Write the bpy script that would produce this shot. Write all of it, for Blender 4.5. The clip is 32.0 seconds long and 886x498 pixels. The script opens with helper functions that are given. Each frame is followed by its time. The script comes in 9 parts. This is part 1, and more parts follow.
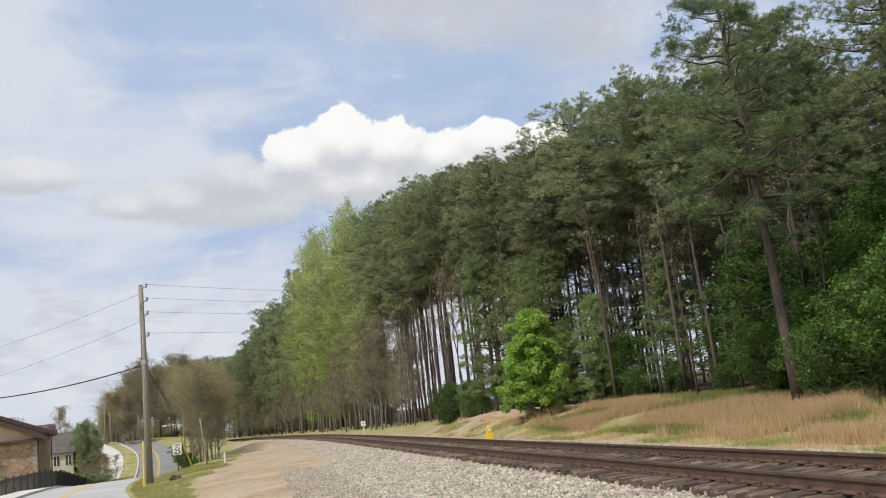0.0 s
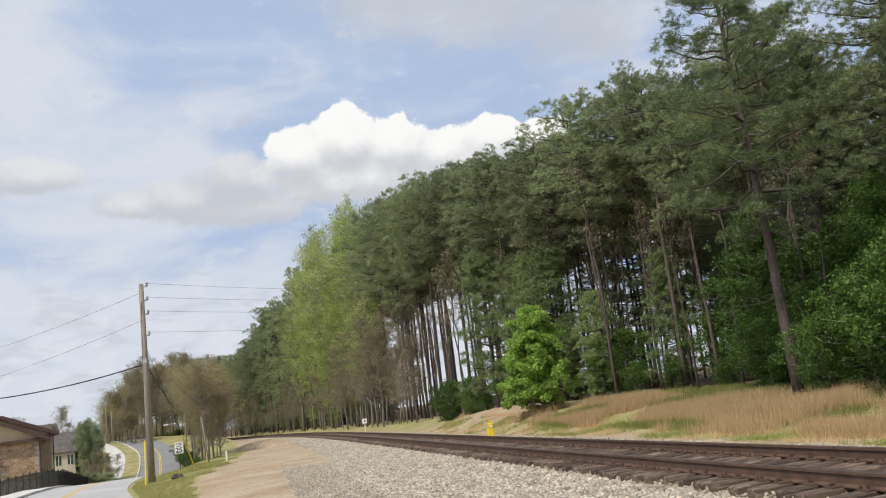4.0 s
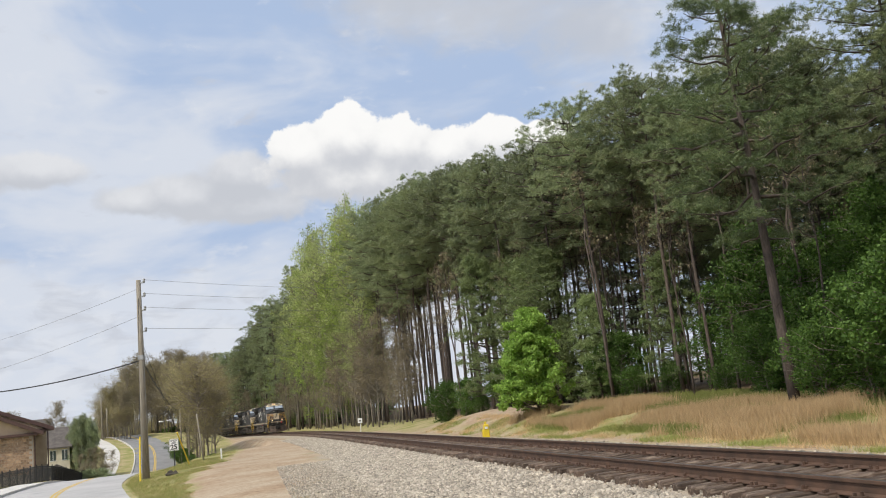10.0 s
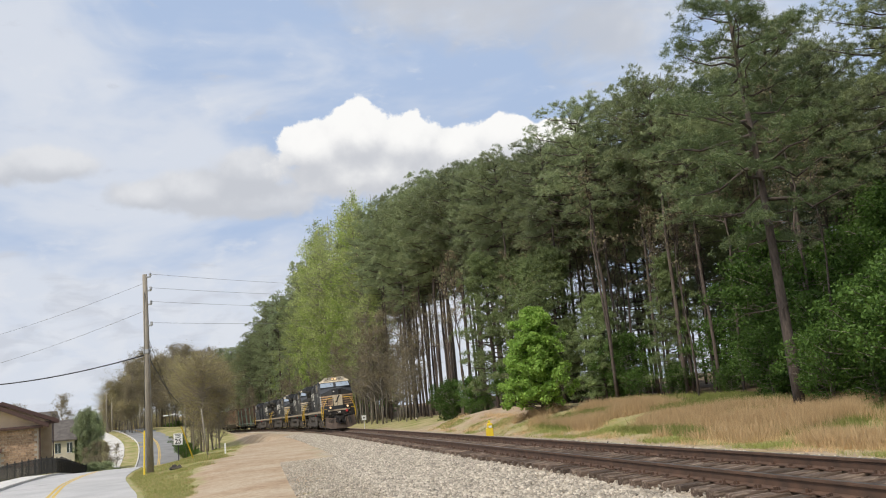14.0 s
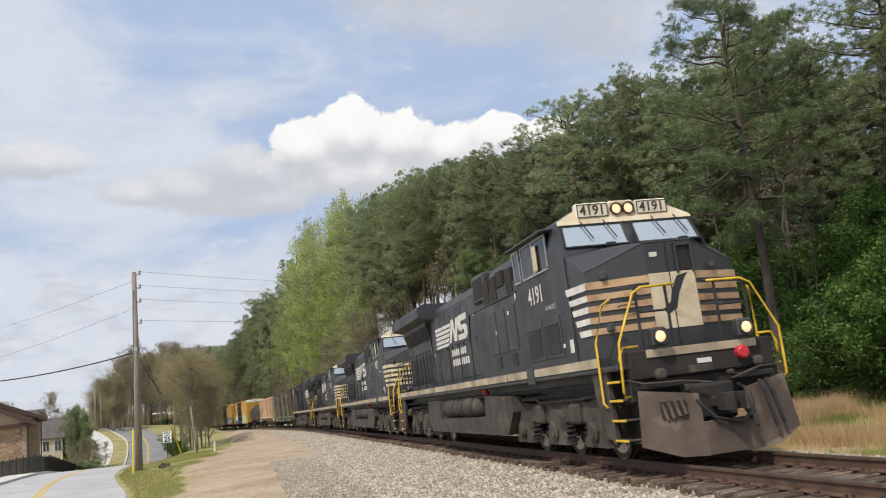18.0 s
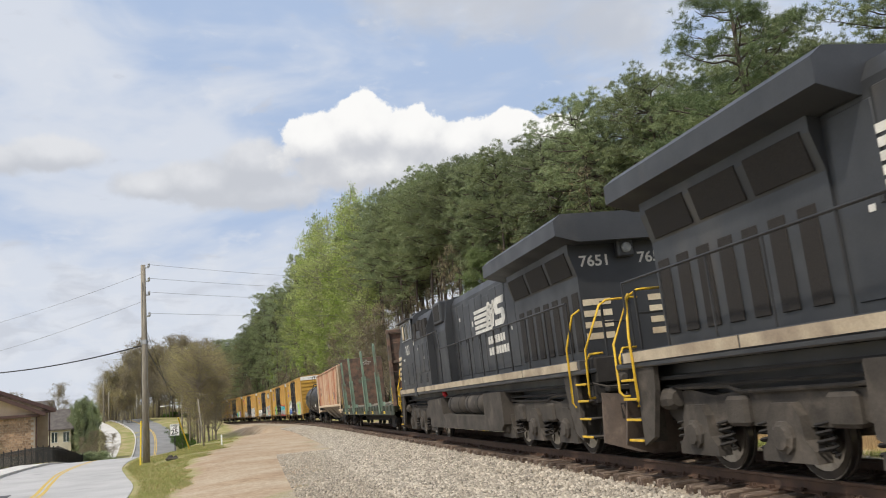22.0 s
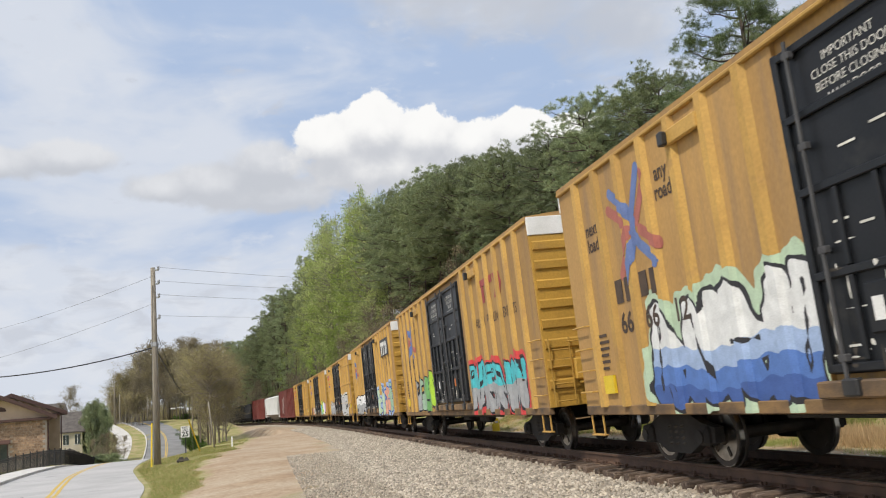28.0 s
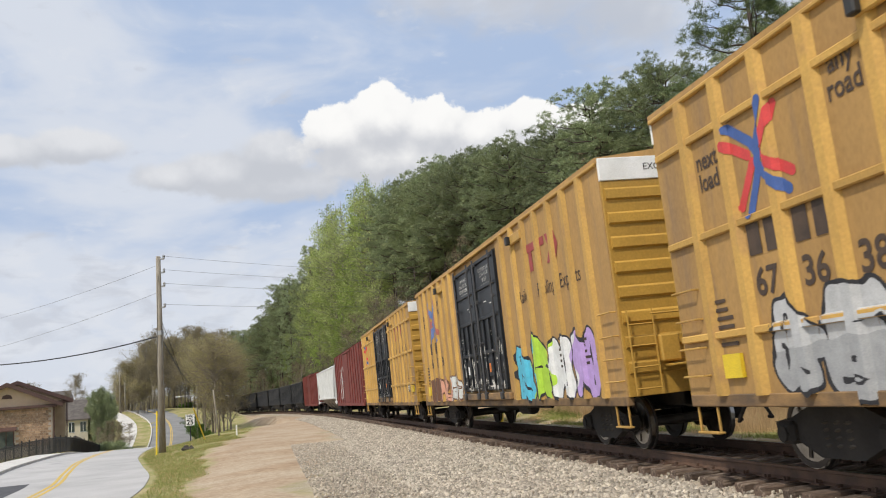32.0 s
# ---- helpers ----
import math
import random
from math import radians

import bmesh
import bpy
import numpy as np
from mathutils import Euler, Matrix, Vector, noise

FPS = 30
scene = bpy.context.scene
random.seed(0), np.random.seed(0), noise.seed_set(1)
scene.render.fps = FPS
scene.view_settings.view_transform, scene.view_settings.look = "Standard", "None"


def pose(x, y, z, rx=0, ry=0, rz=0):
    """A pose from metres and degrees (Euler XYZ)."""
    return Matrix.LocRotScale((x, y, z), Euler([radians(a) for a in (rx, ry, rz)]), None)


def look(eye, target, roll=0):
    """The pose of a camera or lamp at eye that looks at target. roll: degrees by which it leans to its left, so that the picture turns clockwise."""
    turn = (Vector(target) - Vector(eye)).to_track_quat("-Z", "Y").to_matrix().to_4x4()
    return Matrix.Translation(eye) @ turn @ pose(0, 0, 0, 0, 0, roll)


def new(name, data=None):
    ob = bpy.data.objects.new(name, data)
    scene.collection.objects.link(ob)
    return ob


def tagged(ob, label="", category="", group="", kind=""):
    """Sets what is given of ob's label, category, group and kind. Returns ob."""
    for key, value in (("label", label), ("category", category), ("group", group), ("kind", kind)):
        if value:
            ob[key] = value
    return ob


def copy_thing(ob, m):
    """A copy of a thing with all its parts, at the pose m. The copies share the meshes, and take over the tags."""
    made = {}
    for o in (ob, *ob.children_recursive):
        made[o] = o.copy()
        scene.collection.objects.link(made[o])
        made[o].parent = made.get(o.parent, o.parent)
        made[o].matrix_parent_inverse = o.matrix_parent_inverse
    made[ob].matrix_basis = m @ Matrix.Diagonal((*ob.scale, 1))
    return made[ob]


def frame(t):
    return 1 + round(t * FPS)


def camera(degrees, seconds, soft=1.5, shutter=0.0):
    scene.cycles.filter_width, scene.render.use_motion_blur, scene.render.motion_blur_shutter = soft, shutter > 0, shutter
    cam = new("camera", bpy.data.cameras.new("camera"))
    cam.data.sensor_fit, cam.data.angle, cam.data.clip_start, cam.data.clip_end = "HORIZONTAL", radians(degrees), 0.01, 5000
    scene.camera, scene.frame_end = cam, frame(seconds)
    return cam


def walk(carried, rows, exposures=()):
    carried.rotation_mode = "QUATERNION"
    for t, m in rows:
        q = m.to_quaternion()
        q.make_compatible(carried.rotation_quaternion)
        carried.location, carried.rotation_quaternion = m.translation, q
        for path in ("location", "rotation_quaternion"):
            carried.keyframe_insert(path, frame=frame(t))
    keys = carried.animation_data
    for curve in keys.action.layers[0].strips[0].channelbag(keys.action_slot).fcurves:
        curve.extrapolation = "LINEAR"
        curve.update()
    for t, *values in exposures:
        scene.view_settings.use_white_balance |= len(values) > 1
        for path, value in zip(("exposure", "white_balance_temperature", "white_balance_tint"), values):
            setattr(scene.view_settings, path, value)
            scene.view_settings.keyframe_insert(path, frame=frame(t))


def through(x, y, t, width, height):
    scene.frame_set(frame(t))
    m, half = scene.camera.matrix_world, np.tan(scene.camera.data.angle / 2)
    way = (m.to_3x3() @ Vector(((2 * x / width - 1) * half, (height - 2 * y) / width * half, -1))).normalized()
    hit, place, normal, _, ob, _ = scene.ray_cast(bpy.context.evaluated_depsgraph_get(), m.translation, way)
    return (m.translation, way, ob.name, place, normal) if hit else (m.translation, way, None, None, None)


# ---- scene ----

# ---- the camera: held by a bystander who stands still and lets it sway ----
EYE = Vector((0.0, 0.0, 1.267))
CAM = [
    (0, 0.000, 10.425, -6.537), (0.5, -0.081, 10.545, -6.641), (1, -0.110, 10.553, -6.700), (1.5, -0.101, 10.449, -6.750),
    (2, -0.000, 10.407, -6.755), (2.5, 0.006, 10.365, -6.757), (3, -0.020, 10.238, -6.963), (3.5, -0.001, 10.209, -6.995),
    (5.5, 0.253, 10.450, -6.579), (6, 0.263, 10.524, -6.522), (6.5, 0.118, 10.430, -6.449), (7, -0.093, 10.383, -6.378),
    (7.5, -0.260, 10.445, -6.256), (8, -0.350, 10.391, -6.187), (8.5, -0.312, 10.384, -6.127), (9, -0.243, 10.427, -6.187),
    (9.5, -0.215, 10.320, -6.172), (10, -0.107, 10.262, -6.089), (10.5, -0.040, 10.339, -6.096), (11, 0.054, 10.380, -6.073),
    (11.5, 0.201, 10.357, -5.807), (12, 0.266, 10.326, -5.564), (12.5, 0.227, 10.285, -5.442), (13, 0.262, 10.371, -5.236),
    (13.5, 0.317, 10.368, -5.130), (14, 0.319, 10.184, -5.275), (14.5, 0.213, 9.994, -5.404), (16.5, 0.051, 9.820, -5.266),
    (17, -0.047, 9.858, -5.216), (17.5, -0.190, 10.022, -5.227), (18, -0.327, 9.996, -5.267), (18.5, -0.275, 9.944, -5.356),
    (19, -0.122, 9.883, -5.171), (19.5, -0.071, 9.925, -4.862), (20, -0.026, 9.957, -4.724), (20.5, 0.037, 9.905, -4.574),
    (21, 0.060, 9.854, -4.556), (21.5, 0.163, 9.773, -4.505), (22, 0.263, 9.799, -4.537), (22.5, 0.344, 9.799, -4.679),
    (23, 0.410, 9.705, -4.657), (23.5, 0.415, 9.661, -4.601), (24, 0.383, 9.562, -4.645), (24.5, 0.383, 9.553, -4.699),
    (25, 0.316, 9.656, -4.588), (25.5, 0.381, 9.727, -4.581), (27.5, 0.725, 9.707, -4.964), (28, 0.847, 9.893, -4.832),
    (28.5, 0.879, 10.031, -4.736), (29, 0.942, 10.025, -4.642), (29.5, 1.153, 9.912, -4.683), (30, 1.383, 9.836, -4.630),
    (30.5, 1.519, 9.901, -4.529), (31, 1.598, 9.859, -4.466), (31.5, 1.519, 9.525, -4.285), (32, 1.232, 9.280, -4.433),
]


def aim(yaw, pitch, roll):
    y, p = radians(yaw), radians(pitch)
    return look(EYE, EYE + Vector((-math.sin(y) * math.cos(p), math.cos(y) * math.cos(p), math.sin(p))), roll)


cam = camera(55.28, 32.0, soft=1.05, shutter=0.06)
walk(cam, [(t, aim(*a)) for t, *a in CAM], exposures=[(0, 0.0), (32, 0.0)])

# ---- sky, sun ----
SUN_AZ, SUN_EL = 216.0, 52.0  # degrees clockwise from +y, and above the horizon
world = bpy.data.worlds.new("sky")
scene.world = world
world.use_nodes = True


def sky_nodes():
    nt = world.node_tree
    nt.nodes.clear()
    out = nt.nodes.new("ShaderNodeOutputWorld")
    bg = nt.nodes.new("ShaderNodeBackground")
    sky = nt.nodes.new("ShaderNodeTexSky")
    sky.sky_type, sky.sun_disc = "NISHITA", False
    sky.sun_elevation, sky.sun_rotation = radians(SUN_EL), radians(SUN_AZ)
    sky.air_density, sky.dust_density, sky.ozone_density = 1.0, 1.2, 1.0
    # a high broken veil of cloud all round
    co = nt.nodes.new("ShaderNodeTexCoord")
    mp = nt.nodes.new("ShaderNodeMapping")
    mp.inputs["Scale"].default_value = (1.0, 1.0, 3.2)
    no = nt.nodes.new("ShaderNodeTexNoise")
    no.inputs["Scale"].default_value, no.inputs["Detail"].default_value = 2.2, 6.0
    no.inputs["Distortion"].default_value = 0.5
    rp = nt.nodes.new("ShaderNodeValToRGB")
    rp.color_ramp.elements[0].position, rp.color_ramp.elements[1].position = 0.3, 0.62
    rp.color_ramp.elements[0].color = (0.3, 0.3, 0.3, 1)
    rp.color_ramp.elements[1].color = (0.95, 0.95, 0.95, 1)
    mx = nt.nodes.new("ShaderNodeMix")
    mx.data_type = "RGBA"
    mx.inputs[7].default_value = (6.6, 7.0, 7.8, 1)
    nt.links.new(co.outputs["Generated"], mp.inputs["Vector"])
    nt.links.new(mp.outputs[0], no.inputs["Vector"])
    nt.links.new(no.outputs["Fac"], rp.inputs[0])
    nt.links.new(rp.outputs[0], mx.inputs[0])
    nt.links.new(sky.outputs[0], mx.inputs[6])
    nt.links.new(mx.outputs[2], bg.inputs["Color"])
    bg.inputs["Strength"].default_value = 0.13
    nt.links.new(bg.outputs[0], out.inputs[0])


sky_nodes()
sun = new("sun", bpy.data.lights.new("sun", "SUN"))
sun.data.energy, sun.data.angle, sun.data.color = 3.3, radians(3.0), (1.0, 0.93, 0.82)
_a, _e = radians(SUN_AZ), radians(SUN_EL)
sun.matrix_world = look((0, 0, 60), Vector((0, 0, 60)) - Vector((math.sin(_a) * math.cos(_e), math.cos(_a) * math.cos(_e), math.sin(_e))))


# ---- materials ----
def node(nt, kind, **vals):
    n = nt.nodes.new(kind)
    for k, v in vals.items():
        n.inputs[k.replace("_", " ")].default_value = v
    return n


def mat(name, a, b=None, rough=0.7, metal=0.0, scale=6.0, stretch=(1, 1, 1), fine=60.0, bump=0.15, c=None, cpos=(0.62, 0.72), cscale=2.0,
        cstretch=(1, 1, 1), vary=0.0, spec=0.4, island=0.0, detail=6.0, lo=0.35, hi=0.65, dist=0.02, rough2=None):
    """Two tones a and b in a large noise, fine grain over it, an optional third tone c in patches, and a bump."""
    m = bpy.data.materials.new(name)
    m.use_nodes = True
    nt = m.node_tree
    bs = nt.nodes["Principled BSDF"]
    bs.inputs["Roughness"].default_value, bs.inputs["Metallic"].default_value = rough, metal
    bs.inputs["Specular IOR Level"].default_value = spec
    b = b or tuple(x * 0.75 for x in a)
    co = nt.nodes.new("ShaderNodeTexCoord")
    mp = nt.nodes.new("ShaderNodeMapping")
    mp.inputs["Scale"].default_value = stretch
    nt.links.new(co.outputs["Object"], mp.inputs["Vector"])
    if vary or island:
        # shift the pattern from piece to piece
        oi = nt.nodes.new("ShaderNodeObjectInfo")
        cb = nt.nodes.new("ShaderNodeVectorMath")
        cb.operation = "SCALE"
        cb.inputs[0].default_value = (31.0, 17.0, 23.0)
        nt.links.new(oi.outputs["Random"], cb.inputs["Scale"])
        nt.links.new(cb.outputs[0], mp.inputs["Location"])
    n1 = node(nt, "ShaderNodeTexNoise", Scale=scale, Detail=detail)
    n2 = node(nt, "ShaderNodeTexNoise", Scale=fine, Detail=3.0)
    nt.links.new(mp.outputs[0], n1.inputs["Vector"])
    nt.links.new(mp.outputs[0], n2.inputs["Vector"])
    r1 = nt.nodes.new("ShaderNodeValToRGB")
    r1.color_ramp.elements[0].position, r1.color_ramp.elements[1].position = lo, hi
    r1.color_ramp.elements[0].color, r1.color_ramp.elements[1].color = (*b, 1), (*a, 1)
    nt.links.new(n1.outputs["Fac"], r1.inputs[0])
    col = r1.outputs[0]
    if c:
        mc = nt.nodes.new("ShaderNodeMapping")
        mc.inputs["Scale"].default_value = cstretch
        nt.links.new(co.outputs["Object"], mc.inputs["Vector"])
        if vary or island:
            nt.links.new(cb.outputs[0], mc.inputs["Location"])
        n3 = node(nt, "ShaderNodeTexNoise", Scale=cscale, Detail=8.0)
        n3.inputs["Distortion"].default_value = 0.3
        nt.links.new(mc.outputs[0], n3.inputs["Vector"])
        r3 = nt.nodes.new("ShaderNodeValToRGB")
        r3.color_ramp.elements[0].position, r3.color_ramp.elements[1].position = cpos
        nt.links.new(n3.outputs["Fac"], r3.inputs[0])
        mx = nt.nodes.new("ShaderNodeMix")
        mx.data_type = "RGBA"
        mx.inputs[7].default_value = (*c, 1)
        nt.links.new(r3.outputs[0], mx.inputs[0])
        nt.links.new(col, mx.inputs[6])
        col = mx.outputs[2]
    # fine grain and piece-to-piece brightness
    hs = nt.nodes.new("ShaderNodeHueSaturation")
    ma = nt.nodes.new("ShaderNodeMath")
    ma.operation = "MULTIPLY_ADD"
    ma.inputs[1].default_value, ma.inputs[2].default_value = 0.5, 0.75
    nt.links.new(n2.outputs["Fac"], ma.inputs[0])
    val = ma.outputs[0]
    for amount, socket in ((vary, None), (island, "geo")):
        if amount:
            src = nt.nodes.new("ShaderNodeNewGeometry").outputs["Random Per Island"] if socket else oi.outputs["Random"]
            m2 = nt.nodes.new("ShaderNodeMath")
            m2.operation = "MULTIPLY_ADD"
            m2.inputs[1].default_value, m2.inputs[2].default_value = amount, 1 - amount / 2
            nt.links.new(src, m2.inputs[0])
            m3 = nt.nodes.new("ShaderNodeMath")
            m3.operation = "MULTIPLY"
            nt.links.new(val, m3.inputs[0])
            nt.links.new(m2.outputs[0], m3.inputs[1])
            val = m3.outputs[0]
    nt.links.new(val, hs.inputs["Value"])
    nt.links.new(col, hs.inputs["Color"])
    nt.links.new(hs.outputs[0], bs.inputs["Base Color"])
    if rough2 is not None:
        mr = nt.nodes.new("ShaderNodeMapRange")
        mr.inputs["To Min"].default_value, mr.inputs["To Max"].default_value = rough, rough2
        nt.links.new(n1.outputs["Fac"], mr.inputs[0])
        nt.links.new(mr.outputs[0], bs.inputs["Roughness"])
    if bump:
        bp = nt.nodes.new("ShaderNodeBump")
        bp.inputs["Strength"].default_value, bp.inputs["Distance"].default_value = bump, dist
        nt.links.new(n2.outputs["Fac"], bp.inputs["Height"])
        nt.links.new(bp.outputs[0], bs.inputs["Normal"])
    return m


def leaf_mat(name, a, b, through=0.25, rough=0.55, spec=0.25):
    """Leaves: each one its own shade, and some light through them."""
    m = bpy.data.materials.new(name)
    m.use_nodes = True
    nt = m.node_tree
    bs = nt.nodes["Principled BSDF"]
    bs.inputs["Roughness"].default_value = rough
    bs.inputs["Specular IOR Level"].default_value = spec
    ge = nt.nodes.new("ShaderNodeNewGeometry")
    oi = nt.nodes.new("ShaderNodeObjectInfo")
    rp = nt.nodes.new("ShaderNodeValToRGB")
    rp.color_ramp.elements[0].color, rp.color_ramp.elements[1].color = (*b, 1), (*a, 1)
    nt.links.new(ge.outputs["Random Per Island"], rp.inputs[0])
    hs = nt.nodes.new("ShaderNodeHueSaturation")
    ma = nt.nodes.new("ShaderNodeMath")
    ma.operation = "MULTIPLY_ADD"
    ma.inputs[1].default_value, ma.inputs[2].default_value = 0.5, 0.75
    nt.links.new(oi.outputs["Random"], ma.inputs[0])
    nt.links.new(ma.outputs[0], hs.inputs["Value"])
    nt.links.new(rp.outputs[0], hs.inputs["Color"])
    nt.links.new(hs.outputs[0], bs.inputs["Base Color"])
    tr = nt.nodes.new("ShaderNodeBsdfTranslucent")
    nt.links.new(hs.outputs[0], tr.inputs["Color"])
    mx = nt.nodes.new("ShaderNodeMixShader")
    mx.inputs[0].default_value = through
    nt.links.new(bs.outputs[0], mx.inputs[1])
    nt.links.new(tr.outputs[0], mx.inputs[2])
    nt.links.new(mx.outputs[0], nt.nodes["Material Output"].inputs[0])
    return m


def glow(name, colour, strength):
    m = bpy.data.materials.new(name)
    m.use_nodes = True
    bs = m.node_tree.nodes["Principled BSDF"]
    bs.inputs["Base Color"].default_value = (*colour, 1)
    bs.inputs["Emission Color"].default_value = (*colour, 1)
    bs.inputs["Emission Strength"].default_value = strength
    return m


M_STONE = mat("ballast_stone", (0.47, 0.415, 0.335), (0.3, 0.262, 0.21), rough=0.9, scale=3, fine=40, island=0.9, bump=0.3)
M_STONE_DIRTY = mat("dirty_ballast_stone", (0.36, 0.3, 0.235), (0.22, 0.18, 0.14), rough=0.9, scale=3, fine=40, island=0.6, bump=0.3)
M_TIE = mat("tie_wood", (0.145, 0.1, 0.072), (0.07, 0.05, 0.038), rough=0.95, scale=3, stretch=(1.5, 14, 14), fine=40, vary=0.7, bump=0.6,
            c=(0.3, 0.235, 0.18), cscale=3, cstretch=(1, 6, 6), cpos=(0.52, 0.72))
M_RAIL = mat("rusty_rail", (0.115, 0.066, 0.043), (0.07, 0.043, 0.03), rough=0.75, scale=4, fine=80, bump=0.2)
M_RAILTOP = mat("worn_rail_head", (0.24, 0.22, 0.21), (0.14, 0.12, 0.11), rough=0.4, metal=0.8, scale=5, bump=0.05)
M_ASPHALT = mat("old_asphalt", (0.46, 0.45, 0.44), (0.38, 0.372, 0.365), rough=0.9, scale=0.5, fine=90, bump=0.3, c=(0.31, 0.305, 0.3), cscale=0.4, cpos=(0.6, 0.75))
M_ASPHALT_DARK = mat("asphalt_patch", (0.09, 0.09, 0.095), (0.06, 0.06, 0.065), rough=0.9, fine=90)
M_ASPHALT_HILL = mat("hill_asphalt", (0.25, 0.25, 0.248), (0.19, 0.19, 0.192), rough=0.9, scale=0.5, fine=90, bump=0.3)
M_CONCRETE = mat("pale_concrete", (0.62, 0.6, 0.56), (0.5, 0.48, 0.45), rough=0.85, scale=1.2, fine=50)
M_YELLOWLINE = mat("yellow_road_paint", (0.62, 0.42, 0.07), (0.48, 0.34, 0.1), rough=0.8, scale=4)
M_POLE = mat("weathered_pole_wood", (0.3, 0.27, 0.22), (0.19, 0.165, 0.13), rough=0.9, scale=3, stretch=(9, 9, 0.6), fine=30, bump=0.4)
M_WIRE = mat("wire_black", (0.03, 0.03, 0.033), rough=0.6, bump=0)
M_WIRE_GREY = mat("wire_grey", (0.22, 0.22, 0.22), rough=0.5, metal=0.5, bump=0)
M_YELLOW = mat("yellow_plastic", (0.75, 0.55, 0.03), (0.65, 0.47, 0.03), rough=0.5, scale=3, bump=0.05)
M_WHITE = mat("white_paint", (0.78, 0.78, 0.76), (0.66, 0.66, 0.63), rough=0.6, scale=3, bump=0.05)
M_BLACK = mat("black_paint", (0.02, 0.02, 0.022), (0.03, 0.03, 0.03), rough=0.5, scale=3, bump=0.05)
M_STEEL = mat("galvanised_steel", (0.4, 0.41, 0.42), (0.3, 0.31, 0.32), rough=0.5, metal=0.7, bump=0.05)
M_BARK = mat("pine_bark", (0.125, 0.098, 0.082), (0.07, 0.055, 0.046), rough=0.95, scale=5, stretch=(4, 4, 1), fine=18, bump=0.8, vary=0.4)
M_BARK_GREY = mat("grey_bark", (0.27, 0.24, 0.195), (0.15, 0.13, 0.105), rough=0.95, scale=4, stretch=(4, 4, 0.8), fine=20, bump=0.6, vary=0.5)
M_TWIG = mat("bare_twigs", (0.16, 0.12, 0.09), (0.1, 0.075, 0.055), rough=0.95, bump=0)
M_NEEDLE = leaf_mat("pine_needles", (0.3, 0.34, 0.155), (0.125, 0.16, 0.075), 0.22, 0.42, 0.5)
# darker copy of the needles: shade on the great and near pines, put into colour
M_NEEDLE_SHADED = leaf_mat("shaded_pine_needles", (0.15, 0.195, 0.075), (0.06, 0.088, 0.036), 0.15, 0.45, 0.4)
M_NEEDLE_C = leaf_mat("fresh_pine_needles", (0.29, 0.355, 0.14), (0.14, 0.19, 0.075), 0.2, 0.45, 0.4)
M_NEEDLE_B = leaf_mat("bluish_pine_needles", (0.33, 0.38, 0.185), (0.145, 0.185, 0.095), 0.22, 0.42, 0.5)
M_LEAF = leaf_mat("spring_leaves", (0.38, 0.47, 0.12), (0.2, 0.28, 0.06), 0.45)
M_LEAF_PALE = leaf_mat("young_leaves", (0.52, 0.58, 0.23), (0.32, 0.38, 0.13), 0.45)
M_LEAF_BRIGHT = leaf_mat("bright_young_leaves", (0.32, 0.47, 0.1), (0.16, 0.27, 0.05), 0.4)
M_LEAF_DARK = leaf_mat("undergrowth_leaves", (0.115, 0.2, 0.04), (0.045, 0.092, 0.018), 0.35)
M_LEAF_OLIVE = leaf_mat("budding_leaves", (0.44, 0.385, 0.18), (0.26, 0.22, 0.12), 0.4)
M_BARK_PALE = mat("pale_brown_bark", (0.24, 0.205, 0.16), (0.14, 0.12, 0.095), rough=0.95, scale=4, stretch=(4, 4, 0.8), fine=20, bump=0.4, vary=0.4)
M_LEAF_BROWN = leaf_mat("brown_buds", (0.33, 0.28, 0.17), (0.2, 0.17, 0.11), 0.35)
M_STRAW = leaf_mat("dry_grass", (0.66, 0.48, 0.27), (0.45, 0.32, 0.17), 0.25, 0.8)
M_GRASS = leaf_mat("green_grass", (0.31, 0.325, 0.1), (0.18, 0.21, 0.055), 0.3, 0.7)


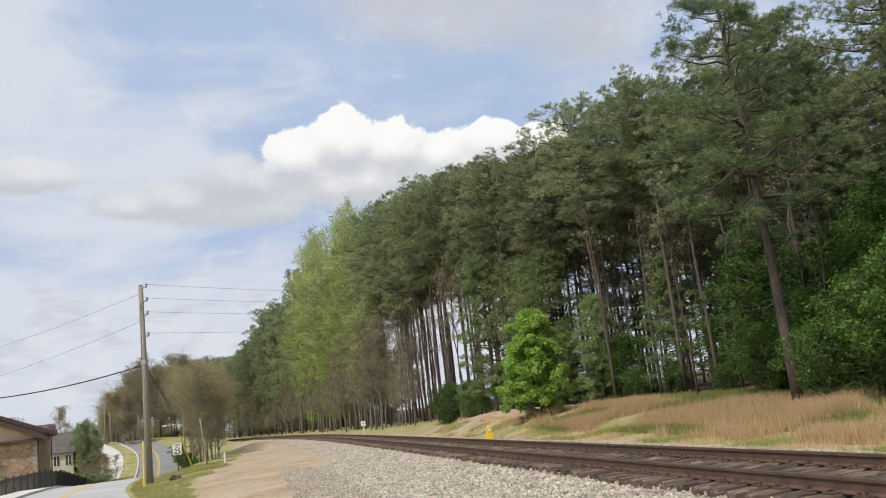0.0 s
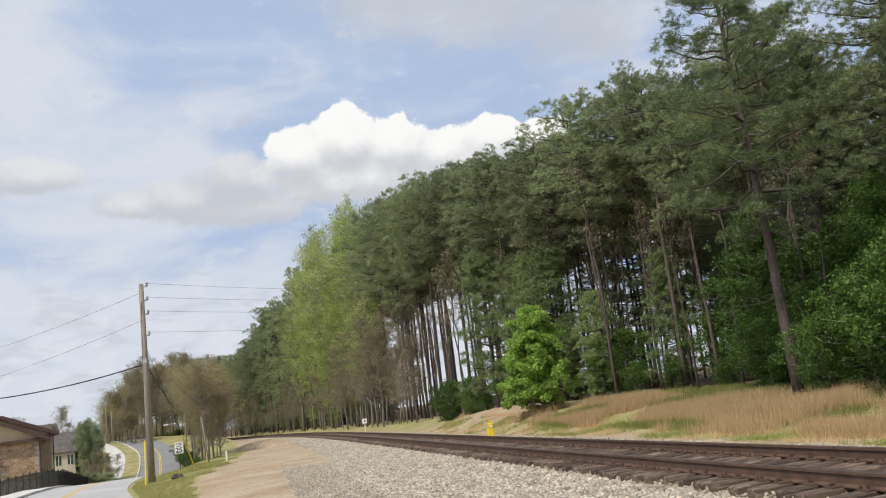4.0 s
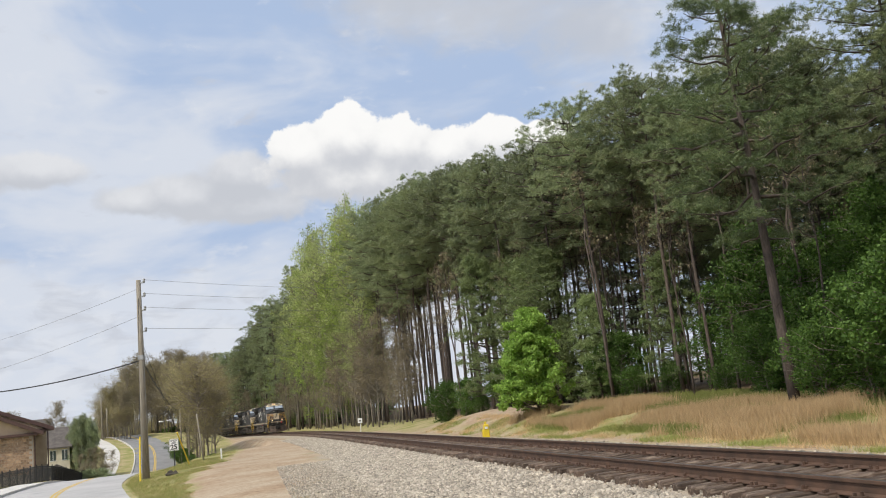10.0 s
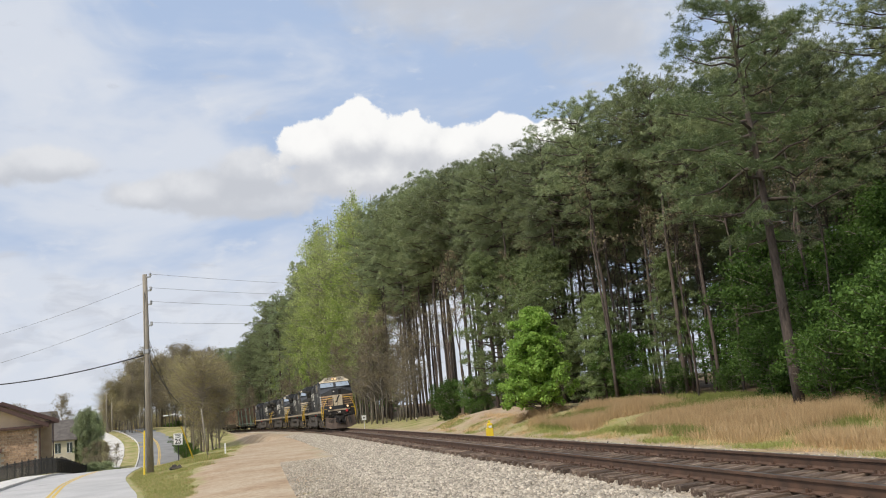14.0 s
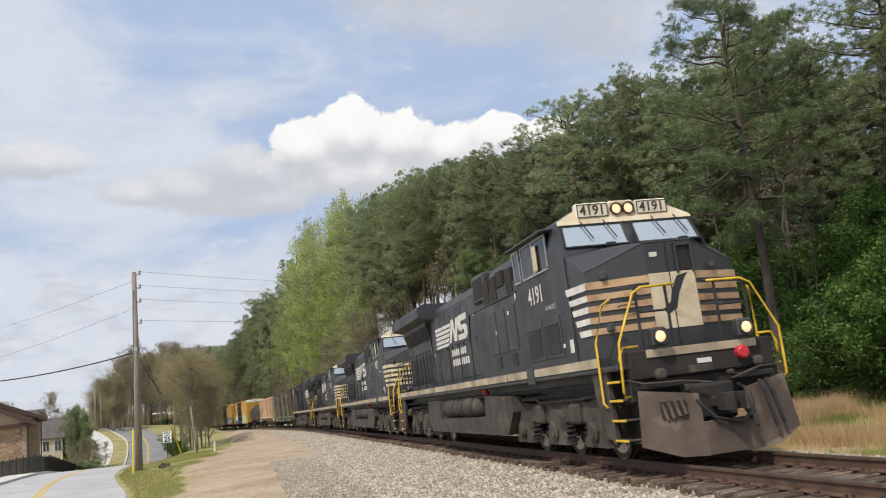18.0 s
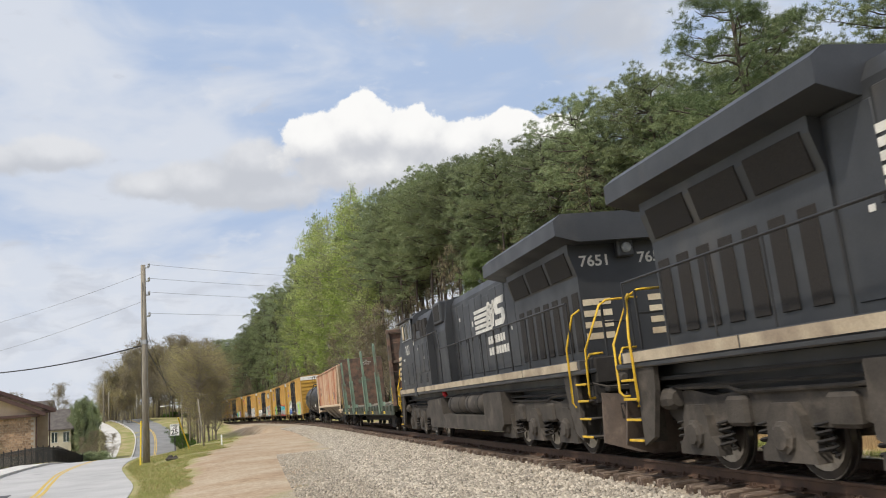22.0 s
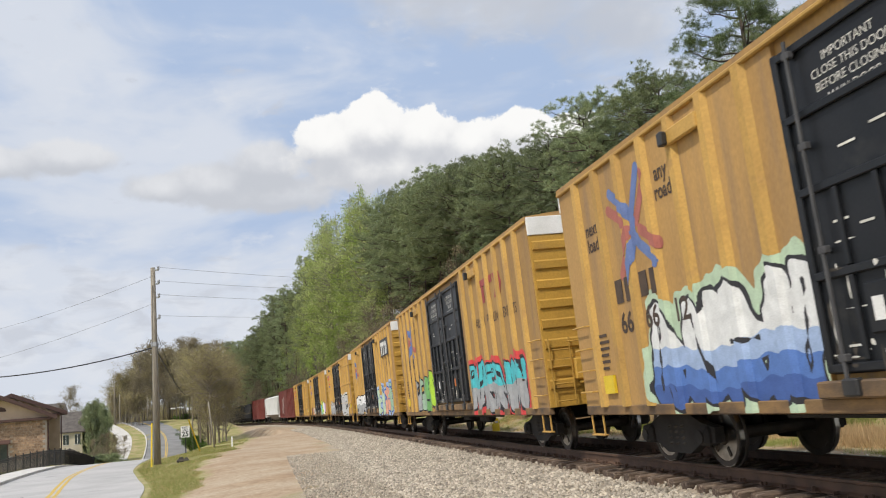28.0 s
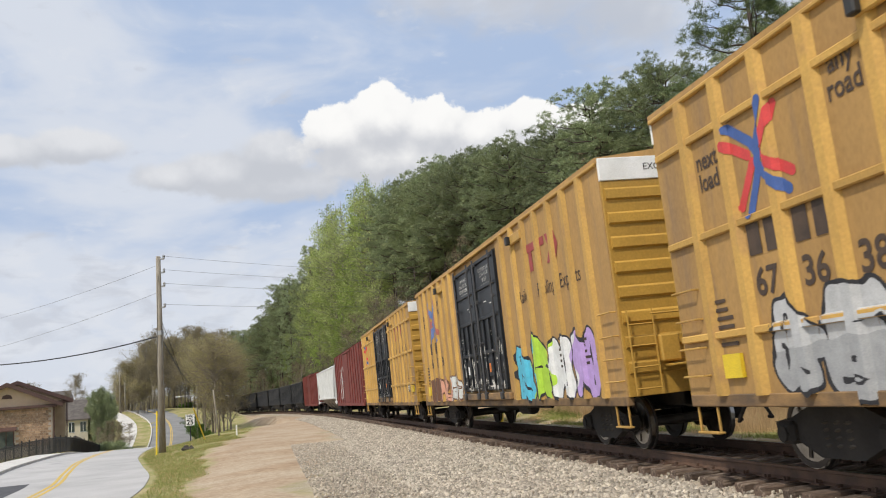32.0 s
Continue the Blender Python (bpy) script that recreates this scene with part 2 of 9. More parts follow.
# ---- mesh helpers ----
class Sheet:
    """Corners and faces that become one mesh."""

    def __init__(self):
        self.v, self.f = [], []

    def add(self, verts, faces, m=None):
        k = len(self.v)
        self.v += [tuple(m @ Vector(p)) for p in verts] if m else [tuple(p) for p in verts]
        self.f += [tuple(i + k for i in q) for q in faces]
        return self

    def box(self, x0, x1, y0, y1, z0, z1, m=None):
        v = [(x, y, z) for x in (x0, x1) for y in (y0, y1) for z in (z0, z1)]
        return self.add(v, [(0, 1, 3, 2), (4, 6, 7, 5), (0, 4, 5, 1), (2, 3, 7, 6), (0, 2, 6, 4), (1, 5, 7, 3)], m)

    def cbox(self, x0, x1, y0, y1, z0, z1, c=0.03, m=None):
        """A box with chamfered edges."""
        c = min(c, (x1 - x0) * 0.45, (y1 - y0) * 0.45, (z1 - z0) * 0.45)
        bm = bmesh.new()
        bmesh.ops.create_cube(bm, size=1)
        for q in bm.verts:
            q.co = Vector(((x0 + x1) / 2 + q.co.x * (x1 - x0), (y0 + y1) / 2 + q.co.y * (y1 - y0), (z0 + z1) / 2 + q.co.z * (z1 - z0)))
        bmesh.ops.bevel(bm, geom=list(bm.edges), offset=c, segments=1, affect="EDGES")
        bm.verts.index_update()
        v, f = [tuple(q.co) for q in bm.verts], [tuple(q.index for q in g.verts) for g in bm.faces]
        bm.free()
        return self.add(v, f, m)

    def tube(self, path, r, n=6, r1=None, caps=True):
        """A round bar along the points of path; r1: its radius at the end."""
        path = [Vector(p) for p in path]
        rings = []
        for i, p in enumerate(path):
            d = (path[min(i + 1, len(path) - 1)] - path[max(i - 1, 0)]).normalized()
            a = d.cross(Vector((0, 0, 1)) if abs(d.z) < 0.9 else Vector((1, 0, 0))).normalized()
            b = d.cross(a)
            rr = r if r1 is None else r + (r1 - r) * i / (len(path) - 1)
            rings.append([p + (a * math.cos(2 * math.pi * j / n) + b * math.sin(2 * math.pi * j / n)) * rr for j in range(n)])
        v = [q for g in rings for q in g]
        f = [(i * n + j, i * n + (j + 1) % n, (i + 1) * n + (j + 1) % n, (i + 1) * n + j) for i in range(len(path) - 1) for j in range(n)]
        if caps:
            f += [tuple(range(n - 1, -1, -1)), tuple((len(path) - 1) * n + j for j in range(n))]
        return self.add(v, f)

    def prism(self, outline, y0, y1, axis="y", m=None):
        """An outline in the plane across axis, drawn out from y0 to y1."""
        def place(p, d):
            return {"y": (p[0], d, p[1]), "x": (d, p[0], p[1]), "z": (p[0], p[1], d)}[axis]
        n = len(outline)
        v = [place(p, y0) for p in outline] + [place(p, y1) for p in outline]
        f = [tuple(range(n)), tuple(range(2 * n - 1, n - 1, -1))] + [(i, i + n, (i + 1) % n + n, (i + 1) % n) for i in range(n)]
        return self.add(v, f, m)

    def mesh(self, name, smooth=False, fix=True):
        me = bpy.data.meshes.new(name)
        me.from_pydata(self.v, [], self.f)
        if fix:
            bm = bmesh.new()
            bm.from_mesh(me)
            bmesh.ops.recalc_face_normals(bm, faces=bm.faces)
            bm.to_mesh(me)
            bm.free()
        if smooth:
            me.polygons.foreach_set("use_smooth", [True] * len(me.polygons))
        return me


def part(name, shape, material, parent=None, label="", smooth=False, at=None, fix=True):
    """One mesh object, under a thing or part where a parent is given."""
    me = shape if isinstance(shape, bpy.types.Mesh) else shape.mesh(name, smooth, fix)
    if not me.materials:
        me.materials.append(material)
    ob = new(name, me)
    if parent:
        ob.parent = parent
    if at is not None:
        ob.matrix_basis = at
    if label:
        ob["label"] = label
    return ob


def parts(name, sheet, material, parent, label=""):
    """Each loose piece of a sheet as a part of its own."""
    owner = list(range(len(sheet.v)))

    def root(i):
        while owner[i] != i:
            owner[i] = owner[owner[i]]
            i = owner[i]
        return i
    for f in sheet.f:
        for i in f[1:]:
            owner[root(i)] = root(f[0])
    groups = {}
    for f in sheet.f:
        groups.setdefault(root(f[0]), []).append(f)
    out = []
    for faces in groups.values():
        used = sorted({i for f in faces for i in f})
        where = {i: k for k, i in enumerate(used)}
        out.append(part(name, Sheet().add([sheet.v[i] for i in used], [tuple(where[i] for i in f) for f in faces]), material, parent, label))
    return out


def quick_mesh(name, verts, faces, material, smooth=False):
    """A mesh from arrays of corners and of triangles or quads."""
    me = bpy.data.meshes.new(name)
    k = faces.shape[1]
    me.vertices.add(len(verts))
    me.vertices.foreach_set("co", np.ascontiguousarray(verts, np.float32).ravel())
    me.loops.add(faces.size)
    me.loops.foreach_set("vertex_index", np.ascontiguousarray(faces, np.int32).ravel())
    me.polygons.add(len(faces))
    me.polygons.foreach_set("loop_start", np.arange(0, faces.size, k, dtype=np.int32))
    me.polygons.foreach_set("loop_total", np.full(len(faces), k, np.int32))
    if smooth:
        me.polygons.foreach_set("use_smooth", np.ones(len(faces), bool))
    me.update(calc_edges=True)
    me.materials.append(material)
    return me


_fonts = {}


def lettering(name, words, size, material, parent, at, label="", squeeze=1.0, thick=0.0):
    """Painted words as a thin flat mesh, reading along x and standing up along y of the pose."""
    key = (words, size, squeeze, thick)
    if key not in _fonts:
        cu = bpy.data.curves.new(name, "FONT")
        cu.body, cu.size, cu.align_x, cu.align_y, cu.offset = words, size, "CENTER", "CENTER", thick
        cu.resolution_u = 3
        tmp = new(name, cu)
        me = bpy.data.meshes.new_from_object(tmp.evaluated_get(bpy.context.evaluated_depsgraph_get()))
        bpy.data.objects.remove(tmp)
        for q in me.vertices:
            q.co.x *= squeeze
        _fonts[key] = me
    me = _fonts[key].copy()
    return part(name, me, material, parent, label or "painted words", at=at)

# ---- the track's line: s metres along it from the point beside the bystander, rising into the distance ----
TRACK_A, TRACK_H, TRACK_K, TRACK_C, TRACK_C3 = 7.41678, 0.2442194, -0.00089738, 2.97266e-05, -1.80406e-07
CANT, GRADE = 0.0301, -0.004485
LINE_S = np.arange(-420.0, 1100.01, 0.5)


def _line():
    s = np.clip(LINE_S, -60, 232)
    k = TRACK_K + TRACK_C * s + TRACK_C3 * s * s / 2
    k[LINE_S > 232] = 0.0030
    i0 = int(np.argmin(abs(LINE_S)))
    th = np.cumsum(k) * 0.5
    th += TRACK_H - th[i0]
    p = np.cumsum(np.stack([-np.sin(th), np.cos(th)], -1) * 0.5, axis=0)
    p += TRACK_A * np.array([math.cos(TRACK_H), math.sin(TRACK_H)]) - p[i0]
    return th, p


LINE_TH, LINE_P = _line()


def on_track(s, lat=0.0, up=0.0):
    """The place s metres along the track, lat metres to the far side of its middle, up metres over the rails."""
    th = np.interp(s, LINE_S, LINE_TH)
    x, y = np.interp(s, LINE_S, LINE_P[:, 0]), np.interp(s, LINE_S, LINE_P[:, 1])
    side = lat * math.cos(CANT) - up * math.sin(CANT)
    return Vector((x + math.cos(th) * side, y + math.sin(th) * side, GRADE * np.clip(s, -60, 260) + lat * math.sin(CANT) + up * math.cos(CANT)))


def track_coords(x, y):
    """s and lateral place of points, by arrays."""
    near = LINE_S[::8]
    pts = LINE_P[::8]
    out_s, out_l = np.empty(len(x)), np.empty(len(x))
    for a in range(0, len(x), 4000):
        q = np.stack([x[a:a + 4000], y[a:a + 4000]], -1)
        i = np.argmin(((q[:, None, :] - pts[None]) ** 2).sum(-1), axis=1)
        th = LINE_TH[::8][i]
        d = q - pts[i]
        out_s[a:a + 4000] = near[i] + d[:, 0] * -np.sin(th) + d[:, 1] * np.cos(th)
        out_l[a:a + 4000] = d[:, 0] * np.cos(th) + d[:, 1] * np.sin(th)
    return out_s, out_l


# the road's middle: x, y, height
ROAD = [(-11.0, -70.0, -0.6), (-9.8, -10.0, -0.62), (-9.8, 8.0, -0.66), (-10.7, 18.0, -0.74), (-12.8, 25.6, -0.8), (-15.95, 33.2, -0.9), (-19.2, 41.0, -1.0), (-21.4, 47.2, -1.06),
        (-23.2, 53.0, -1.12), (-25.2, 60.0, -1.3), (-28.5, 72.0, -2.2), (-34.0, 92.0, -4.2), (-42.0, 118.0, -3.4), (-50.6, 141.2, -0.9), (-60.4, 158.9, 1.05), (-68.0, 172.0, 1.4), (-85.0, 200.0, 0.2)]
ROAD_W = 2.8


def smooth_line(rows, n=10):
    """Catmull-Rom through rows of numbers."""
    r = np.array(rows, float)
    r = np.vstack([2 * r[0] - r[1], r, 2 * r[-1] - r[-2]])
    out = []
    for i in range(1, len(r) - 2):
        for t in np.arange(n) / n:
            out.append(0.5 * (2 * r[i] + (r[i + 1] - r[i - 1]) * t + (2 * r[i - 1] - 5 * r[i] + 4 * r[i + 1] - r[i + 2]) * t ** 2
                              + (3 * r[i] - r[i - 1] - 3 * r[i + 1] + r[i + 2]) * t ** 3))
    return np.array(out + [r[-2]])


ROAD_L = smooth_line(ROAD, 12)


def smoothstep(a, b, x):
    t = np.clip((x - a) / (b - a), 0, 1)
    return t * t * (3 - 2 * t)


def road_coords(x, y):
    """Distance to the road's middle (left negative) and the road's height there."""
    d = np.gradient(ROAD_L[:, :2], axis=0)
    d /= np.linalg.norm(d, axis=1, keepdims=True)
    q = np.stack([x, y], -1)
    dist, hgt = np.empty(len(x)), np.empty(len(x))
    for a in range(0, len(x), 8000):
        w = q[a:a + 8000, None, :] - ROAD_L[None, :, :2]
        i = np.argmin((w ** 2).sum(-1), axis=1)
        w = w[np.arange(len(i)), i]
        dist[a:a + 8000] = np.sign(w[:, 0] * d[i, 1] - w[:, 1] * d[i, 0]) * np.hypot(w[:, 0], w[:, 1])
        hgt[a:a + 8000] = ROAD_L[i, 2]
    return dist, hgt


def ground_height(x, y, rough=True):
    x, y = np.atleast_1d(np.asarray(x, float)), np.atleast_1d(np.asarray(y, float))
    s, lat = track_coords(x, y)
    base = GRADE * np.clip(s, -60, 260)
    # across the track: lot, shoulder, bed, ditch, bank, wood
    prof = np.interp(lat, [-60, -24, -14, -9, -4.4, -2.9, -1.9, -1.42, -1.2, 1.25, 1.6, 2.9, 4.6, 6.5, 8, 10, 14, 26, 60],
                     [-3.2, -1.5, -0.75, -0.52, -0.48, -0.465, -0.43, -0.38, -0.315, -0.235, -0.29, -0.42, -0.42, -0.3, -0.05, 0.18, 0.45, 1.1, 2.4])
    far_bank = smoothstep(28, 46, s) * (1 - smoothstep(56, 74, s)) * np.interp(lat, [4.2, 6.5, 9, 14, 30], [0, 0.62, 0.62, 0.25, 0])
    z = base + prof + far_bank
    if rough:
        und = np.sin(x * 0.7 + 1.3) * np.cos(y * 0.53) * 0.04 + np.sin(x * 0.23 - y * 0.19) * 0.07
        z = z + und * smoothstep(2.8, 6, abs(lat)) * np.where(lat < 0, 0.5, 1.0)
    dist, hgt = road_coords(x, y)
    far = smoothstep(70, 110, np.hypot(x, y))
    reach = 6.5 + far * 28
    w = 1 - smoothstep(3.4, reach, abs(dist))
    w *= np.where(lat > -5, 0, 1) * smoothstep(5, 8, -lat)
    z = z * (1 - w) + (hgt - 0.015 - 0.12 * (1 - smoothstep(2.35, 2.75, abs(dist)))) * w
    # the verge behind the sidewalk stands higher than the road where that dips
    z = z + smoothstep(3.6, 5.2, -dist) * (1 - smoothstep(8, 16, -dist)) * np.interp(y, [52, 70, 80, 93, 108], [0, 0.45, 0.9, 0.9, 0])
    dips = smoothstep(300, 900, np.hypot(x, y))
    return z * (1 - dips) + -1.0 * dips


def build_ground():
    u = np.linspace(-1, 1, 330)
    xs = np.sign(u) * (np.abs(u) * 32 + np.abs(u) ** 6 * 700 + np.abs(u) ** 30 * 2500) - 6
    w = np.linspace(0, 1, 420)
    ys = -30 + w * 120 + w ** 5 * 500 + w ** 30 * 2800
    ys = np.concatenate([[-3000, -1200, -400, -150, -80, -50], ys])
    gx, gy = np.meshgrid(xs, ys)
    x, y = gx.ravel(), gy.ravel()
    z = ground_height(x, y)
    nx, ny = len(xs), len(ys)
    i = (np.arange(ny - 1)[:, None] * nx + np.arange(nx - 1)[None]).ravel()
    me = quick_mesh("ground", np.stack([x, y, z], -1), np.stack([i, i + 1, i + nx + 1, i + nx], -1), ground_material(), True)
    s, lat = track_coords(x, y)
    dist, _ = road_coords(x, y)
    wob = np.array([noise.noise((a * 0.35, b * 0.35, 0.0)) for a, b in zip(x, y)]) * 0.9
    l2 = lat + wob
    ge = np.interp(s, [0, 21, 31, 60, 90], [-7.2, -6.5, -5.0, -3.7, -3.0])
    gravel = smoothstep(-0.9, 0.9, l2 - ge) * (1 - smoothstep(3.0, 4.2, l2))
    de = np.interp(s, [20, 31, 42, 54, 80, 130], [-9.2, -9.8, -10.2, -9.4, -8.0, -7.0])
    dirt = smoothstep(-0.9, 0.7, l2 - de) * (1 - smoothstep(3.4, 6.0, l2)) * (1 - gravel)
    bank = smoothstep(39, 47, s + wob * 3) * smoothstep(4.5, 6.5, lat) * (1 - smoothstep(8.5, 11, lat)) * (1 - smoothstep(66, 78, s))
    dirt = np.clip(dirt + bank, 0, 1)
    litter = smoothstep(9.5, 13, l2) * (1 - dirt)
    bed = smoothstep(-1.0, -0.7, lat) * (1 - smoothstep(1.5, 2.4, lat))
    for key, val in (("gravel", gravel), ("dirt", dirt), ("litter", litter), ("bed", bed)):
        at = me.attributes.new(key, "FLOAT", "POINT")
        at.data.foreach_set("value", val.astype(np.float32))
    return tagged(new("ground", me), "gravel lot, dirt and grass beside the track", "ground", kind="structure")


def ground_material():
    m = bpy.data.materials.new("ground")
    m.use_nodes = True
    nt = m.node_tree
    bs = nt.nodes["Principled BSDF"]
    bs.inputs["Roughness"].default_value = 0.95
    bs.inputs["Specular IOR Level"].default_value = 0.15
    co = nt.nodes.new("ShaderNodeTexCoord")

    def tones(scale, cols, detail=6.0):
        n = node(nt, "ShaderNodeTexNoise", Scale=scale, Detail=detail)
        nt.links.new(co.outputs["Object"], n.inputs["Vector"])
        r = nt.nodes.new("ShaderNodeValToRGB")
        r.color_ramp.elements[0].position, r.color_ramp.elements[1].position = 0.34, 0.66
        r.color_ramp.elements[0].color, r.color_ramp.elements[1].color = (*cols[0], 1), (*cols[1], 1)
        nt.links.new(n.outputs["Fac"], r.inputs[0])
        return r.outputs[0]

    def over(fac, a, b):
        mx = nt.nodes.new("ShaderNodeMix")
        mx.data_type = "RGBA"
        nt.links.new(fac, mx.inputs[0])
        nt.links.new(a, mx.inputs[6])
        nt.links.new(b, mx.inputs[7])
        return mx.outputs[2]

    def attr(name, sharp=0.25):
        a = nt.nodes.new("ShaderNodeAttribute")
        a.attribute_name = name
        n = node(nt, "ShaderNodeTexNoise", Scale=1.6, Detail=8.0)
        nt.links.new(co.outputs["Object"], n.inputs["Vector"])
        ad = nt.nodes.new("ShaderNodeMath")
        ad.operation = "MULTIPLY_ADD"
        ad.inputs[1].default_value, ad.inputs[2].default_value = 1.0, -0.5
        nt.links.new(n.outputs["Fac"], ad.inputs[0])
        su = nt.nodes.new("ShaderNodeMath")
        su.operation = "ADD"
        nt.links.new(ad.outputs[0], su.inputs[0])
        nt.links.new(a.outputs["Fac"], su.inputs[1])
        mr = nt.nodes.new("ShaderNodeMapRange")
        mr.inputs["From Min"].default_value, mr.inputs["From Max"].default_value = 0.5 - sharp, 0.5 + sharp
        nt.links.new(su.outputs[0], mr.inputs[0])
        return mr.outputs[0]

    grass = over(tones(0.7, ((0, 0, 0), (1, 1, 1))), tones(9, ((0.16, 0.185, 0.05), (0.3, 0.3, 0.1))), tones(14, ((0.33, 0.27, 0.145), (0.47, 0.39, 0.23))))
    dirt = over(tones(0.5, ((0, 0, 0), (1, 1, 1))), tones(4, ((0.29, 0.2, 0.13), (0.42, 0.31, 0.205))), tones(8, ((0.38, 0.3, 0.21), (0.5, 0.41, 0.305))))
    grav = over(tones(0.6, ((0, 0, 0), (1, 1, 1))), tones(38, ((0.26, 0.225, 0.175), (0.52, 0.455, 0.37)), 2), tones(30, ((0.27, 0.222, 0.165), (0.5, 0.42, 0.325)), 2))
    lit = tones(6, ((0.1, 0.075, 0.045), (0.2, 0.14, 0.085)))
    c = over(attr("litter"), grass, lit)
    c = over(attr("dirt"), c, dirt)
    c = over(attr("gravel"), c, grav)
    c = over(attr("bed"), c, tones(30, ((0.17, 0.14, 0.11), (0.34, 0.285, 0.225)), 2))
    nt.links.new(c, bs.inputs["Base Color"])
    n = node(nt, "ShaderNodeTexNoise", Scale=28.0, Detail=5.0)
    nt.links.new(co.outputs["Object"], n.inputs["Vector"])
    bp = nt.nodes.new("ShaderNodeBump")
    bp.inputs["Strength"].default_value, bp.inputs["Distance"].default_value = 0.7, 0.04
    nt.links.new(n.outputs["Fac"], bp.inputs["Height"])
    nt.links.new(bp.outputs[0], bs.inputs["Normal"])
    return m


build_ground()


def ribbon(rows, left, right, lift, thick=0.25):
    """A strip along rows of x, y, z, between two offsets from the line (right positive)."""
    r = np.asarray(rows, float)
    d = np.gradient(r[:, :2], axis=0)
    d /= np.linalg.norm(d, axis=1, keepdims=True)
    nrm = np.stack([d[:, 1], -d[:, 0]], -1)
    sh = Sheet()
    k = len(r)
    v = []
    for off, dz in ((left, lift), (right, lift), (right, lift - thick), (left, lift - thick)):
        v += [(r[i, 0] + nrm[i, 0] * off, r[i, 1] + nrm[i, 1] * off, r[i, 2] + dz) for i in range(k)]
    f = [(j * k + i, j * k + i + 1, (j + 1) % 4 * k + i + 1, (j + 1) % 4 * k + i) for j in range(4) for i in range(k - 1)]
    f += [(0, k, 2 * k, 3 * k), (k - 1, 2 * k - 1, 3 * k - 1, 4 * k - 1)]
    return sh.add(v, f)


_dip = int(np.argmin(abs(ROAD_L[:, 1] - 74.0)))
road = tagged(part("road", ribbon(ROAD_L[:_dip + 1], -ROAD_W, ROAD_W, 0.0), M_ASPHALT), "worn pale grey two-lane asphalt road", "road", kind="structure")
tagged(part("road", ribbon(ROAD_L[_dip:], -ROAD_W, ROAD_W, -0.003), M_ASPHALT_HILL), "darker grey asphalt road over the hill", "road", kind="structure")
for off in (-0.16, 0.04):
    tagged(part("trim", ribbon(ROAD_L, off, off + 0.12, 0.005, 0.01), M_YELLOWLINE), "yellow painted centre line on the road", "road marking", kind="structure")


# ---- rails ----
def rail(lat):
    prof = [(-0.075, -0.185), (0.075, -0.185), (0.075, -0.172), (0.012, -0.15), (0.012, -0.05), (0.037, -0.04), (0.037, -0.006), (0.03, -0.001), (-0.03, -0.001), (-0.037, -0.006),
            (-0.037, -0.04), (-0.012, -0.05), (-0.012, -0.15), (-0.075, -0.172)]
    ss = np.concatenate([np.arange(-60, 4, 4.0), np.arange(4, 90, 1.0), np.arange(90, 360, 3.0)])
    v, n = [], len(prof)
    for s in ss:
        v += [on_track(s, lat + a, b) for a, b in prof]
    f = [(i * n + j, i * n + (j + 1) % n, (i + 1) * n + (j + 1) % n, (i + 1) * n + j) for i in range(len(ss) - 1) for j in range(n)]
    return Sheet().add(v, f), ss


railway = tagged(new("railway_track"), "single curving railway track, rusty rails on wooden ties", "railway track", kind="structure")
for lat in (-0.755, 0.755):
    sh, ss = rail(lat)
    ob = part("rail", sh, M_RAIL, railway, "rusty steel rail with a worn head")
    v = [on_track(s, lat + a, 0.0) for s in ss for a in (-0.026, 0.026)]
    v += [on_track(s, lat + a, -0.004) for s in ss for a in (-0.026, 0.026)]
    m = len(ss) * 2
    f = [(2 * i, 2 * i + 1, 2 * i + 3, 2 * i + 2) for i in range(len(ss) - 1)] + [(m + 2 * i, m + 2 * i + 1, m + 2 * i + 3, m + 2 * i + 2) for i in range(len(ss) - 1)]
    f += [(0, 1, m + 1, m)] + [(2 * i + a, 2 * i + a + 2, m + 2 * i + a + 2, m + 2 * i + a) for i in range(len(ss) - 1) for a in (0, 1)]
    part("running_surface", Sheet().add(v, f), M_RAILTOP, ob, "shiny worn top of the rail")

# ---- the train: materials ----
M_ENG = mat("engine_black", (0.022, 0.024, 0.028), (0.033, 0.034, 0.036), rough=0.3, spec=0.65, scale=1.2, fine=40, bump=0.04, c=(0.085, 0.075, 0.065), cscale=0.9, cstretch=(1, 1, 0.35), cpos=(0.6, 0.85), vary=0.3, rough2=0.7)
M_PLOW = mat("rusty_plow", (0.125, 0.092, 0.07), (0.075, 0.056, 0.045), rough=0.75, scale=1.6, fine=35, bump=0.12, c=(0.2, 0.15, 0.115), cscale=2.2, cpos=(0.56, 0.75))
M_TAN = mat("rusty_tan_paint", (0.5, 0.34, 0.2), (0.36, 0.215, 0.115), rough=0.65, scale=2.2, fine=40, bump=0.04, c=(0.16, 0.1, 0.07), cscale=2.5, cpos=(0.56, 0.76))
M_GRIME = mat("running_gear_grime", (0.075, 0.064, 0.053), (0.043, 0.037, 0.031), rough=0.9, scale=2.5, fine=30, bump=0.2, c=(0.125, 0.105, 0.085), cscale=2.0, cpos=(0.55, 0.75))
M_ROD = mat("dusty_dark_rods", (0.075, 0.075, 0.078), (0.05, 0.05, 0.053), rough=0.6, scale=3, bump=0.03)
M_GRIME_DARK = mat("underframe_grime", (0.035, 0.031, 0.028), (0.02, 0.018, 0.017), rough=0.9, scale=2.5, fine=30, bump=0.2)
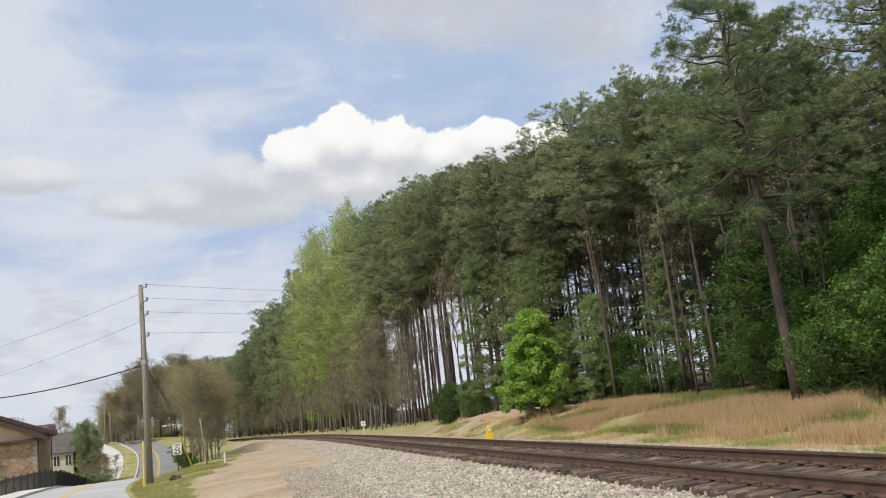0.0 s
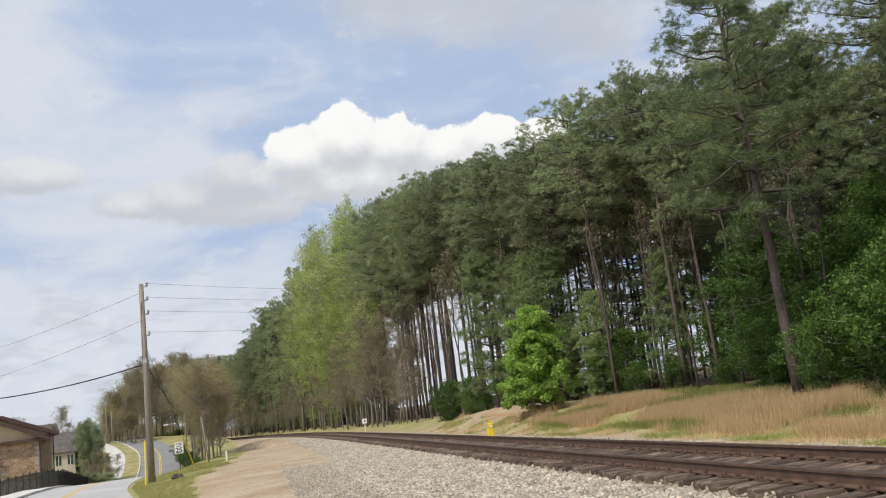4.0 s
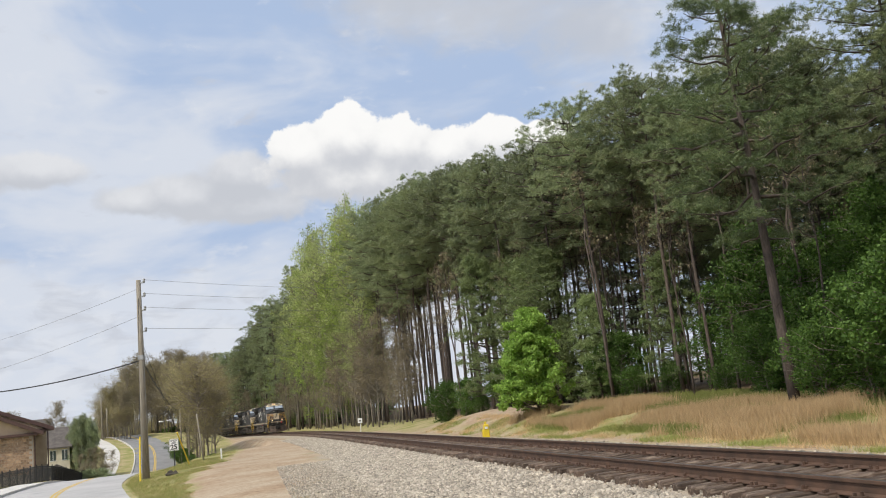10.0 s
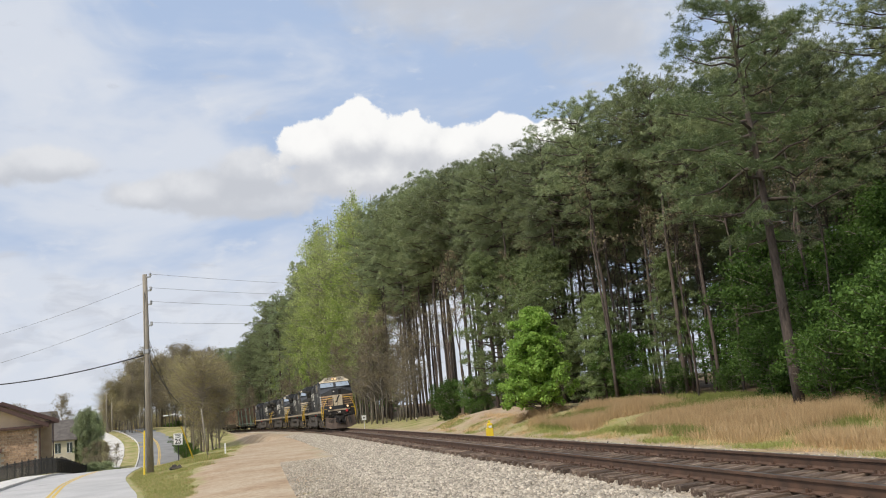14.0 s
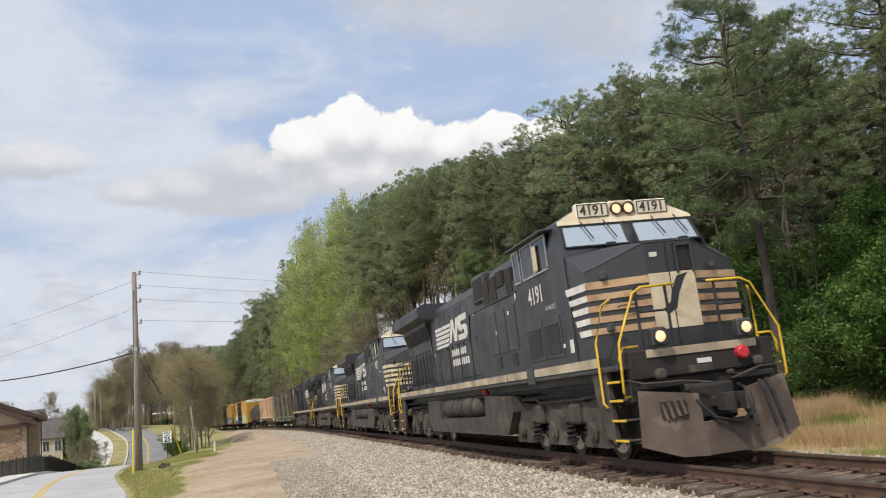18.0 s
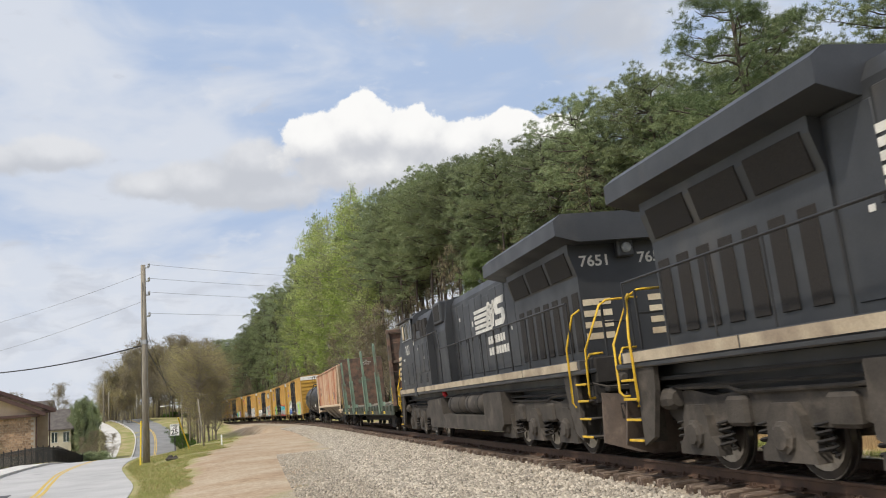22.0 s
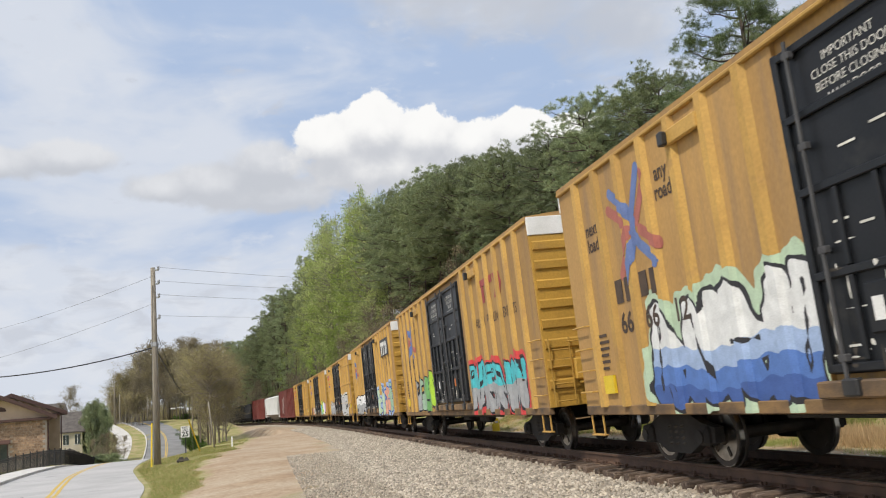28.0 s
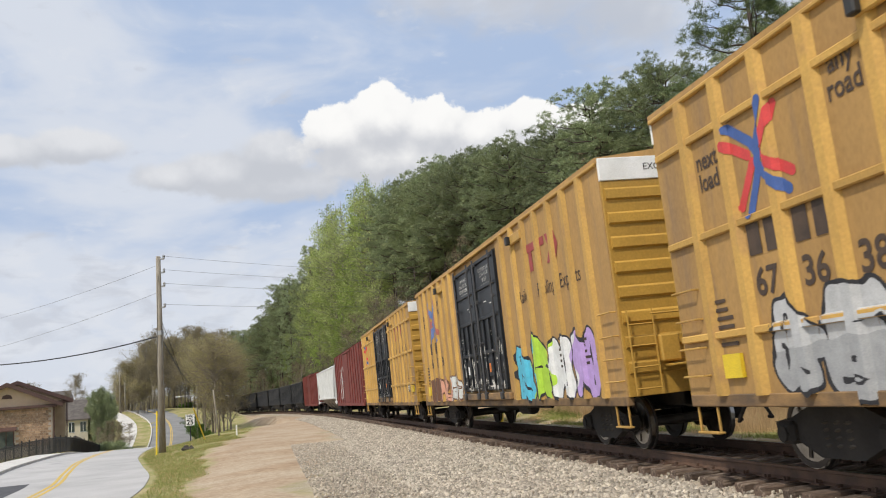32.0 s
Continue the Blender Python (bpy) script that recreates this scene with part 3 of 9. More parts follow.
M_CREAM = mat("cream_paint", (0.66, 0.57, 0.41), (0.5, 0.41, 0.28), rough=0.6, scale=2.0, fine=40, bump=0.03, c=(0.34, 0.24, 0.15), cscale=1.5, cpos=(0.55, 0.75))
M_SILL = mat("dirty_cream_stripe", (0.5, 0.42, 0.3), (0.34, 0.27, 0.19), rough=0.7, scale=1.4, fine=40, bump=0.03, c=(0.2, 0.15, 0.11), cscale=1.2, cpos=(0.5, 0.72))
M_LETTER = mat("white_lettering", (0.7, 0.68, 0.62), (0.55, 0.53, 0.48), rough=0.6, scale=4, bump=0)
M_RAILYEL = mat("yellow_handrail", (0.72, 0.46, 0.03), (0.55, 0.34, 0.03), rough=0.5, scale=5, bump=0)
M_GRILLE = mat("dark_mesh_screen", (0.014, 0.012, 0.011), (0.03, 0.025, 0.021), rough=0.8, scale=60, fine=120, bump=0.3)
M_WHEEL = mat("wheel_steel", (0.075, 0.062, 0.052), (0.045, 0.038, 0.033), rough=0.65, metal=0.3, scale=4, bump=0.05)
M_TREAD = mat("polished_tread", (0.42, 0.41, 0.4), (0.3, 0.29, 0.28), rough=0.3, metal=1.0, bump=0)
M_GLASS = mat("cab_glass", (0.42, 0.48, 0.52), (0.36, 0.42, 0.46), metal=0.6, rough=0.06, scale=2, bump=0, spec=1.0)
M_GLASS.node_tree.nodes["Principled BSDF"].inputs["Coat Weight"].default_value = 1.0
M_GLASS.node_tree.nodes["Principled BSDF"].inputs["Coat IOR"].default_value = 2.2
# pane colour stands in for the unlit cab interior behind the side windows
M_SIDEGLASS = mat("dark_interior_cab_glass", (0.02, 0.022, 0.024), (0.035, 0.037, 0.04), rough=0.12, scale=2, bump=0, spec=0.35)
M_ALU = mat("window_frame_aluminium", (0.55, 0.55, 0.54), (0.45, 0.45, 0.44), rough=0.35, metal=0.9, bump=0)
M_LAMP_ON = glow("lit_headlight", (1.0, 0.64, 0.34), 0.75)
M_LAMP_OFF = mat("unlit_lens", (0.4, 0.42, 0.42), (0.25, 0.26, 0.27), rough=0.1, scale=8, spec=0.9, bump=0)
M_RED = mat("red_cap", (0.55, 0.03, 0.04), (0.45, 0.03, 0.03), rough=0.5, bump=0)
M_BOARD = mat("number_board_paint", (0.72, 0.66, 0.53), (0.62, 0.56, 0.44), rough=0.5, scale=3, bump=0)
M_BOX = mat("boxcar_yellow", (0.42, 0.25, 0.085), (0.34, 0.2, 0.07), rough=0.65, scale=0.9, stretch=(1, 1, 0.5), fine=25, bump=0.03, c=(0.235, 0.155, 0.09), cscale=1.3, cstretch=(2.6, 1, 0.22), cpos=(0.5, 0.82), vary=0.25)
M_BOXSILL = mat("grimy_boxcar_sill", (0.3, 0.18, 0.075), (0.13, 0.085, 0.05), rough=0.8, scale=1.4, stretch=(1, 1, 3), fine=25, bump=0.06, vary=0.3, c=(0.06, 0.05, 0.042), cscale=1.6, cpos=(0.5, 0.72))
M_BOXPOST = mat("boxcar_post_yellow", (0.52, 0.315, 0.08), (0.43, 0.255, 0.068), rough=0.6, scale=1.2, fine=25, bump=0.03, vary=0.25, c=(0.36, 0.2, 0.09), cscale=2, cpos=(0.6, 0.85))
M_BOXEND = mat("boxcar_end_yellow", (0.46, 0.27, 0.048), (0.4, 0.232, 0.043), rough=0.55, scale=1.2, fine=25, bump=0.03, vary=0.2, c=(0.3, 0.17, 0.06), cscale=1.5, cpos=(0.62, 0.85))
M_DOOR = mat("boxcar_door_black", (0.011, 0.013, 0.016), (0.018, 0.019, 0.022), rough=0.42, spec=0.25, scale=1.5, fine=30, bump=0.04, c=(0.05, 0.047, 0.044), cscale=1.5, cpos=(0.62, 0.85), vary=0.2)
M_RUST = mat("rusty_sheet", (0.165, 0.1, 0.07), (0.075, 0.055, 0.045), rough=0.9, scale=3.2, fine=30, bump=0.2, c=(0.1, 0.12, 0.085), cscale=1.8, cpos=(0.56, 0.72))
M_FLATGREEN = mat("faded_green_paint", (0.175, 0.24, 0.175), (0.12, 0.17, 0.125), rough=0.75, scale=2.0, fine=30, bump=0.1, c=(0.14, 0.075, 0.05), cscale=1.6, cstretch=(1, 1, 0.5), cpos=(0.58, 0.72))
M_FLATDECK = mat("weathered_deck", (0.075, 0.085, 0.062), (0.045, 0.052, 0.04), rough=0.9, scale=2.0, fine=30, bump=0.15, c=(0.15, 0.1, 0.07), cscale=2.0, cpos=(0.55, 0.75))
M_HOPPER = mat("rust_streaked_cream", (0.6, 0.45, 0.31), (0.5, 0.35, 0.23), rough=0.8, scale=1.0, stretch=(2.5, 1, 0.35), fine=25, bump=0.05, c=(0.36, 0.12, 0.055), cscale=1.1, cstretch=(1.3, 1, 0.1), cpos=(0.42, 0.68))
M_HOPPEREND = mat("cream_hopper_paint", (0.62, 0.5, 0.36), (0.5, 0.39, 0.27), rough=0.75, scale=1.0, fine=25, bump=0.05, c=(0.34, 0.16, 0.08), cscale=1.5, cpos=(0.6, 0.8))
M_CHUTE = mat("dusty_hopper_chute", (0.3, 0.26, 0.21), (0.2, 0.17, 0.14), rough=0.9, scale=1.5, fine=30, bump=0.08)
M_TANK = mat("tank_black", (0.022, 0.023, 0.026), (0.05, 0.05, 0.052), rough=0.45, scale=1.0, stretch=(1.5, 1, 0.4), fine=30, bump=0.03, c=(0.12, 0.115, 0.11), cscale=1.4, cstretch=(2, 1, 0.3), cpos=(0.6, 0.85))
M_REDCAR = mat("oxide_red_car", (0.2, 0.045, 0.035), (0.14, 0.035, 0.03), rough=0.75, scale=1.0, fine=25, bump=0.05, c=(0.1, 0.05, 0.04), cscale=1.4, cpos=(0.58, 0.8))
M_WHITECAR = mat("white_car", (0.7, 0.71, 0.7), (0.58, 0.59, 0.58), rough=0.6, scale=1.0, fine=25, bump=0.04, c=(0.4, 0.36, 0.32), cscale=1.2, cpos=(0.6, 0.85))
M_COALCAR = mat("dark_hopper_car", (0.045, 0.047, 0.052), (0.028, 0.03, 0.034), rough=0.75, scale=1.0, fine=25, bump=0.06, c=(0.09, 0.075, 0.065), cscale=1.4, cpos=(0.58, 0.8))
M_DARKTEXT = mat("dark_lettering", (0.05, 0.035, 0.028), (0.08, 0.055, 0.04), rough=0.7, bump=0)
SPRAY = {k: mat("spray_" + k, c, tuple(x * 0.82 for x in c), rough=0.55, scale=5, bump=0) for k, c in {
    "white": (0.74, 0.75, 0.74), "black": (0.025, 0.025, 0.03), "blue": (0.1, 0.2, 0.5), "cyan": (0.08, 0.5, 0.55), "pale": (0.47, 0.6, 0.43), "lime": (0.42, 0.65, 0.06), "green": (0.17, 0.4, 0.14),
    "grey": (0.36, 0.37, 0.38), "silver": (0.5, 0.51, 0.52), "purple": (0.48, 0.33, 0.66), "pink": (0.66, 0.34, 0.24), "red": (0.62, 0.06, 0.06), "sky": (0.1, 0.5, 0.68), "teal": (0.33, 0.47, 0.34), "brown": (0.16, 0.08, 0.05),
    "navy": (0.06, 0.12, 0.35), "light_blue": (0.36, 0.47, 0.68), "faded_blue": (0.13, 0.19, 0.4), "faded_red": (0.4, 0.13, 0.1), "deep_red": (0.33, 0.055, 0.055), "mist": (0.6, 0.62, 0.6), "orange": (0.7, 0.2, 0.04)}.items()}
TRAIN = []  # thing, length, distance between its trucks' pivots, turned round


def lathe(sh, rows, axis_from, axis_to, n=16):
    """A turned body: rows of (share of the way, radius) round the line between two points."""
    a, b = Vector(axis_from), Vector(axis_to)
    d = (b - a).normalized()
    u = d.cross(Vector((0, 0, 1)) if abs(d.z) < 0.9 else Vector((1, 0, 0))).normalized()
    w = d.cross(u)
    v = [a.lerp(b, t) + (u * math.cos(2 * math.pi * j / n) + w * math.sin(2 * math.pi * j / n)) * r for t, r in rows for j in range(n)]
    f = [(i * n + j, i * n + (j + 1) % n, (i + 1) * n + (j + 1) % n, (i + 1) * n + j) for i in range(len(rows) - 1) for j in range(n)]
    f += [tuple(range(n - 1, -1, -1)), tuple((len(rows) - 1) * n + j for j in range(n))]
    return sh.add(v, f)


_made = {}


def shared(key, build):
    if key not in _made:
        _made[key] = build()
    return _made[key]


def wheelset_meshes(r):
    def wheels():
        sh = Sheet()
        for sd in (-1, 1):
            lathe(sh, [(0, r * 0.3), (0.1, r * 0.32), (0.12, r * 0.8), (0.0, r * 0.84), (0.0, r * 0.985), (0.72, r), (0.74, r + 0.026), (1, r + 0.026), (1, r * 0.86), (0.8, r * 0.8), (0.8, r * 0.3), (1, r * 0.26)],
                  (0, sd * 0.82, 0), (0, sd * 0.69, 0), 20)
            for k in range(5):
                a = k * 1.2566
                sh.box(-0.03, 0.03, -0.01, 0.01, r * 0.42, r * 0.72, pose(0, sd * 0.812, 0) @ Matrix.Rotation(a, 4, "Y"))
        sh.tube([(0, -0.95, 0), (0, 0.95, 0)], 0.09, 10)
        return sh.mesh("wheelset")

    def tread():
        return [lathe(Sheet(), [(0, r * 0.9), (0, r + 0.003), (1, r + 0.003), (1, r * 0.9)], (0, sd * 0.81, 0), (0, sd * 0.735, 0), 24).mesh("tread") for sd in (-1, 1)]
    return shared(("wheel", r), wheels), shared(("tread", r), tread)


def wheelset(parent, x, r):
    a, b = wheelset_meshes(r)
    w = part("wheelset", a, M_WHEEL, parent, "steel axle with two wheels", at=pose(x, 0, r))
    for q in b:
        part("tread", q, M_TREAD, w, "polished wheel tread")
    return w


def coil(sh, x, y, z0, z1, r, turns=4):
    """A coil spring."""
    n = turns * 7
    sh.tube([(x + r * math.cos(k * 0.898), y + r * math.sin(k * 0.898), z0 + (z1 - z0) * k / n) for k in range(n + 1)], 0.022, 4)


def freight_truck(parent, x):
    """A two-axle truck: two cast side frames with springs, a bolster, two wheelsets."""
    def frame_mesh():
        sh = Sheet()
        for sd in (-1, 1):
            y0, y1 = sorted((sd * 0.93, sd * 1.08))
            sh.prism([(-1.15, 0.38), (-0.72, 0.36), (-0.36, 0.2), (0.36, 0.2), (0.72, 0.36), (1.15, 0.38), (1.17, 0.6), (0.82, 0.66), (0.34, 0.84), (-0.34, 0.84), (-0.82, 0.66), (-1.17, 0.6)], y0, y1)
            for bx in (-0.9, 0.9):
                sh.cbox(bx - 0.16, bx + 0.16, *sorted((sd * 0.9, sd * 1.17)), 0.34, 0.62, 0.05)
                sh.tube([(bx, sd * 1.1, 0.47), (bx, sd * 1.2, 0.47)], 0.1, 8)
        sh.cbox(-0.2, 0.2, -1.05, 1.05, 0.62, 0.9, 0.04)
        return sh.mesh("truck_frame")

    def spring_mesh():
        sh = Sheet()
        for sd in (-1, 1):
            for bx in (-0.2, 0, 0.2):
                coil(sh, bx, sd * 1.02, 0.28, 0.63, 0.07)
        return sh
    t = part("truck", shared("truck", frame_mesh), M_GRIME_DARK, parent, "cast steel truck with rusty side frames", at=pose(x, 0, 0))
    parts("spring", spring_mesh(), M_GRIME, t)
    for k in (-0.9, 0.9):
        wheelset(t, k, 0.457)
    return t


def coupler(parent, x, turn):
    def build():
        sh = Sheet()
        sh.cbox(-0.75, 0.25, -0.1, 0.1, 0.8, 0.97, 0.03)
        sh.prism([(0.2, -0.12), (0.5, -0.16), (0.62, -0.05), (0.55, 0.02), (0.45, 0.0), (0.45, 0.1), (0.6, 0.14), (0.52, 0.2), (0.2, 0.16)], 0.76, 1.02, "z")
        sh.tube([(0.1, 0.35, 0.85), (0.3, 0.38, 0.6), (0.55, 0.3, 0.48), (0.62, 0.2, 0.5)], 0.03, 6)
        return sh.mesh("coupler")
    return part("coupler", shared("coupler", build), M_GRIME_DARK, parent, "knuckle coupler with brake hose", at=pose(x, 0, 0, 0, 0, turn))


def on_side(x, z, side=-1, y=0.0):
    """A pose on a car's flank, for painted words: x reads along the flank as seen from outside."""
    return pose(x, side * y, z, 90, 0, 0 if side < 0 else 180)


# ---- locomotives ----
def locomotive(number, model, cream_cab, lit, louvres, number_rear=True):
    e = new("locomotive")
    L = 22.45
    b = Sheet()  # frame, deck and end platforms
    b.cbox(-10.55, 10.5, -1.5, 1.5, 1.55, 1.64, 0.02)
    b.cbox(-10.3, 9.9, -1.15, 1.15, 1.38, 1.56, 0.02)
    b.cbox(-10.3, 9.9, -0.9, 0.9, 1.05, 1.44, 0.03)
    part("deck_frame", b, M_ENG, e)
    st = Sheet()
    for sd in (-1, 1):
        for x0, x1 in ((-10.2, -6.9), (-6.85, -3.5), (-3.45, 0.4), (0.45, 4.5), (4.55, 5.95), (6.45, 9.75)):
            st.box(x0, x1, *sorted((sd * 1.5, sd * 1.512)), 1.645, 1.80)
    st.box(10.565, 10.58, -1.0, 1.0, 1.7, 1.83)
    parts("sill_stripe", st, M_SILL, e)
    sill = Sheet()
    for sd in (-1, 1):
        sill.cbox(-10.3, 9.82, *sorted((sd * 1.3, sd * 1.5)), 1.63, 1.815, 0.01)
        sill.cbox(5.98, 6.42, *sorted((sd * 1.45, sd * 1.53)), 1.5, 1.84, 0.02)
    part("sill", sill, M_ENG, e)
    # cab
    c = Sheet()
    roof = [(-1.5, 1.8), (1.5, 1.8), (1.5, 3.95), (1.38, 4.45), (1.0, 4.66), (-1.0, 4.66), (-1.38, 4.45), (-1.5, 3.95)]
    c.prism(roof, 5.95, 8.35, "x")
    c.add([(8.35, y, z) for y, z in roof] + [(8.85, -1.48, 1.8), (8.85, 1.48, 1.8), (8.85, 1.48, 3.72), (8.5, 1.38, 4.43), (8.42, 1.0, 4.63), (8.42, -1.0, 4.63), (8.5, -1.38, 4.43), (8.85, -1.48, 3.72)],
          [(i, (i + 1) % 8, (i + 1) % 8 + 8, i + 8) for i in range(8)] + [tuple(range(8, 16))])
    cab = part("cab", c, M_ENG, e, "black cab with a sloped windscreen")
    # nose: full-width flanks, two slanting cheeks, a narrow flat front under a falling lid
    n = Sheet()
    low = [(8.8, -1.46), (9.6, -1.44), (9.98, -0.45), (9.98, 0.45), (9.6, 1.44), (8.8, 1.46)]
    high = (3.72, 3.3, 3.68, 3.68, 3.3, 3.72)
    n.add([(x, y, 1.64) for x, y in low] + [(x, y, z) for (x, y), z in zip(low, high)] + [(8.82, -0.45, 3.86), (8.82, 0.45, 3.86)],
          [(i, i + 1, i + 7, i + 6) for i in range(5)] + [(6, 7, 8, 12), (12, 8, 9, 13), (13, 9, 10, 11), (0, 6, 12, 13, 11, 5), (5, 4, 3, 2, 1, 0)])
    part("nose", n, M_ENG, e, "short wide nose")
    part("nose_edge", Sheet().tube([(8.86, -1.45, 3.71), (9.6, -1.44, 3.3), (9.985, -0.45, 3.68), (9.985, 0.45, 3.68), (9.6, 1.44, 3.3), (8.86, 1.45, 3.71)], 0.012, 5), M_ROD, e)
    sw, sf = Sheet(), Sheet()
    for k in range(5):
        z0 = 2.2 + 0.196 * k
        thick = 0.108 if k < 4 else 0.13
        for sd in (-1, 1):
            for j, ((xa, ya), (xb, yb)) in enumerate((((9.17 - 0.095 * k, 1.485), (9.6, 1.455)), ((9.6, 1.452), (9.985, 0.45)))):
                o = Vector((yb - ya, xa - xb, 0)).normalized() * (-0.012 if j == 0 else -0.014)
                pa, pb = Vector((xa, ya, 0)), Vector((xb, yb, 0))
                lean = 0.05 if j == 0 else 0.0
                rows = [Vector((q.x + (0 if (i % 4 in (1, 2)) else (-lean if i > 3 else 0.0)), q.y * sd, z)) for i, (q, z) in enumerate([(w, z) for z in (z0, z0 + thick) for w in (pa, pb, pb + o, pa + o)])]
                (sw if j == 0 else sf).add(rows, [(0, 1, 2, 3), (7, 6, 5, 4), (0, 4, 5, 1), (1, 5, 6, 2), (2, 6, 7, 3), (3, 7, 4, 0)])
    parts("nose_stripe", sw, M_LETTER if lit else M_CREAM, e, "pale stripe")
    parts("nose_stripe", sf, M_TAN if lit else M_CREAM, e, "weathered tan stripe" if lit else "cream stripe")
    part("nose_plate", Sheet().cbox(9.98, 9.992, -0.44, 0.44, 2.16, 3.13, 0.004), M_CREAM, e, "cream plate with a dark emblem")
    em = Sheet().prism([(-0.18, 2.4), (0.0, 2.5), (0.08, 2.75), (0.22, 3.0), (0.3, 3.1), (0.08, 3.05), (-0.05, 2.8), (-0.1, 2.62), (-0.26, 2.5)], 9.992, 9.998, "x")
    part("emblem", em, M_BLACK, e, "dark emblem")
    nd = Sheet()
    for y0, y1, z0, z1 in ((0.1, 0.14, 3.1, 3.62), (0.4, 0.44, 3.1, 3.62), (0.1, 0.44, 3.58, 3.62)):
        nd.box(9.98, 10.03, y0, y1, z0, z1)
    nose_door = part("nose_door", nd, M_ENG, e, "nose door frame")
    part("door_recess", Sheet().box(9.978, 9.988, 0.14, 0.4, 3.12, 3.58), M_GRILLE, nose_door, "dark recessed door window")
    part("seam", Sheet().box(9.98, 9.996, -0.05, -0.03, 1.7, 3.64), M_BLACK, nose_door)
    hw = Sheet()
    for x, y, z, w2, h2 in ((9.72, -1.17, 3.2, 0.05, 0.14), (9.72, -1.17, 2.3, 0.05, 0.14), (9.84, 0.85, 3.2, 0.05, 0.1)):
        hw.cbox(x - 0.05, x + 0.09, y - w2, y + w2, z - h2 / 2, z + h2 / 2, 0.015)
    for y, z in ((-0.86, 2.92), (-0.86, 2.62), (0.75, 2.5), (0.75, 2.92)):
        hw.tube([(9.86, y - 0.17, z), (9.93, y - 0.15, z + 0.02), (9.93 + 0.06, y + 0.12, z + 0.02), (9.95, y + 0.15, z)], 0.013, 5)
    parts("grab_iron", hw, M_ROD, e)
    part("notice", Sheet().box(9.975, 9.99, -0.36, -0.22, 3.42, 3.5), M_LETTER, e, "small white notice")
    part("notice", Sheet().box(8.62, 8.8, -1.5, -1.494, 1.98, 2.22), M_LETTER, e, "square pale notice")
    # windscreen, side windows
    def on_screen(y, u):  # a place on the sloped front
        return Vector((8.85 + (8.5 - 8.85) * u + 0.014, y, 3.72 + (4.43 - 3.72) * u))
    for y0, y1 in ((-1.38, -0.1), (0.1, 1.38)):
        g = Sheet()
        pts = [on_screen(y0, 0.24), on_screen(y1, 0.24), on_screen(y1 * (0.96 if y1 > 0 else 1), 0.88), on_screen(y0 * (0.96 if y0 < 0 else 1), 0.88)]
        g.add(pts + [q - Vector((0.03, 0, 0.015)) for q in pts], [(0, 1, 2, 3), (7, 6, 5, 4), (0, 4, 5, 1), (1, 5, 6, 2), (2, 6, 7, 3), (3, 7, 4, 0)])
        part("windscreen", g, M_GLASS, e, "reflective windscreen pane")
        fr = Sheet()
        loop = [q + Vector((0.008, 0, 0.004)) for q in pts]
        for i in range(4):
            fr.tube([loop[i], loop[(i + 1) % 4]], 0.024, 5)
        part("window_frame", fr, M_BLACK, e)
        wp = Sheet()
        for k in (0.35, 0.72):
            wp.tube([on_screen(y0 + (y1 - y0) * k, 1.0) + Vector((0.05, 0, 0)), on_screen(y0 + (y1 - y0) * (k + 0.12), 0.45) + Vector((0.05, 0, 0))], 0.012, 4)
        wp.cbox(8.9, 8.98, (y0 + y1) / 2 + 0.1, (y0 + y1) / 2 + 0.3, 3.84, 3.92, 0.02)
        parts("wiper", wp, M_BLACK, e)
    if cream_cab:
        f = Sheet()
        up = [(8.5, 1.38, 4.43), (8.42, 1.0, 4.63), (8.42, -1.0, 4.63), (8.5, -1.38, 4.43), (8.56, -1.4, 4.35), (8.56, 1.4, 4.35)]
        f.add([(x + 0.02, y, z + 0.014) for x, y, z in up] + [(x - 0.05, y * 0.98, z - 0.02) for x, y, z in up], [tuple(range(6)), tuple(range(11, 5, -1))] + [(i, i + 6, (i + 1) % 6 + 6, (i + 1) % 6) for i in range(6)])
        part("cab_front_top", f, M_CREAM, e, "cream band over the windscreen")
    for y in (-0.62, 0.62):
        nb = Sheet().cbox(8.34, 8.52, y - 0.34, y + 0.34, 4.47, 4.78, 0.03)
        bd = part("number_board", nb, M_BOARD if cream_cab else M_ENG, e, "board with the engine's number")
        lettering("number", number, 0.26, M_DARKTEXT if cream_cab else M_LETTER, bd, pose(8.528, y, 4.625, 90, 0, 90), squeeze=1.0, thick=0.006)
        fr = Sheet()
        for a, b2, c2, d2 in ((-0.31, 0.31, 4.495, 4.512), (-0.31, 0.31, 4.738, 4.755), (-0.315, -0.3, 4.5, 4.75), (0.3, 0.315, 4.5, 4.75)):
            fr.box(8.52, 8.528, y + a, y + b2, c2, d2)
        part("board_border", fr, M_DARKTEXT, bd)
    hb = Sheet().cbox(8.36, 8.5, -0.27, 0.27, 4.46, 4.8, 0.04)
    part("headlight_box", hb, M_CREAM if cream_cab else M_ENG, e)
    for y in (-0.125, 0.125):
        part("lamp_rim", lathe(Sheet(), [(0, 0.12), (1, 0.125), (1, 0.1), (0.4, 0.1)], (8.48, y, 4.63), (8.55, y, 4.63), 16), M_BLACK, e)
        h = lathe(Sheet(), [(0, 0.1), (0.6, 0.098), (1, 0.04)], (8.48, y, 4.63), (8.54, y, 4.63), 14)
        part("headlight", h, M_LAMP_ON if lit else M_LAMP_OFF, e, "round headlight")
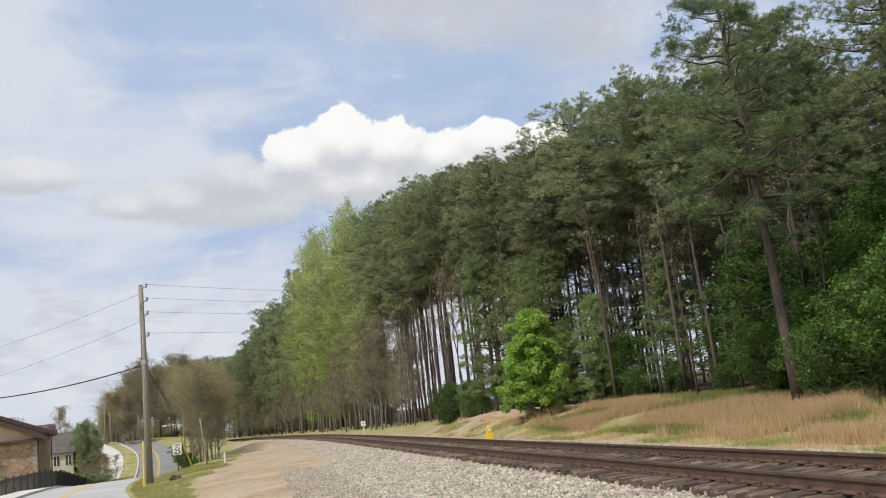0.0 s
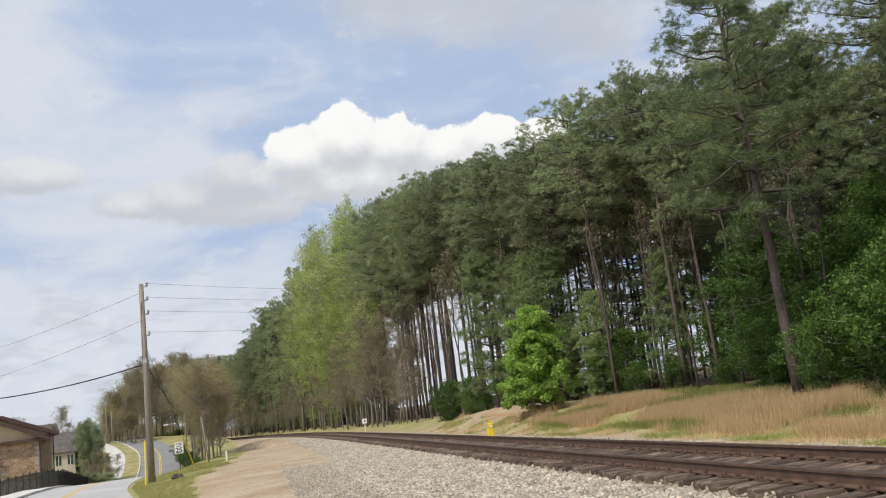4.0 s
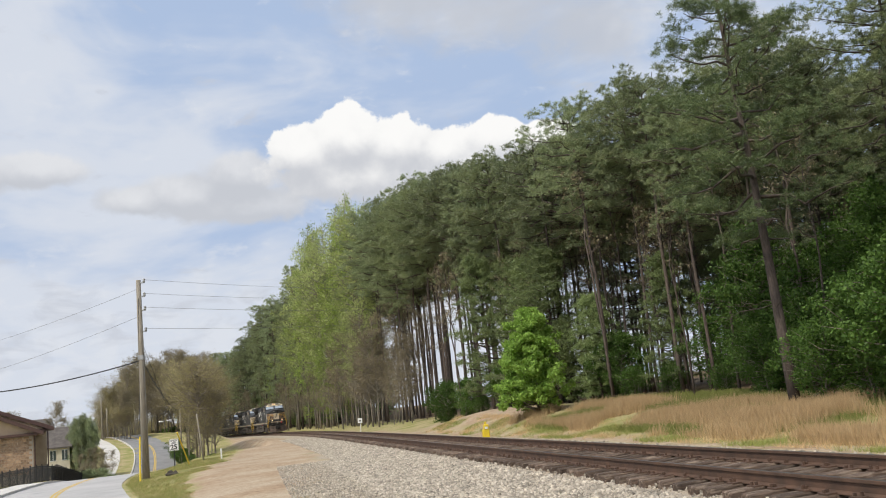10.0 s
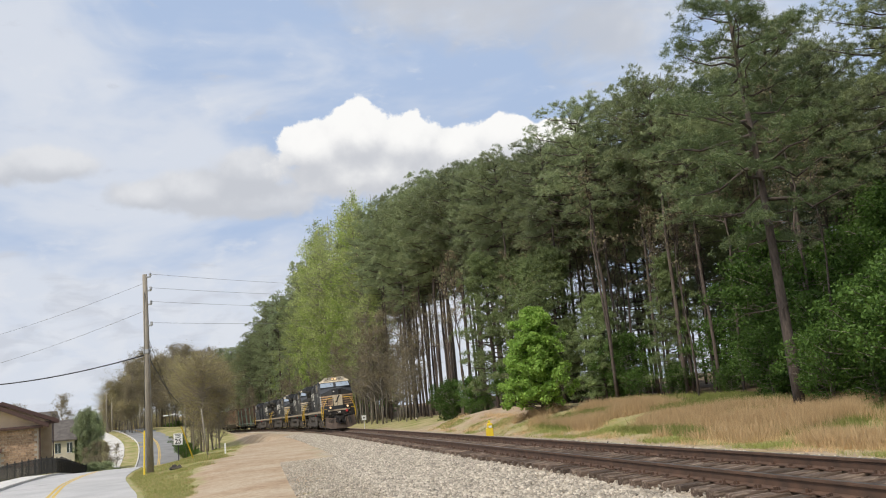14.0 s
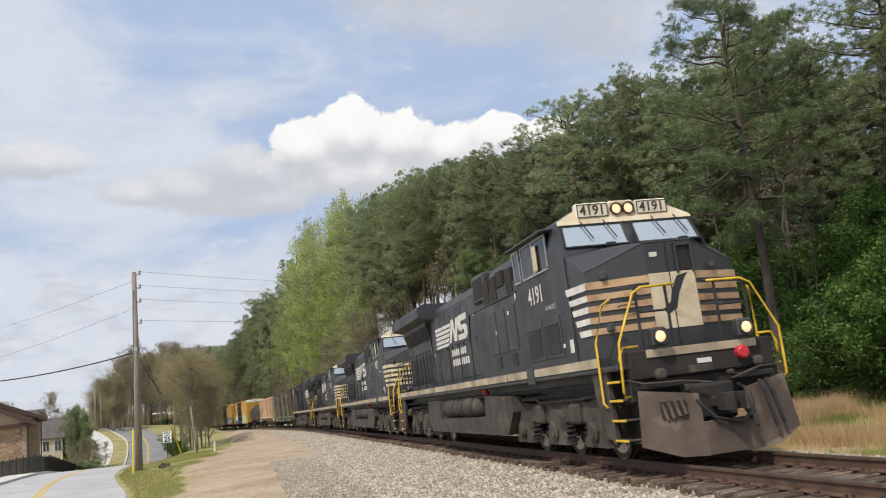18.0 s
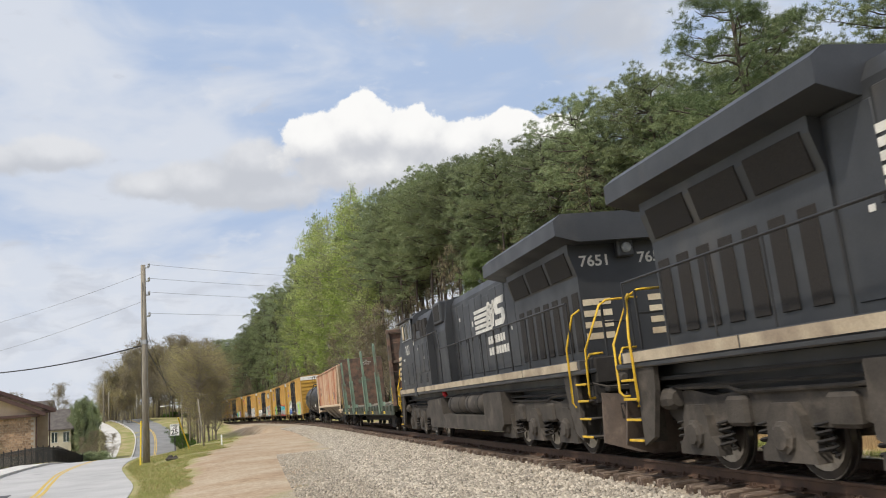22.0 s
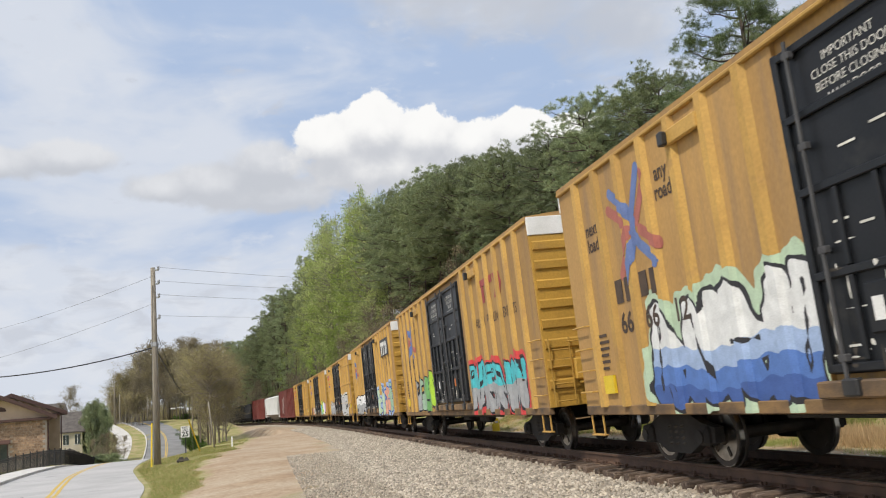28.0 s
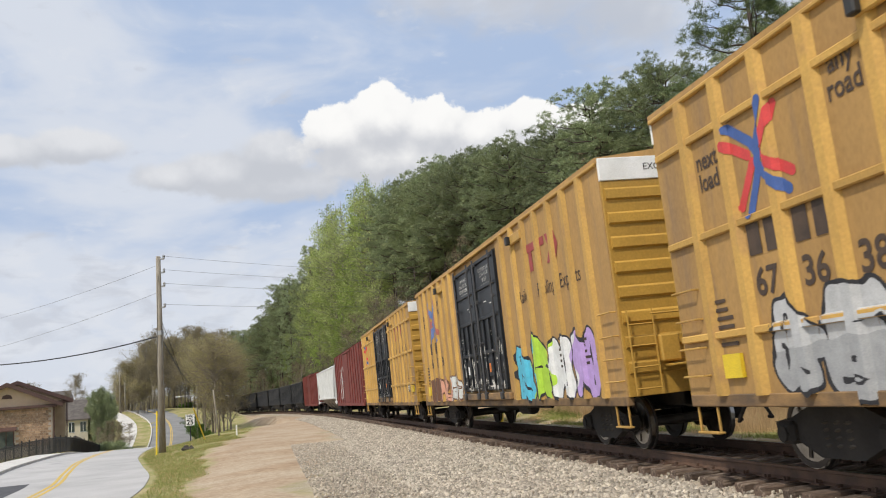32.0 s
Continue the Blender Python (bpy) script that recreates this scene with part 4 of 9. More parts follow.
    for y in (-0.78, 0.78):
        h = lathe(Sheet(), [(0, 0.095), (0.6, 0.09), (1, 0.04)], (10.7, y, 2.02), (10.75, y, 2.02), 14)
        ds = Sheet().cbox(10.5, 10.7, y - 0.14, y + 0.14, 1.86, 2.17, 0.03)
        lathe(ds, [(0, 0.12), (1, 0.12), (1, 0.097), (0, 0.097)], (10.69, y, 2.02), (10.74, y, 2.02), 16)
        dl = part("ditch_light_housing", ds, M_ENG, e)
        part("ditch_light", h, M_LAMP_ON if lit else M_LAMP_OFF, dl, "round ditch light")
    for sd in (-1, 1):
        for x0, x1 in ((6.05, 6.42), (6.6, 7.3), (7.36, 8.08)):
            w = part("side_window", Sheet().cbox(x0, x1, *sorted((sd * 1.46, sd * 1.512)), 3.66, 4.3, 0.01), M_SIDEGLASS, e, "cab side window with its dark interior painted on the pane")
            fr = Sheet()
            for a, b2, c2, d2 in ((x0 - 0.03, x1 + 0.03, 3.63, 3.665), (x0 - 0.03, x1 + 0.03, 4.29, 4.325), (x0 - 0.03, x0 + 0.01, 3.65, 4.3), (x1 - 0.01, x1 + 0.03, 3.65, 4.3)):
                fr.box(a, b2, *sorted((sd * 1.5, sd * 1.525)), c2, d2)
            part("window_frame", fr, M_ALU, w, "aluminium window frame")
        part("sunshade", Sheet().cbox(6.0, 8.3, *sorted((sd * 1.4, sd * 1.66)), 4.34, 4.38, 0.01), M_ENG, e)
        part("mirror", Sheet().cbox(7.42, 7.62, *sorted((sd * 1.53, sd * 1.57)), 3.68, 4.2, 0.02), M_CREAM, e, "pale side mirror")
        lettering("number", number, 0.48, M_LETTER, e, on_side(7.15 * 1.0, 3.24, sd, 1.508), squeeze=0.95, thick=0.008)
        lettering("model_mark", model, 0.13, M_LETTER, e, on_side(7.95, 2.92, sd, 1.508) if sd > 0 else on_side(7.95 - 0.05, 2.92, sd, 1.508))
        # low cab flank: doors with louvres
        for x0, x1, nl in ((6.42, 7.2, louvres), (7.44, 8.22, louvres)):
            part("cabinet_door", Sheet().cbox(x0 - 0.09, x1 + 0.09, *sorted((sd * 1.48, sd * 1.52)), 1.95, 2.74, 0.01), M_ENG, e)
            lv = Sheet()
            for k in range(12 if nl else 0):
                z = 2.04 + k * 0.048
                lv.box(x0, x1, *sorted((sd * 1.518, sd * 1.548)), z, z + 0.02)
            if nl:
                part("louvre", lv, M_ENG, e, "louvred vent")
        # equipment hood behind the cab, flush with it
    a = Sheet()
    a.prism([(-1.48, 1.81), (1.48, 1.81), (1.48, 3.75), (1.2, 4.38), (0.85, 4.5), (-0.85, 4.5), (-1.2, 4.38), (-1.48, 3.75)], 3.3, 5.95, "x")
    a.prism([(-1.25, 1.81), (1.25, 1.81), (1.25, 3.5), (1.12, 4.38), (0.85, 4.5), (-0.85, 4.5), (-1.12, 4.38), (-1.25, 3.5)], 1.4, 3.3, "x")
    part("equipment_hood", a, M_ENG, e, "full-width hood behind the cab")
    for sd in (-1, 1):
        for x0, x1, z0, z1 in ((5.25, 5.7, 3.55, 4.1), (4.55, 5.0, 3.8, 4.15), (3.95, 4.45, 3.5, 4.1), (3.4, 3.85, 3.5, 4.1)):
            tilt = 0.0
            part("grille", Sheet().cbox(x0, x1, *sorted((sd * 1.4, sd * 1.5)), z0, z1, 0.01, pose(0, 0, 0) if z1 < 3.8 else Matrix.Translation((0, 0, 0))), M_GRILLE, e, "dark intake grille")
        part("blower_box", Sheet().cbox(1.7, 2.85, *sorted((sd * 1.0, sd * 1.3)), 3.75, 4.46, 0.04), M_ENG, e)
        part("grille", Sheet().cbox(1.85, 2.7, *sorted((sd * 1.28, sd * 1.312)), 3.85, 4.36, 0.01), M_GRILLE, e, "dark intake grille")
        for x0 in (3.45, 4.2, 4.95):
            part("access_door", Sheet().cbox(x0, x0 + 0.68, *sorted((sd * 1.46, sd * 1.5)), 2.3, 3.3, 0.01), M_ENG, e)
        for x0 in (3.8, 5.0):
            lv = Sheet()
            for k in range(6):
                lv.box(x0, x0 + 0.42, *sorted((sd * 1.478, sd * 1.505)), 1.96 + k * 0.05, 1.985 + k * 0.05)
            part("louvre", lv, M_ENG, e, "louvred vent")
    # engine hood with doors
    h = Sheet().prism([(-0.98, 1.81), (0.98, 1.81), (0.98, 4.2), (0.86, 4.42), (-0.86, 4.42), (-0.98, 4.2)], -5.4, 1.4, "x")
    part("engine_hood", h, M_ENG, e, "narrow engine hood with tall doors")
    for sd in (-1, 1):
        for k in range(9):
            x0 = -5.3 + k * 0.74
            dr = part("hood_door", Sheet().cbox(x0, x0 + 0.7, *sorted((sd * 0.965, sd * 1.0)), 1.95, 4.1 if k % 3 else 4.0, 0.012), M_ENG, e)
            part("seam", Sheet().box(x0 + 0.7, x0 + 0.74, *sorted((sd * 0.97, sd * 0.984)), 1.95, 4.1), M_BLACK, e)
            part("latch", Sheet().cbox(x0 + 0.6, x0 + 0.65, *sorted((sd * 1.0, sd * 1.03)), 2.9, 3.02, 0.01), M_BLACK, dr)
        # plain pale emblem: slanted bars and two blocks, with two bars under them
        lg = Sheet()
        for k in range(5):
            z0 = 3.02 + 0.145 * k
            a0, a1 = -4.6, -2.86 + 0.1 * k
            xs = (a0, a1, a1 + 0.1, a0)
            if sd > 0:
                xs = tuple(-3.0 - (q + 3.0) for q in xs)
            lg.add([(q, sd * yy, z) for yy in (1.004, 1.008) for q, z in zip(xs, (z0, z0, z0 + 0.1, z0 + 0.1))], [(0, 1, 2, 3), (7, 6, 5, 4), (0, 4, 5, 1), (1, 5, 6, 2), (2, 6, 7, 3), (3, 7, 4, 0)])
        parts("emblem_bar", lg, M_LETTER, e)
        bl = Sheet()
        mir = (lambda q: -2.66 + (q + 3.42) * 1.22) if sd < 0 else (lambda q: -6.0 - q)
        for poly in ([(-3.42, 3.1), (-3.22, 3.1), (-2.98, 3.5), (-2.9, 3.1), (-2.62, 3.1), (-2.4, 3.78), (-2.6, 3.78), (-2.76, 3.35), (-2.86, 3.78), (-3.1, 3.78)],
                     [(-2.5, 3.08), (-1.75, 3.08), (-1.55, 3.2), (-1.55, 3.42), (-1.68, 3.5), (-2.12, 3.5), (-2.12, 3.62), (-1.58, 3.62), (-1.52, 3.8), (-2.3, 3.8), (-2.46, 3.66), (-2.44, 3.45), (-2.32, 3.36), (-1.86, 3.36), (-1.86, 3.24), (-2.46, 3.24)]):
            bl.prism([(mir(x), z) for x, z in poly], *sorted((sd * 1.004, sd * 1.008)))
        parts("emblem_block", bl, M_LETTER, e)
        wd = Sheet()
        for z0, n2 in ((2.66, 7), (2.36, 8)):
            for k in range(n2):
                x0 = -2.55 + k * 0.26 if sd < 0 else -2.65 - k * 0.235 - 0.19
                wd.box(x0, x0 + 0.185, *sorted((sd * 1.004, sd * 1.008)), z0, z0 + 0.2)
        parts("painted_bar", wd, M_LETTER, e)
    part("exhaust_stack", lathe(Sheet(), [(0, 0.36), (0.8, 0.36), (0.85, 0.42), (1, 0.42), (1, 0.3), (0.5, 0.3)], (-2.6, 0, 4.38), (-2.6, 0, 4.72), 16), M_BLACK, e)
    # radiator section with overhanging wings
    r = Sheet().prism([(-1.0, 1.81), (1.0, 1.81), (1.02, 3.45), (1.15, 3.9), (1.15, 4.2), (-1.15, 4.2), (-1.15, 3.9), (-1.02, 3.45)], -9.6, -5.4, "x")
    part("radiator_body", r, M_ENG, e)
    w = Sheet().prism([(-1.52, 4.2), (-1.05, 4.06), (1.05, 4.06), (1.52, 4.2), (1.52, 4.5), (1.36, 4.62), (-1.36, 4.62), (-1.52, 4.5)], -10.0, -4.7, "x")
    part("radiator_wing", w, M_ENG, e, "overhanging radiator wing")
    for sd in (-1, 1):
        for k in range(3):
            x0 = -9.4 + k * 1.35
            part("screen", Sheet().cbox(x0, x0 + 1.15, -0.02, 0.02, -0.24, 0.24, 0.01, pose(0, sd * 1.1, 3.72, sd * -14)), M_GRILLE, e, "dark radiator screen")
        for k in range(7):
            x0 = -9.5 + k * 0.58
            part("screen", Sheet().cbox(x0, x0 + 0.34, *sorted((sd * 1.0, sd * 1.03)), 2.0, 3.15, 0.01), M_GRILLE, e, "narrow dark vent")
    # rear end: plate with the number, lights, stripes
    for y in (-0.62, 0.62):
        lettering("number", number, 0.3, M_LETTER, e, pose(-9.612, y, 3.72, 90, 0, -90), squeeze=1.1, thick=0.006)
    part("rear_light_box", Sheet().cbox(-9.78, -9.6, -0.17, 0.17, 3.75, 4.35, 0.03), M_ENG, e)
    for z in (3.92, 4.18):
        part("headlight", lathe(Sheet(), [(0, 0.1), (0.8, 0.1), (1, 0.08)], (-9.76, 0, z), (-9.84, 0, z), 12), M_LAMP_OFF, e, "round headlight")
    rs = Sheet()
    for k in range(4):
        rs.box(-9.612, -9.6, -0.98, -0.4, 2.2 + 0.22 * k, 2.32 + 0.22 * k)
        rs.box(-9.612, -9.6, 0.4, 0.98, 2.2 + 0.22 * k, 2.32 + 0.22 * k)
    parts("rear_stripe", rs, M_CREAM, e)
    # underside
    t = Sheet().prism([(-4.6, 0.45), (3.9, 0.45), (4.5, 1.0), (4.5, 1.42), (-4.9, 1.42), (-4.9, 0.75)], -1.1, 1.1)
    for sd in (-1, 1):
        t.prism([(-4.6, 0.42), (3.9, 0.42), (4.5, 0.95), (4.45, 1.3), (2.2, 1.36), (2.1, 0.85), (-4.85, 0.8)], *sorted((sd * 1.1, sd * 1.47)))
        t.prism([(-4.85, 0.6), (-4.5, 0.44), (-3.1, 0.44), (-3.1, 1.3), (-3.25, 1.38), (-4.85, 1.38)], *sorted((sd * 1.1, sd * 1.475)))
    part("fuel_tank", t, M_GRIME, e, "dusty fuel tank")
    for sd in (-1, 1):
        for x0 in (-2.95, -0.75):
            rr = lathe(Sheet(), [(0, 0.1), (0.02, 0.22), (0.07, 0.29), (0.93, 0.29), (0.98, 0.22), (1, 0.1)], (x0, sd * 1.2, 1.12), (x0 + 2.0, sd * 1.2, 1.12), 28)
            part("air_reservoir", rr, M_GRIME, e, "cylindrical air reservoir", smooth=True)
            part("reservoir_strap", lathe(Sheet(), [(0, 0.29), (0, 0.302), (1, 0.302), (1, 0.29)], (x0 + 0.4, sd * 1.2, 1.12), (x0 + 0.46, sd * 1.2, 1.12), 24), M_GRIME_DARK, e)
            part("reservoir_strap", lathe(Sheet(), [(0, 0.29), (0, 0.302), (1, 0.302), (1, 0.29)], (x0 + 1.54, sd * 1.2, 1.12), (x0 + 1.6, sd * 1.2, 1.12), 24), M_GRIME_DARK, e)
        part("red_cap", lathe(Sheet(), [(0, 0.06), (0.6, 0.08), (1, 0.03)], (2.0, sd * 1.3, 1.4), (2.0, sd * 1.42, 1.55), 8), M_RED, e, "red filler cap")
        pipes = Sheet()
        pipes.tube([(-10, sd * 1.3, 1.35), (-3, sd * 1.32, 1.38), (4, sd * 1.32, 1.36), (9, sd * 1.3, 1.35)], 0.035, 6)
        pipes.tube([(-9.5, sd * 1.2, 1.22), (9.2, sd * 1.2, 1.22)], 0.03, 6)
        parts("pipe", pipes, M_GRIME_DARK, e)
    for x in (-6.6, 6.6):
        loco_truck(e, x)
    # ends: plow, steps, handrails
    for fx in (1, -1):
        p = Sheet()
        m = Matrix.Identity(4) if fx > 0 else pose(0, 0, 0, 0, 0, 180)
        wing = [(10.96, 0.42, 1.06), (10.72, 1.3, 1.2), (10.78, 1.4, 0.34), (10.98, 0.85, 0.13), (11.02, 0.42, 0.1)]
        for sd in (-1, 1):
            v = [(x, y * sd, z) for x, y, z in wing] + [(x - 0.05, y * sd, z) for x, y, z in wing]
            p.add(v, [(0, 1, 2, 3, 4), (9, 8, 7, 6, 5)] + [(i, (i + 1) % 5, (i + 1) % 5 + 5, i + 5) for i in range(5)], m)
        p.cbox(10.97, 11.02, -0.42, 0.42, 0.1, 0.62, 0.01, m)
        plow = part("snow_plow", p, M_PLOW, e, "dusty rust-brown plow with a notch for the coupler")
        slot = Sheet()
        mb = m @ Matrix.Translation((10.885, -0.84, 0.86)) @ Matrix.Rotation(radians(-15.2), 4, "Z") @ Matrix.Rotation(radians(-4), 4, "Y")
        slot.box(0.0, 0.02, -0.2, 0.2, -0.13, 0.13, mb)
        part("plow_slot", slot, M_GRILLE, plow, "dark slot")
        bars = Sheet()
        for k in range(4):
            bars.box(0.015, 0.035, -0.15 + 0.1 * k - 0.02, -0.15 + 0.1 * k + 0.02, -0.13, 0.13, mb @ Matrix.Rotation(radians(12), 4, "X"))
        parts("slot_bar", bars, M_PLOW, plow)
        bm_ = Sheet().cbox(10.3, 10.56, -1.3, 1.3, 1.36, 1.84, 0.03, m)
        bm_.cbox(10.1, 10.7, -0.4, 0.4, 0.62, 1.2, 0.05, m).cbox(10.2, 10.5, -1.35, 1.35, 1.0, 1.36, 0.03, m)
        bm_.cbox(10.45, 10.72, -1.15, -0.5, 1.2, 1.3, 0.02, m).cbox(10.45, 10.72, 0.5, 1.15, 1.2, 1.3, 0.02, m)
        parts("buffer_beam", bm_, M_GRIME_DARK, e)
        fit = Sheet()
        for y, z, r in ((-0.82, 1.42, 0.1), (0.95, 1.45, 0.09), (-0.45, 1.15, 0.07), (0.42, 1.32, 0.05)):
            lathe(fit, [(0, r), (0.7, r), (1, r * 0.6)], m @ Vector((10.56, y, z)), m @ Vector((10.68, y, z)), 10)
        fit.cbox(10.56, 10.66, -0.3, 0.1, 1.38, 1.5, 0.01, m)
        parts("fitting", fit, M_GRIME, e)
        lever = Sheet()
        lever.tube([m @ Vector(q) for q in ((10.6, -1.4, 1.38), (10.75, -1.2, 1.3), (10.8, -0.5, 1.27), (10.85, -0.1, 1.2))], 0.018, 5)
        lever.tube([m @ Vector(q) for q in ((10.6, 1.4, 1.36), (10.72, 0.9, 1.36), (10.8, 0.3, 1.22))], 0.018, 5)
        parts("uncoupling_lever", lever, M_GRIME, e)
        hs = Sheet()
        for row in (((10.6, -0.5, 1.1), (10.95, -0.46, 0.95), (11.08, -0.25, 0.66), (11.12, 0.15, 0.55), (11.1, 0.42, 0.7)),
                    ((10.62, 0.5, 1.12), (10.9, 0.52, 1.0), (11.05, 0.42, 0.75), (11.08, 0.3, 0.7)),
                    ((10.9, 0.72, 1.15), (10.98, 0.73, 1.0), (11.02, 0.78, 0.6), (11.02, 0.82, 0.42)),
                    ((10.88, 0.86, 1.16), (10.96, 0.87, 1.0), (10.99, 0.93, 0.62), (11.0, 0.98, 0.44))):
            hs.tube([m @ Vector(q) for q in row], 0.03, 7)
        parts("air_hose", hs, M_BLACK, e)
        if fx > 0:
            part("hose_cap", lathe(Sheet(), [(0, 0.11), (0.8, 0.11), (1, 0.08)], (10.56, 0.68, 1.62), (10.7, 0.68, 1.62), 12), M_RED, e, "round red cap")
            part("notice", Sheet().box(10.56, 10.568, -0.12, 0.14, 1.52, 1.6), M_LETTER, e, "small white notice")
        for sd in (-1, 1):
            stp = Sheet().add([(9.88, sd * 1.42, 0.4), (10.5, sd * 1.42, 0.4), (10.5, sd * 1.42, 1.64), (9.88, sd * 1.42, 1.64), (9.88, sd * 1.1, 0.4), (10.5, sd * 1.1, 0.4), (10.5, sd * 1.1, 1.64), (9.88, sd * 1.1, 1.64)],
                              [(4, 5, 6, 7), (0, 3, 7, 4), (0, 4, 5, 1)], m)
            stp.prism([(9.6, 0.5), (9.95, 0.36), (9.95, 1.64), (9.3, 1.64), (9.35, 1.2)], *sorted((sd * 1.38, sd * 1.46)), m=m)
            ws = part("step_well", stp, M_GRIME, e, "step well")
            for z in (0.42, 0.74, 1.06, 1.36):
                part("step", Sheet().cbox(9.95, 10.45, *sorted((sd * 1.12, sd * 1.46)), z, z + 0.03, 0.008, m), M_GRIME, ws)
                part("step_edge", Sheet().cbox(9.95, 10.45, *sorted((sd * 1.46, sd * 1.485)), z - 0.005, z + 0.035, 0.006, m), M_RAILYEL, ws, "yellow step edge")
            for row in (((10.55, 0.3, 2.86), (10.56, 0.92, 2.85), (10.58, 1.08, 2.76), (10.6, 1.46, 1.98), (10.56, 1.48, 1.2), (10.5, 1.44, 1.12), (10.45, 1.25, 1.12)),
                        ((10.15, 1.3, 2.74), (10.02, 1.4, 2.66), (9.85, 1.53, 2.05), (9.82, 1.53, 1.05), (9.9, 1.5, 0.97)),
                        ((10.52, 1.1, 1.9), (10.5, 1.35, 1.9), (10.48, 1.44, 1.75), (10.5, 1.42, 1.55))):
                g = Sheet().tube([m @ Vector((x, sd * q, z)) for x, q, z in row], 0.022, 8)
                part("grab_rail", g, M_RAILYEL, e, "yellow grab rail", smooth=True)
        er = Sheet()
        for y in (-1.0, -0.45, 0.45, 1.0):
            er.tube([m @ Vector((10.5, y, 1.64)), m @ Vector((10.5, y, 2.84))], 0.028, 6)
        er.tube([m @ Vector((10.5, -1.0, 2.45)), m @ Vector((10.5, -0.45, 2.45))], 0.02, 5)
        er.tube([m @ Vector((10.5, 0.45, 2.45)), m @ Vector((10.5, 1.0, 2.45))], 0.02, 5)
        part("end_rail", er, M_BLACK, e)
        coupler(e, 10.75 * fx, 0 if fx > 0 else 180)
    for sd in (-1, 1):
        y = sd * 1.47
        rl = Sheet()
        rl.tube([(-9.95, y, 2.9), (1.55, y, 2.9), (1.75, y, 3.5), (5.9, y * 1.02, 3.52)], 0.022, 6)
        rail_ = part("handrail", rl, M_BLACK, e, "dark handrail along the walkway")
        for x in [-9.95 + 1.28 * k for k in range(10)]:
            part("stanchion", Sheet().tube([(x, y, 1.75), (x, y, 2.9)], 0.02, 5), M_BLACK, rail_)
    # small pasted notices on the doors
    rng = np.random.default_rng(int(number))
    for sd in (-1, 1):
        for x, z, yy in ((5.75, 3.35, 1.502), (5.1, 3.1, 1.502), (4.1, 2.75, 1.502), (-5.0, 2.85, 1.004), (-1.2, 3.3, 1.004), (0.3, 3.6, 1.004), (-6.6, 3.28, 1.004), (-7.8, 3.3, 1.004), (-8.9, 3.3, 1.004), (8.3, 2.1, 1.508)):
            w, h = rng.uniform(0.07, 0.12), rng.uniform(0.07, 0.16)
            x += rng.uniform(-0.1, 0.1)
            part("notice", Sheet().box(x, x + w, *sorted((sd * yy, sd * (yy + 0.004))), z, z + h), M_LETTER, e, "small white notice")
    tags = "black diesel locomotive with " + ("cream nose stripes and lit headlights" if lit else "cream nose stripes, coupled in the train" if cream_cab else "pale stripes, running long hood first")
    tagged(e, tags, "locomotive", group="locomotives")
    return e, L, 13.2


def loco_truck(e, x):
    def frame_mesh():
        sh = Sheet()
        for sd in (-1, 1):
            y0, y1 = sorted((sd * 1.0, sd * 1.16))
            sh.prism([(-3.0, 0.82), (-2.65, 0.62), (-1.5, 0.66), (-1.1, 0.8), (-0.75, 0.66), (0.75, 0.66), (1.1, 0.8), (1.5, 0.66), (2.65, 0.62), (3.0, 0.82), (2.95, 1.08), (2.3, 1.16), (1.6, 1.06), (0.9, 1.12), (-0.9, 1.12), (-1.6, 1.06), (-2.3, 1.16), (-2.95, 1.08)], y0, y1 + (0.04 if sd > 0 else 0))
            for ax in (-2.05, 0, 2.05):
                sh.prism([(ax - 0.52, 0.26), (ax + 0.52, 0.26), (ax + 0.5, 0.4), (ax + 0.36, 0.52), (ax + 0.32, 0.8), (ax + 0.2, 0.95), (ax - 0.2, 0.95), (ax - 0.32, 0.8), (ax - 0.36, 0.52), (ax - 0.5, 0.4)], *sorted((sd * 1.08, sd * 1.28)))
            for bx in (-1.02, 1.02):
                sh.cbox(bx - 0.25, bx + 0.25, *sorted((sd * 1.02, sd * 1.26)), 0.66, 1.05, 0.05)
            sh.tube([(-2.8, sd * 1.2, 1.2), (-1.2, sd * 1.2, 1.18), (-0.9, sd * 1.2, 1.1), (1.2, sd * 1.2, 1.12), (2.8, sd * 1.2, 1.2)], 0.03, 6)
        sh.cbox(-2.4, 2.4, -0.6, 0.6, 0.5, 1.0, 0.05)
        return sh.mesh("truck_frame")

    def springs():
        sh = Sheet()
        for sd in (-1, 1):
            for ax in (-2.05, 0, 2.05):
                for q in (-0.55, 0.55):
                    coil(sh, ax + q, sd * 1.14, 0.34, 0.72, 0.1)
        return sh

    def boxes():
        sh = Sheet()
        for sd in (-1, 1):
            for ax in (-2.05, 0, 2.05):
                lathe(sh, [(0, 0.2), (0.6, 0.2), (0.75, 0.16), (1, 0.14)], (ax, sd * 1.26, 0.55), (ax, sd * 1.37, 0.55), 10)
            lathe(sh, [(0, 0.12), (0.2, 0.17), (0.8, 0.17), (1, 0.12)], (-2.95, sd * 1.22, 1.05), (-2.5, sd * 1.22, 1.05), 10)
            lathe(sh, [(0, 0.12), (0.2, 0.17), (0.8, 0.17), (1, 0.12)], (2.5, sd * 1.22, 1.05), (2.95, sd * 1.22, 1.05), 10)
        return sh
    t = part("truck", shared("ltruck", frame_mesh), M_GRIME, e, "three-axle truck with dusty cast frame", at=pose(x, 0, 0))
    parts("spring", springs(), M_GRIME_DARK, t)
    parts("journal_box", boxes(), M_GRIME, t)
    for k in (-2.05, 0, 2.05):
        wheelset(t, k, 0.533)


# ---- freight cars ----
POSTS_L, POSTS_R = None, None
HW = 1.572  # half a boxcar's width


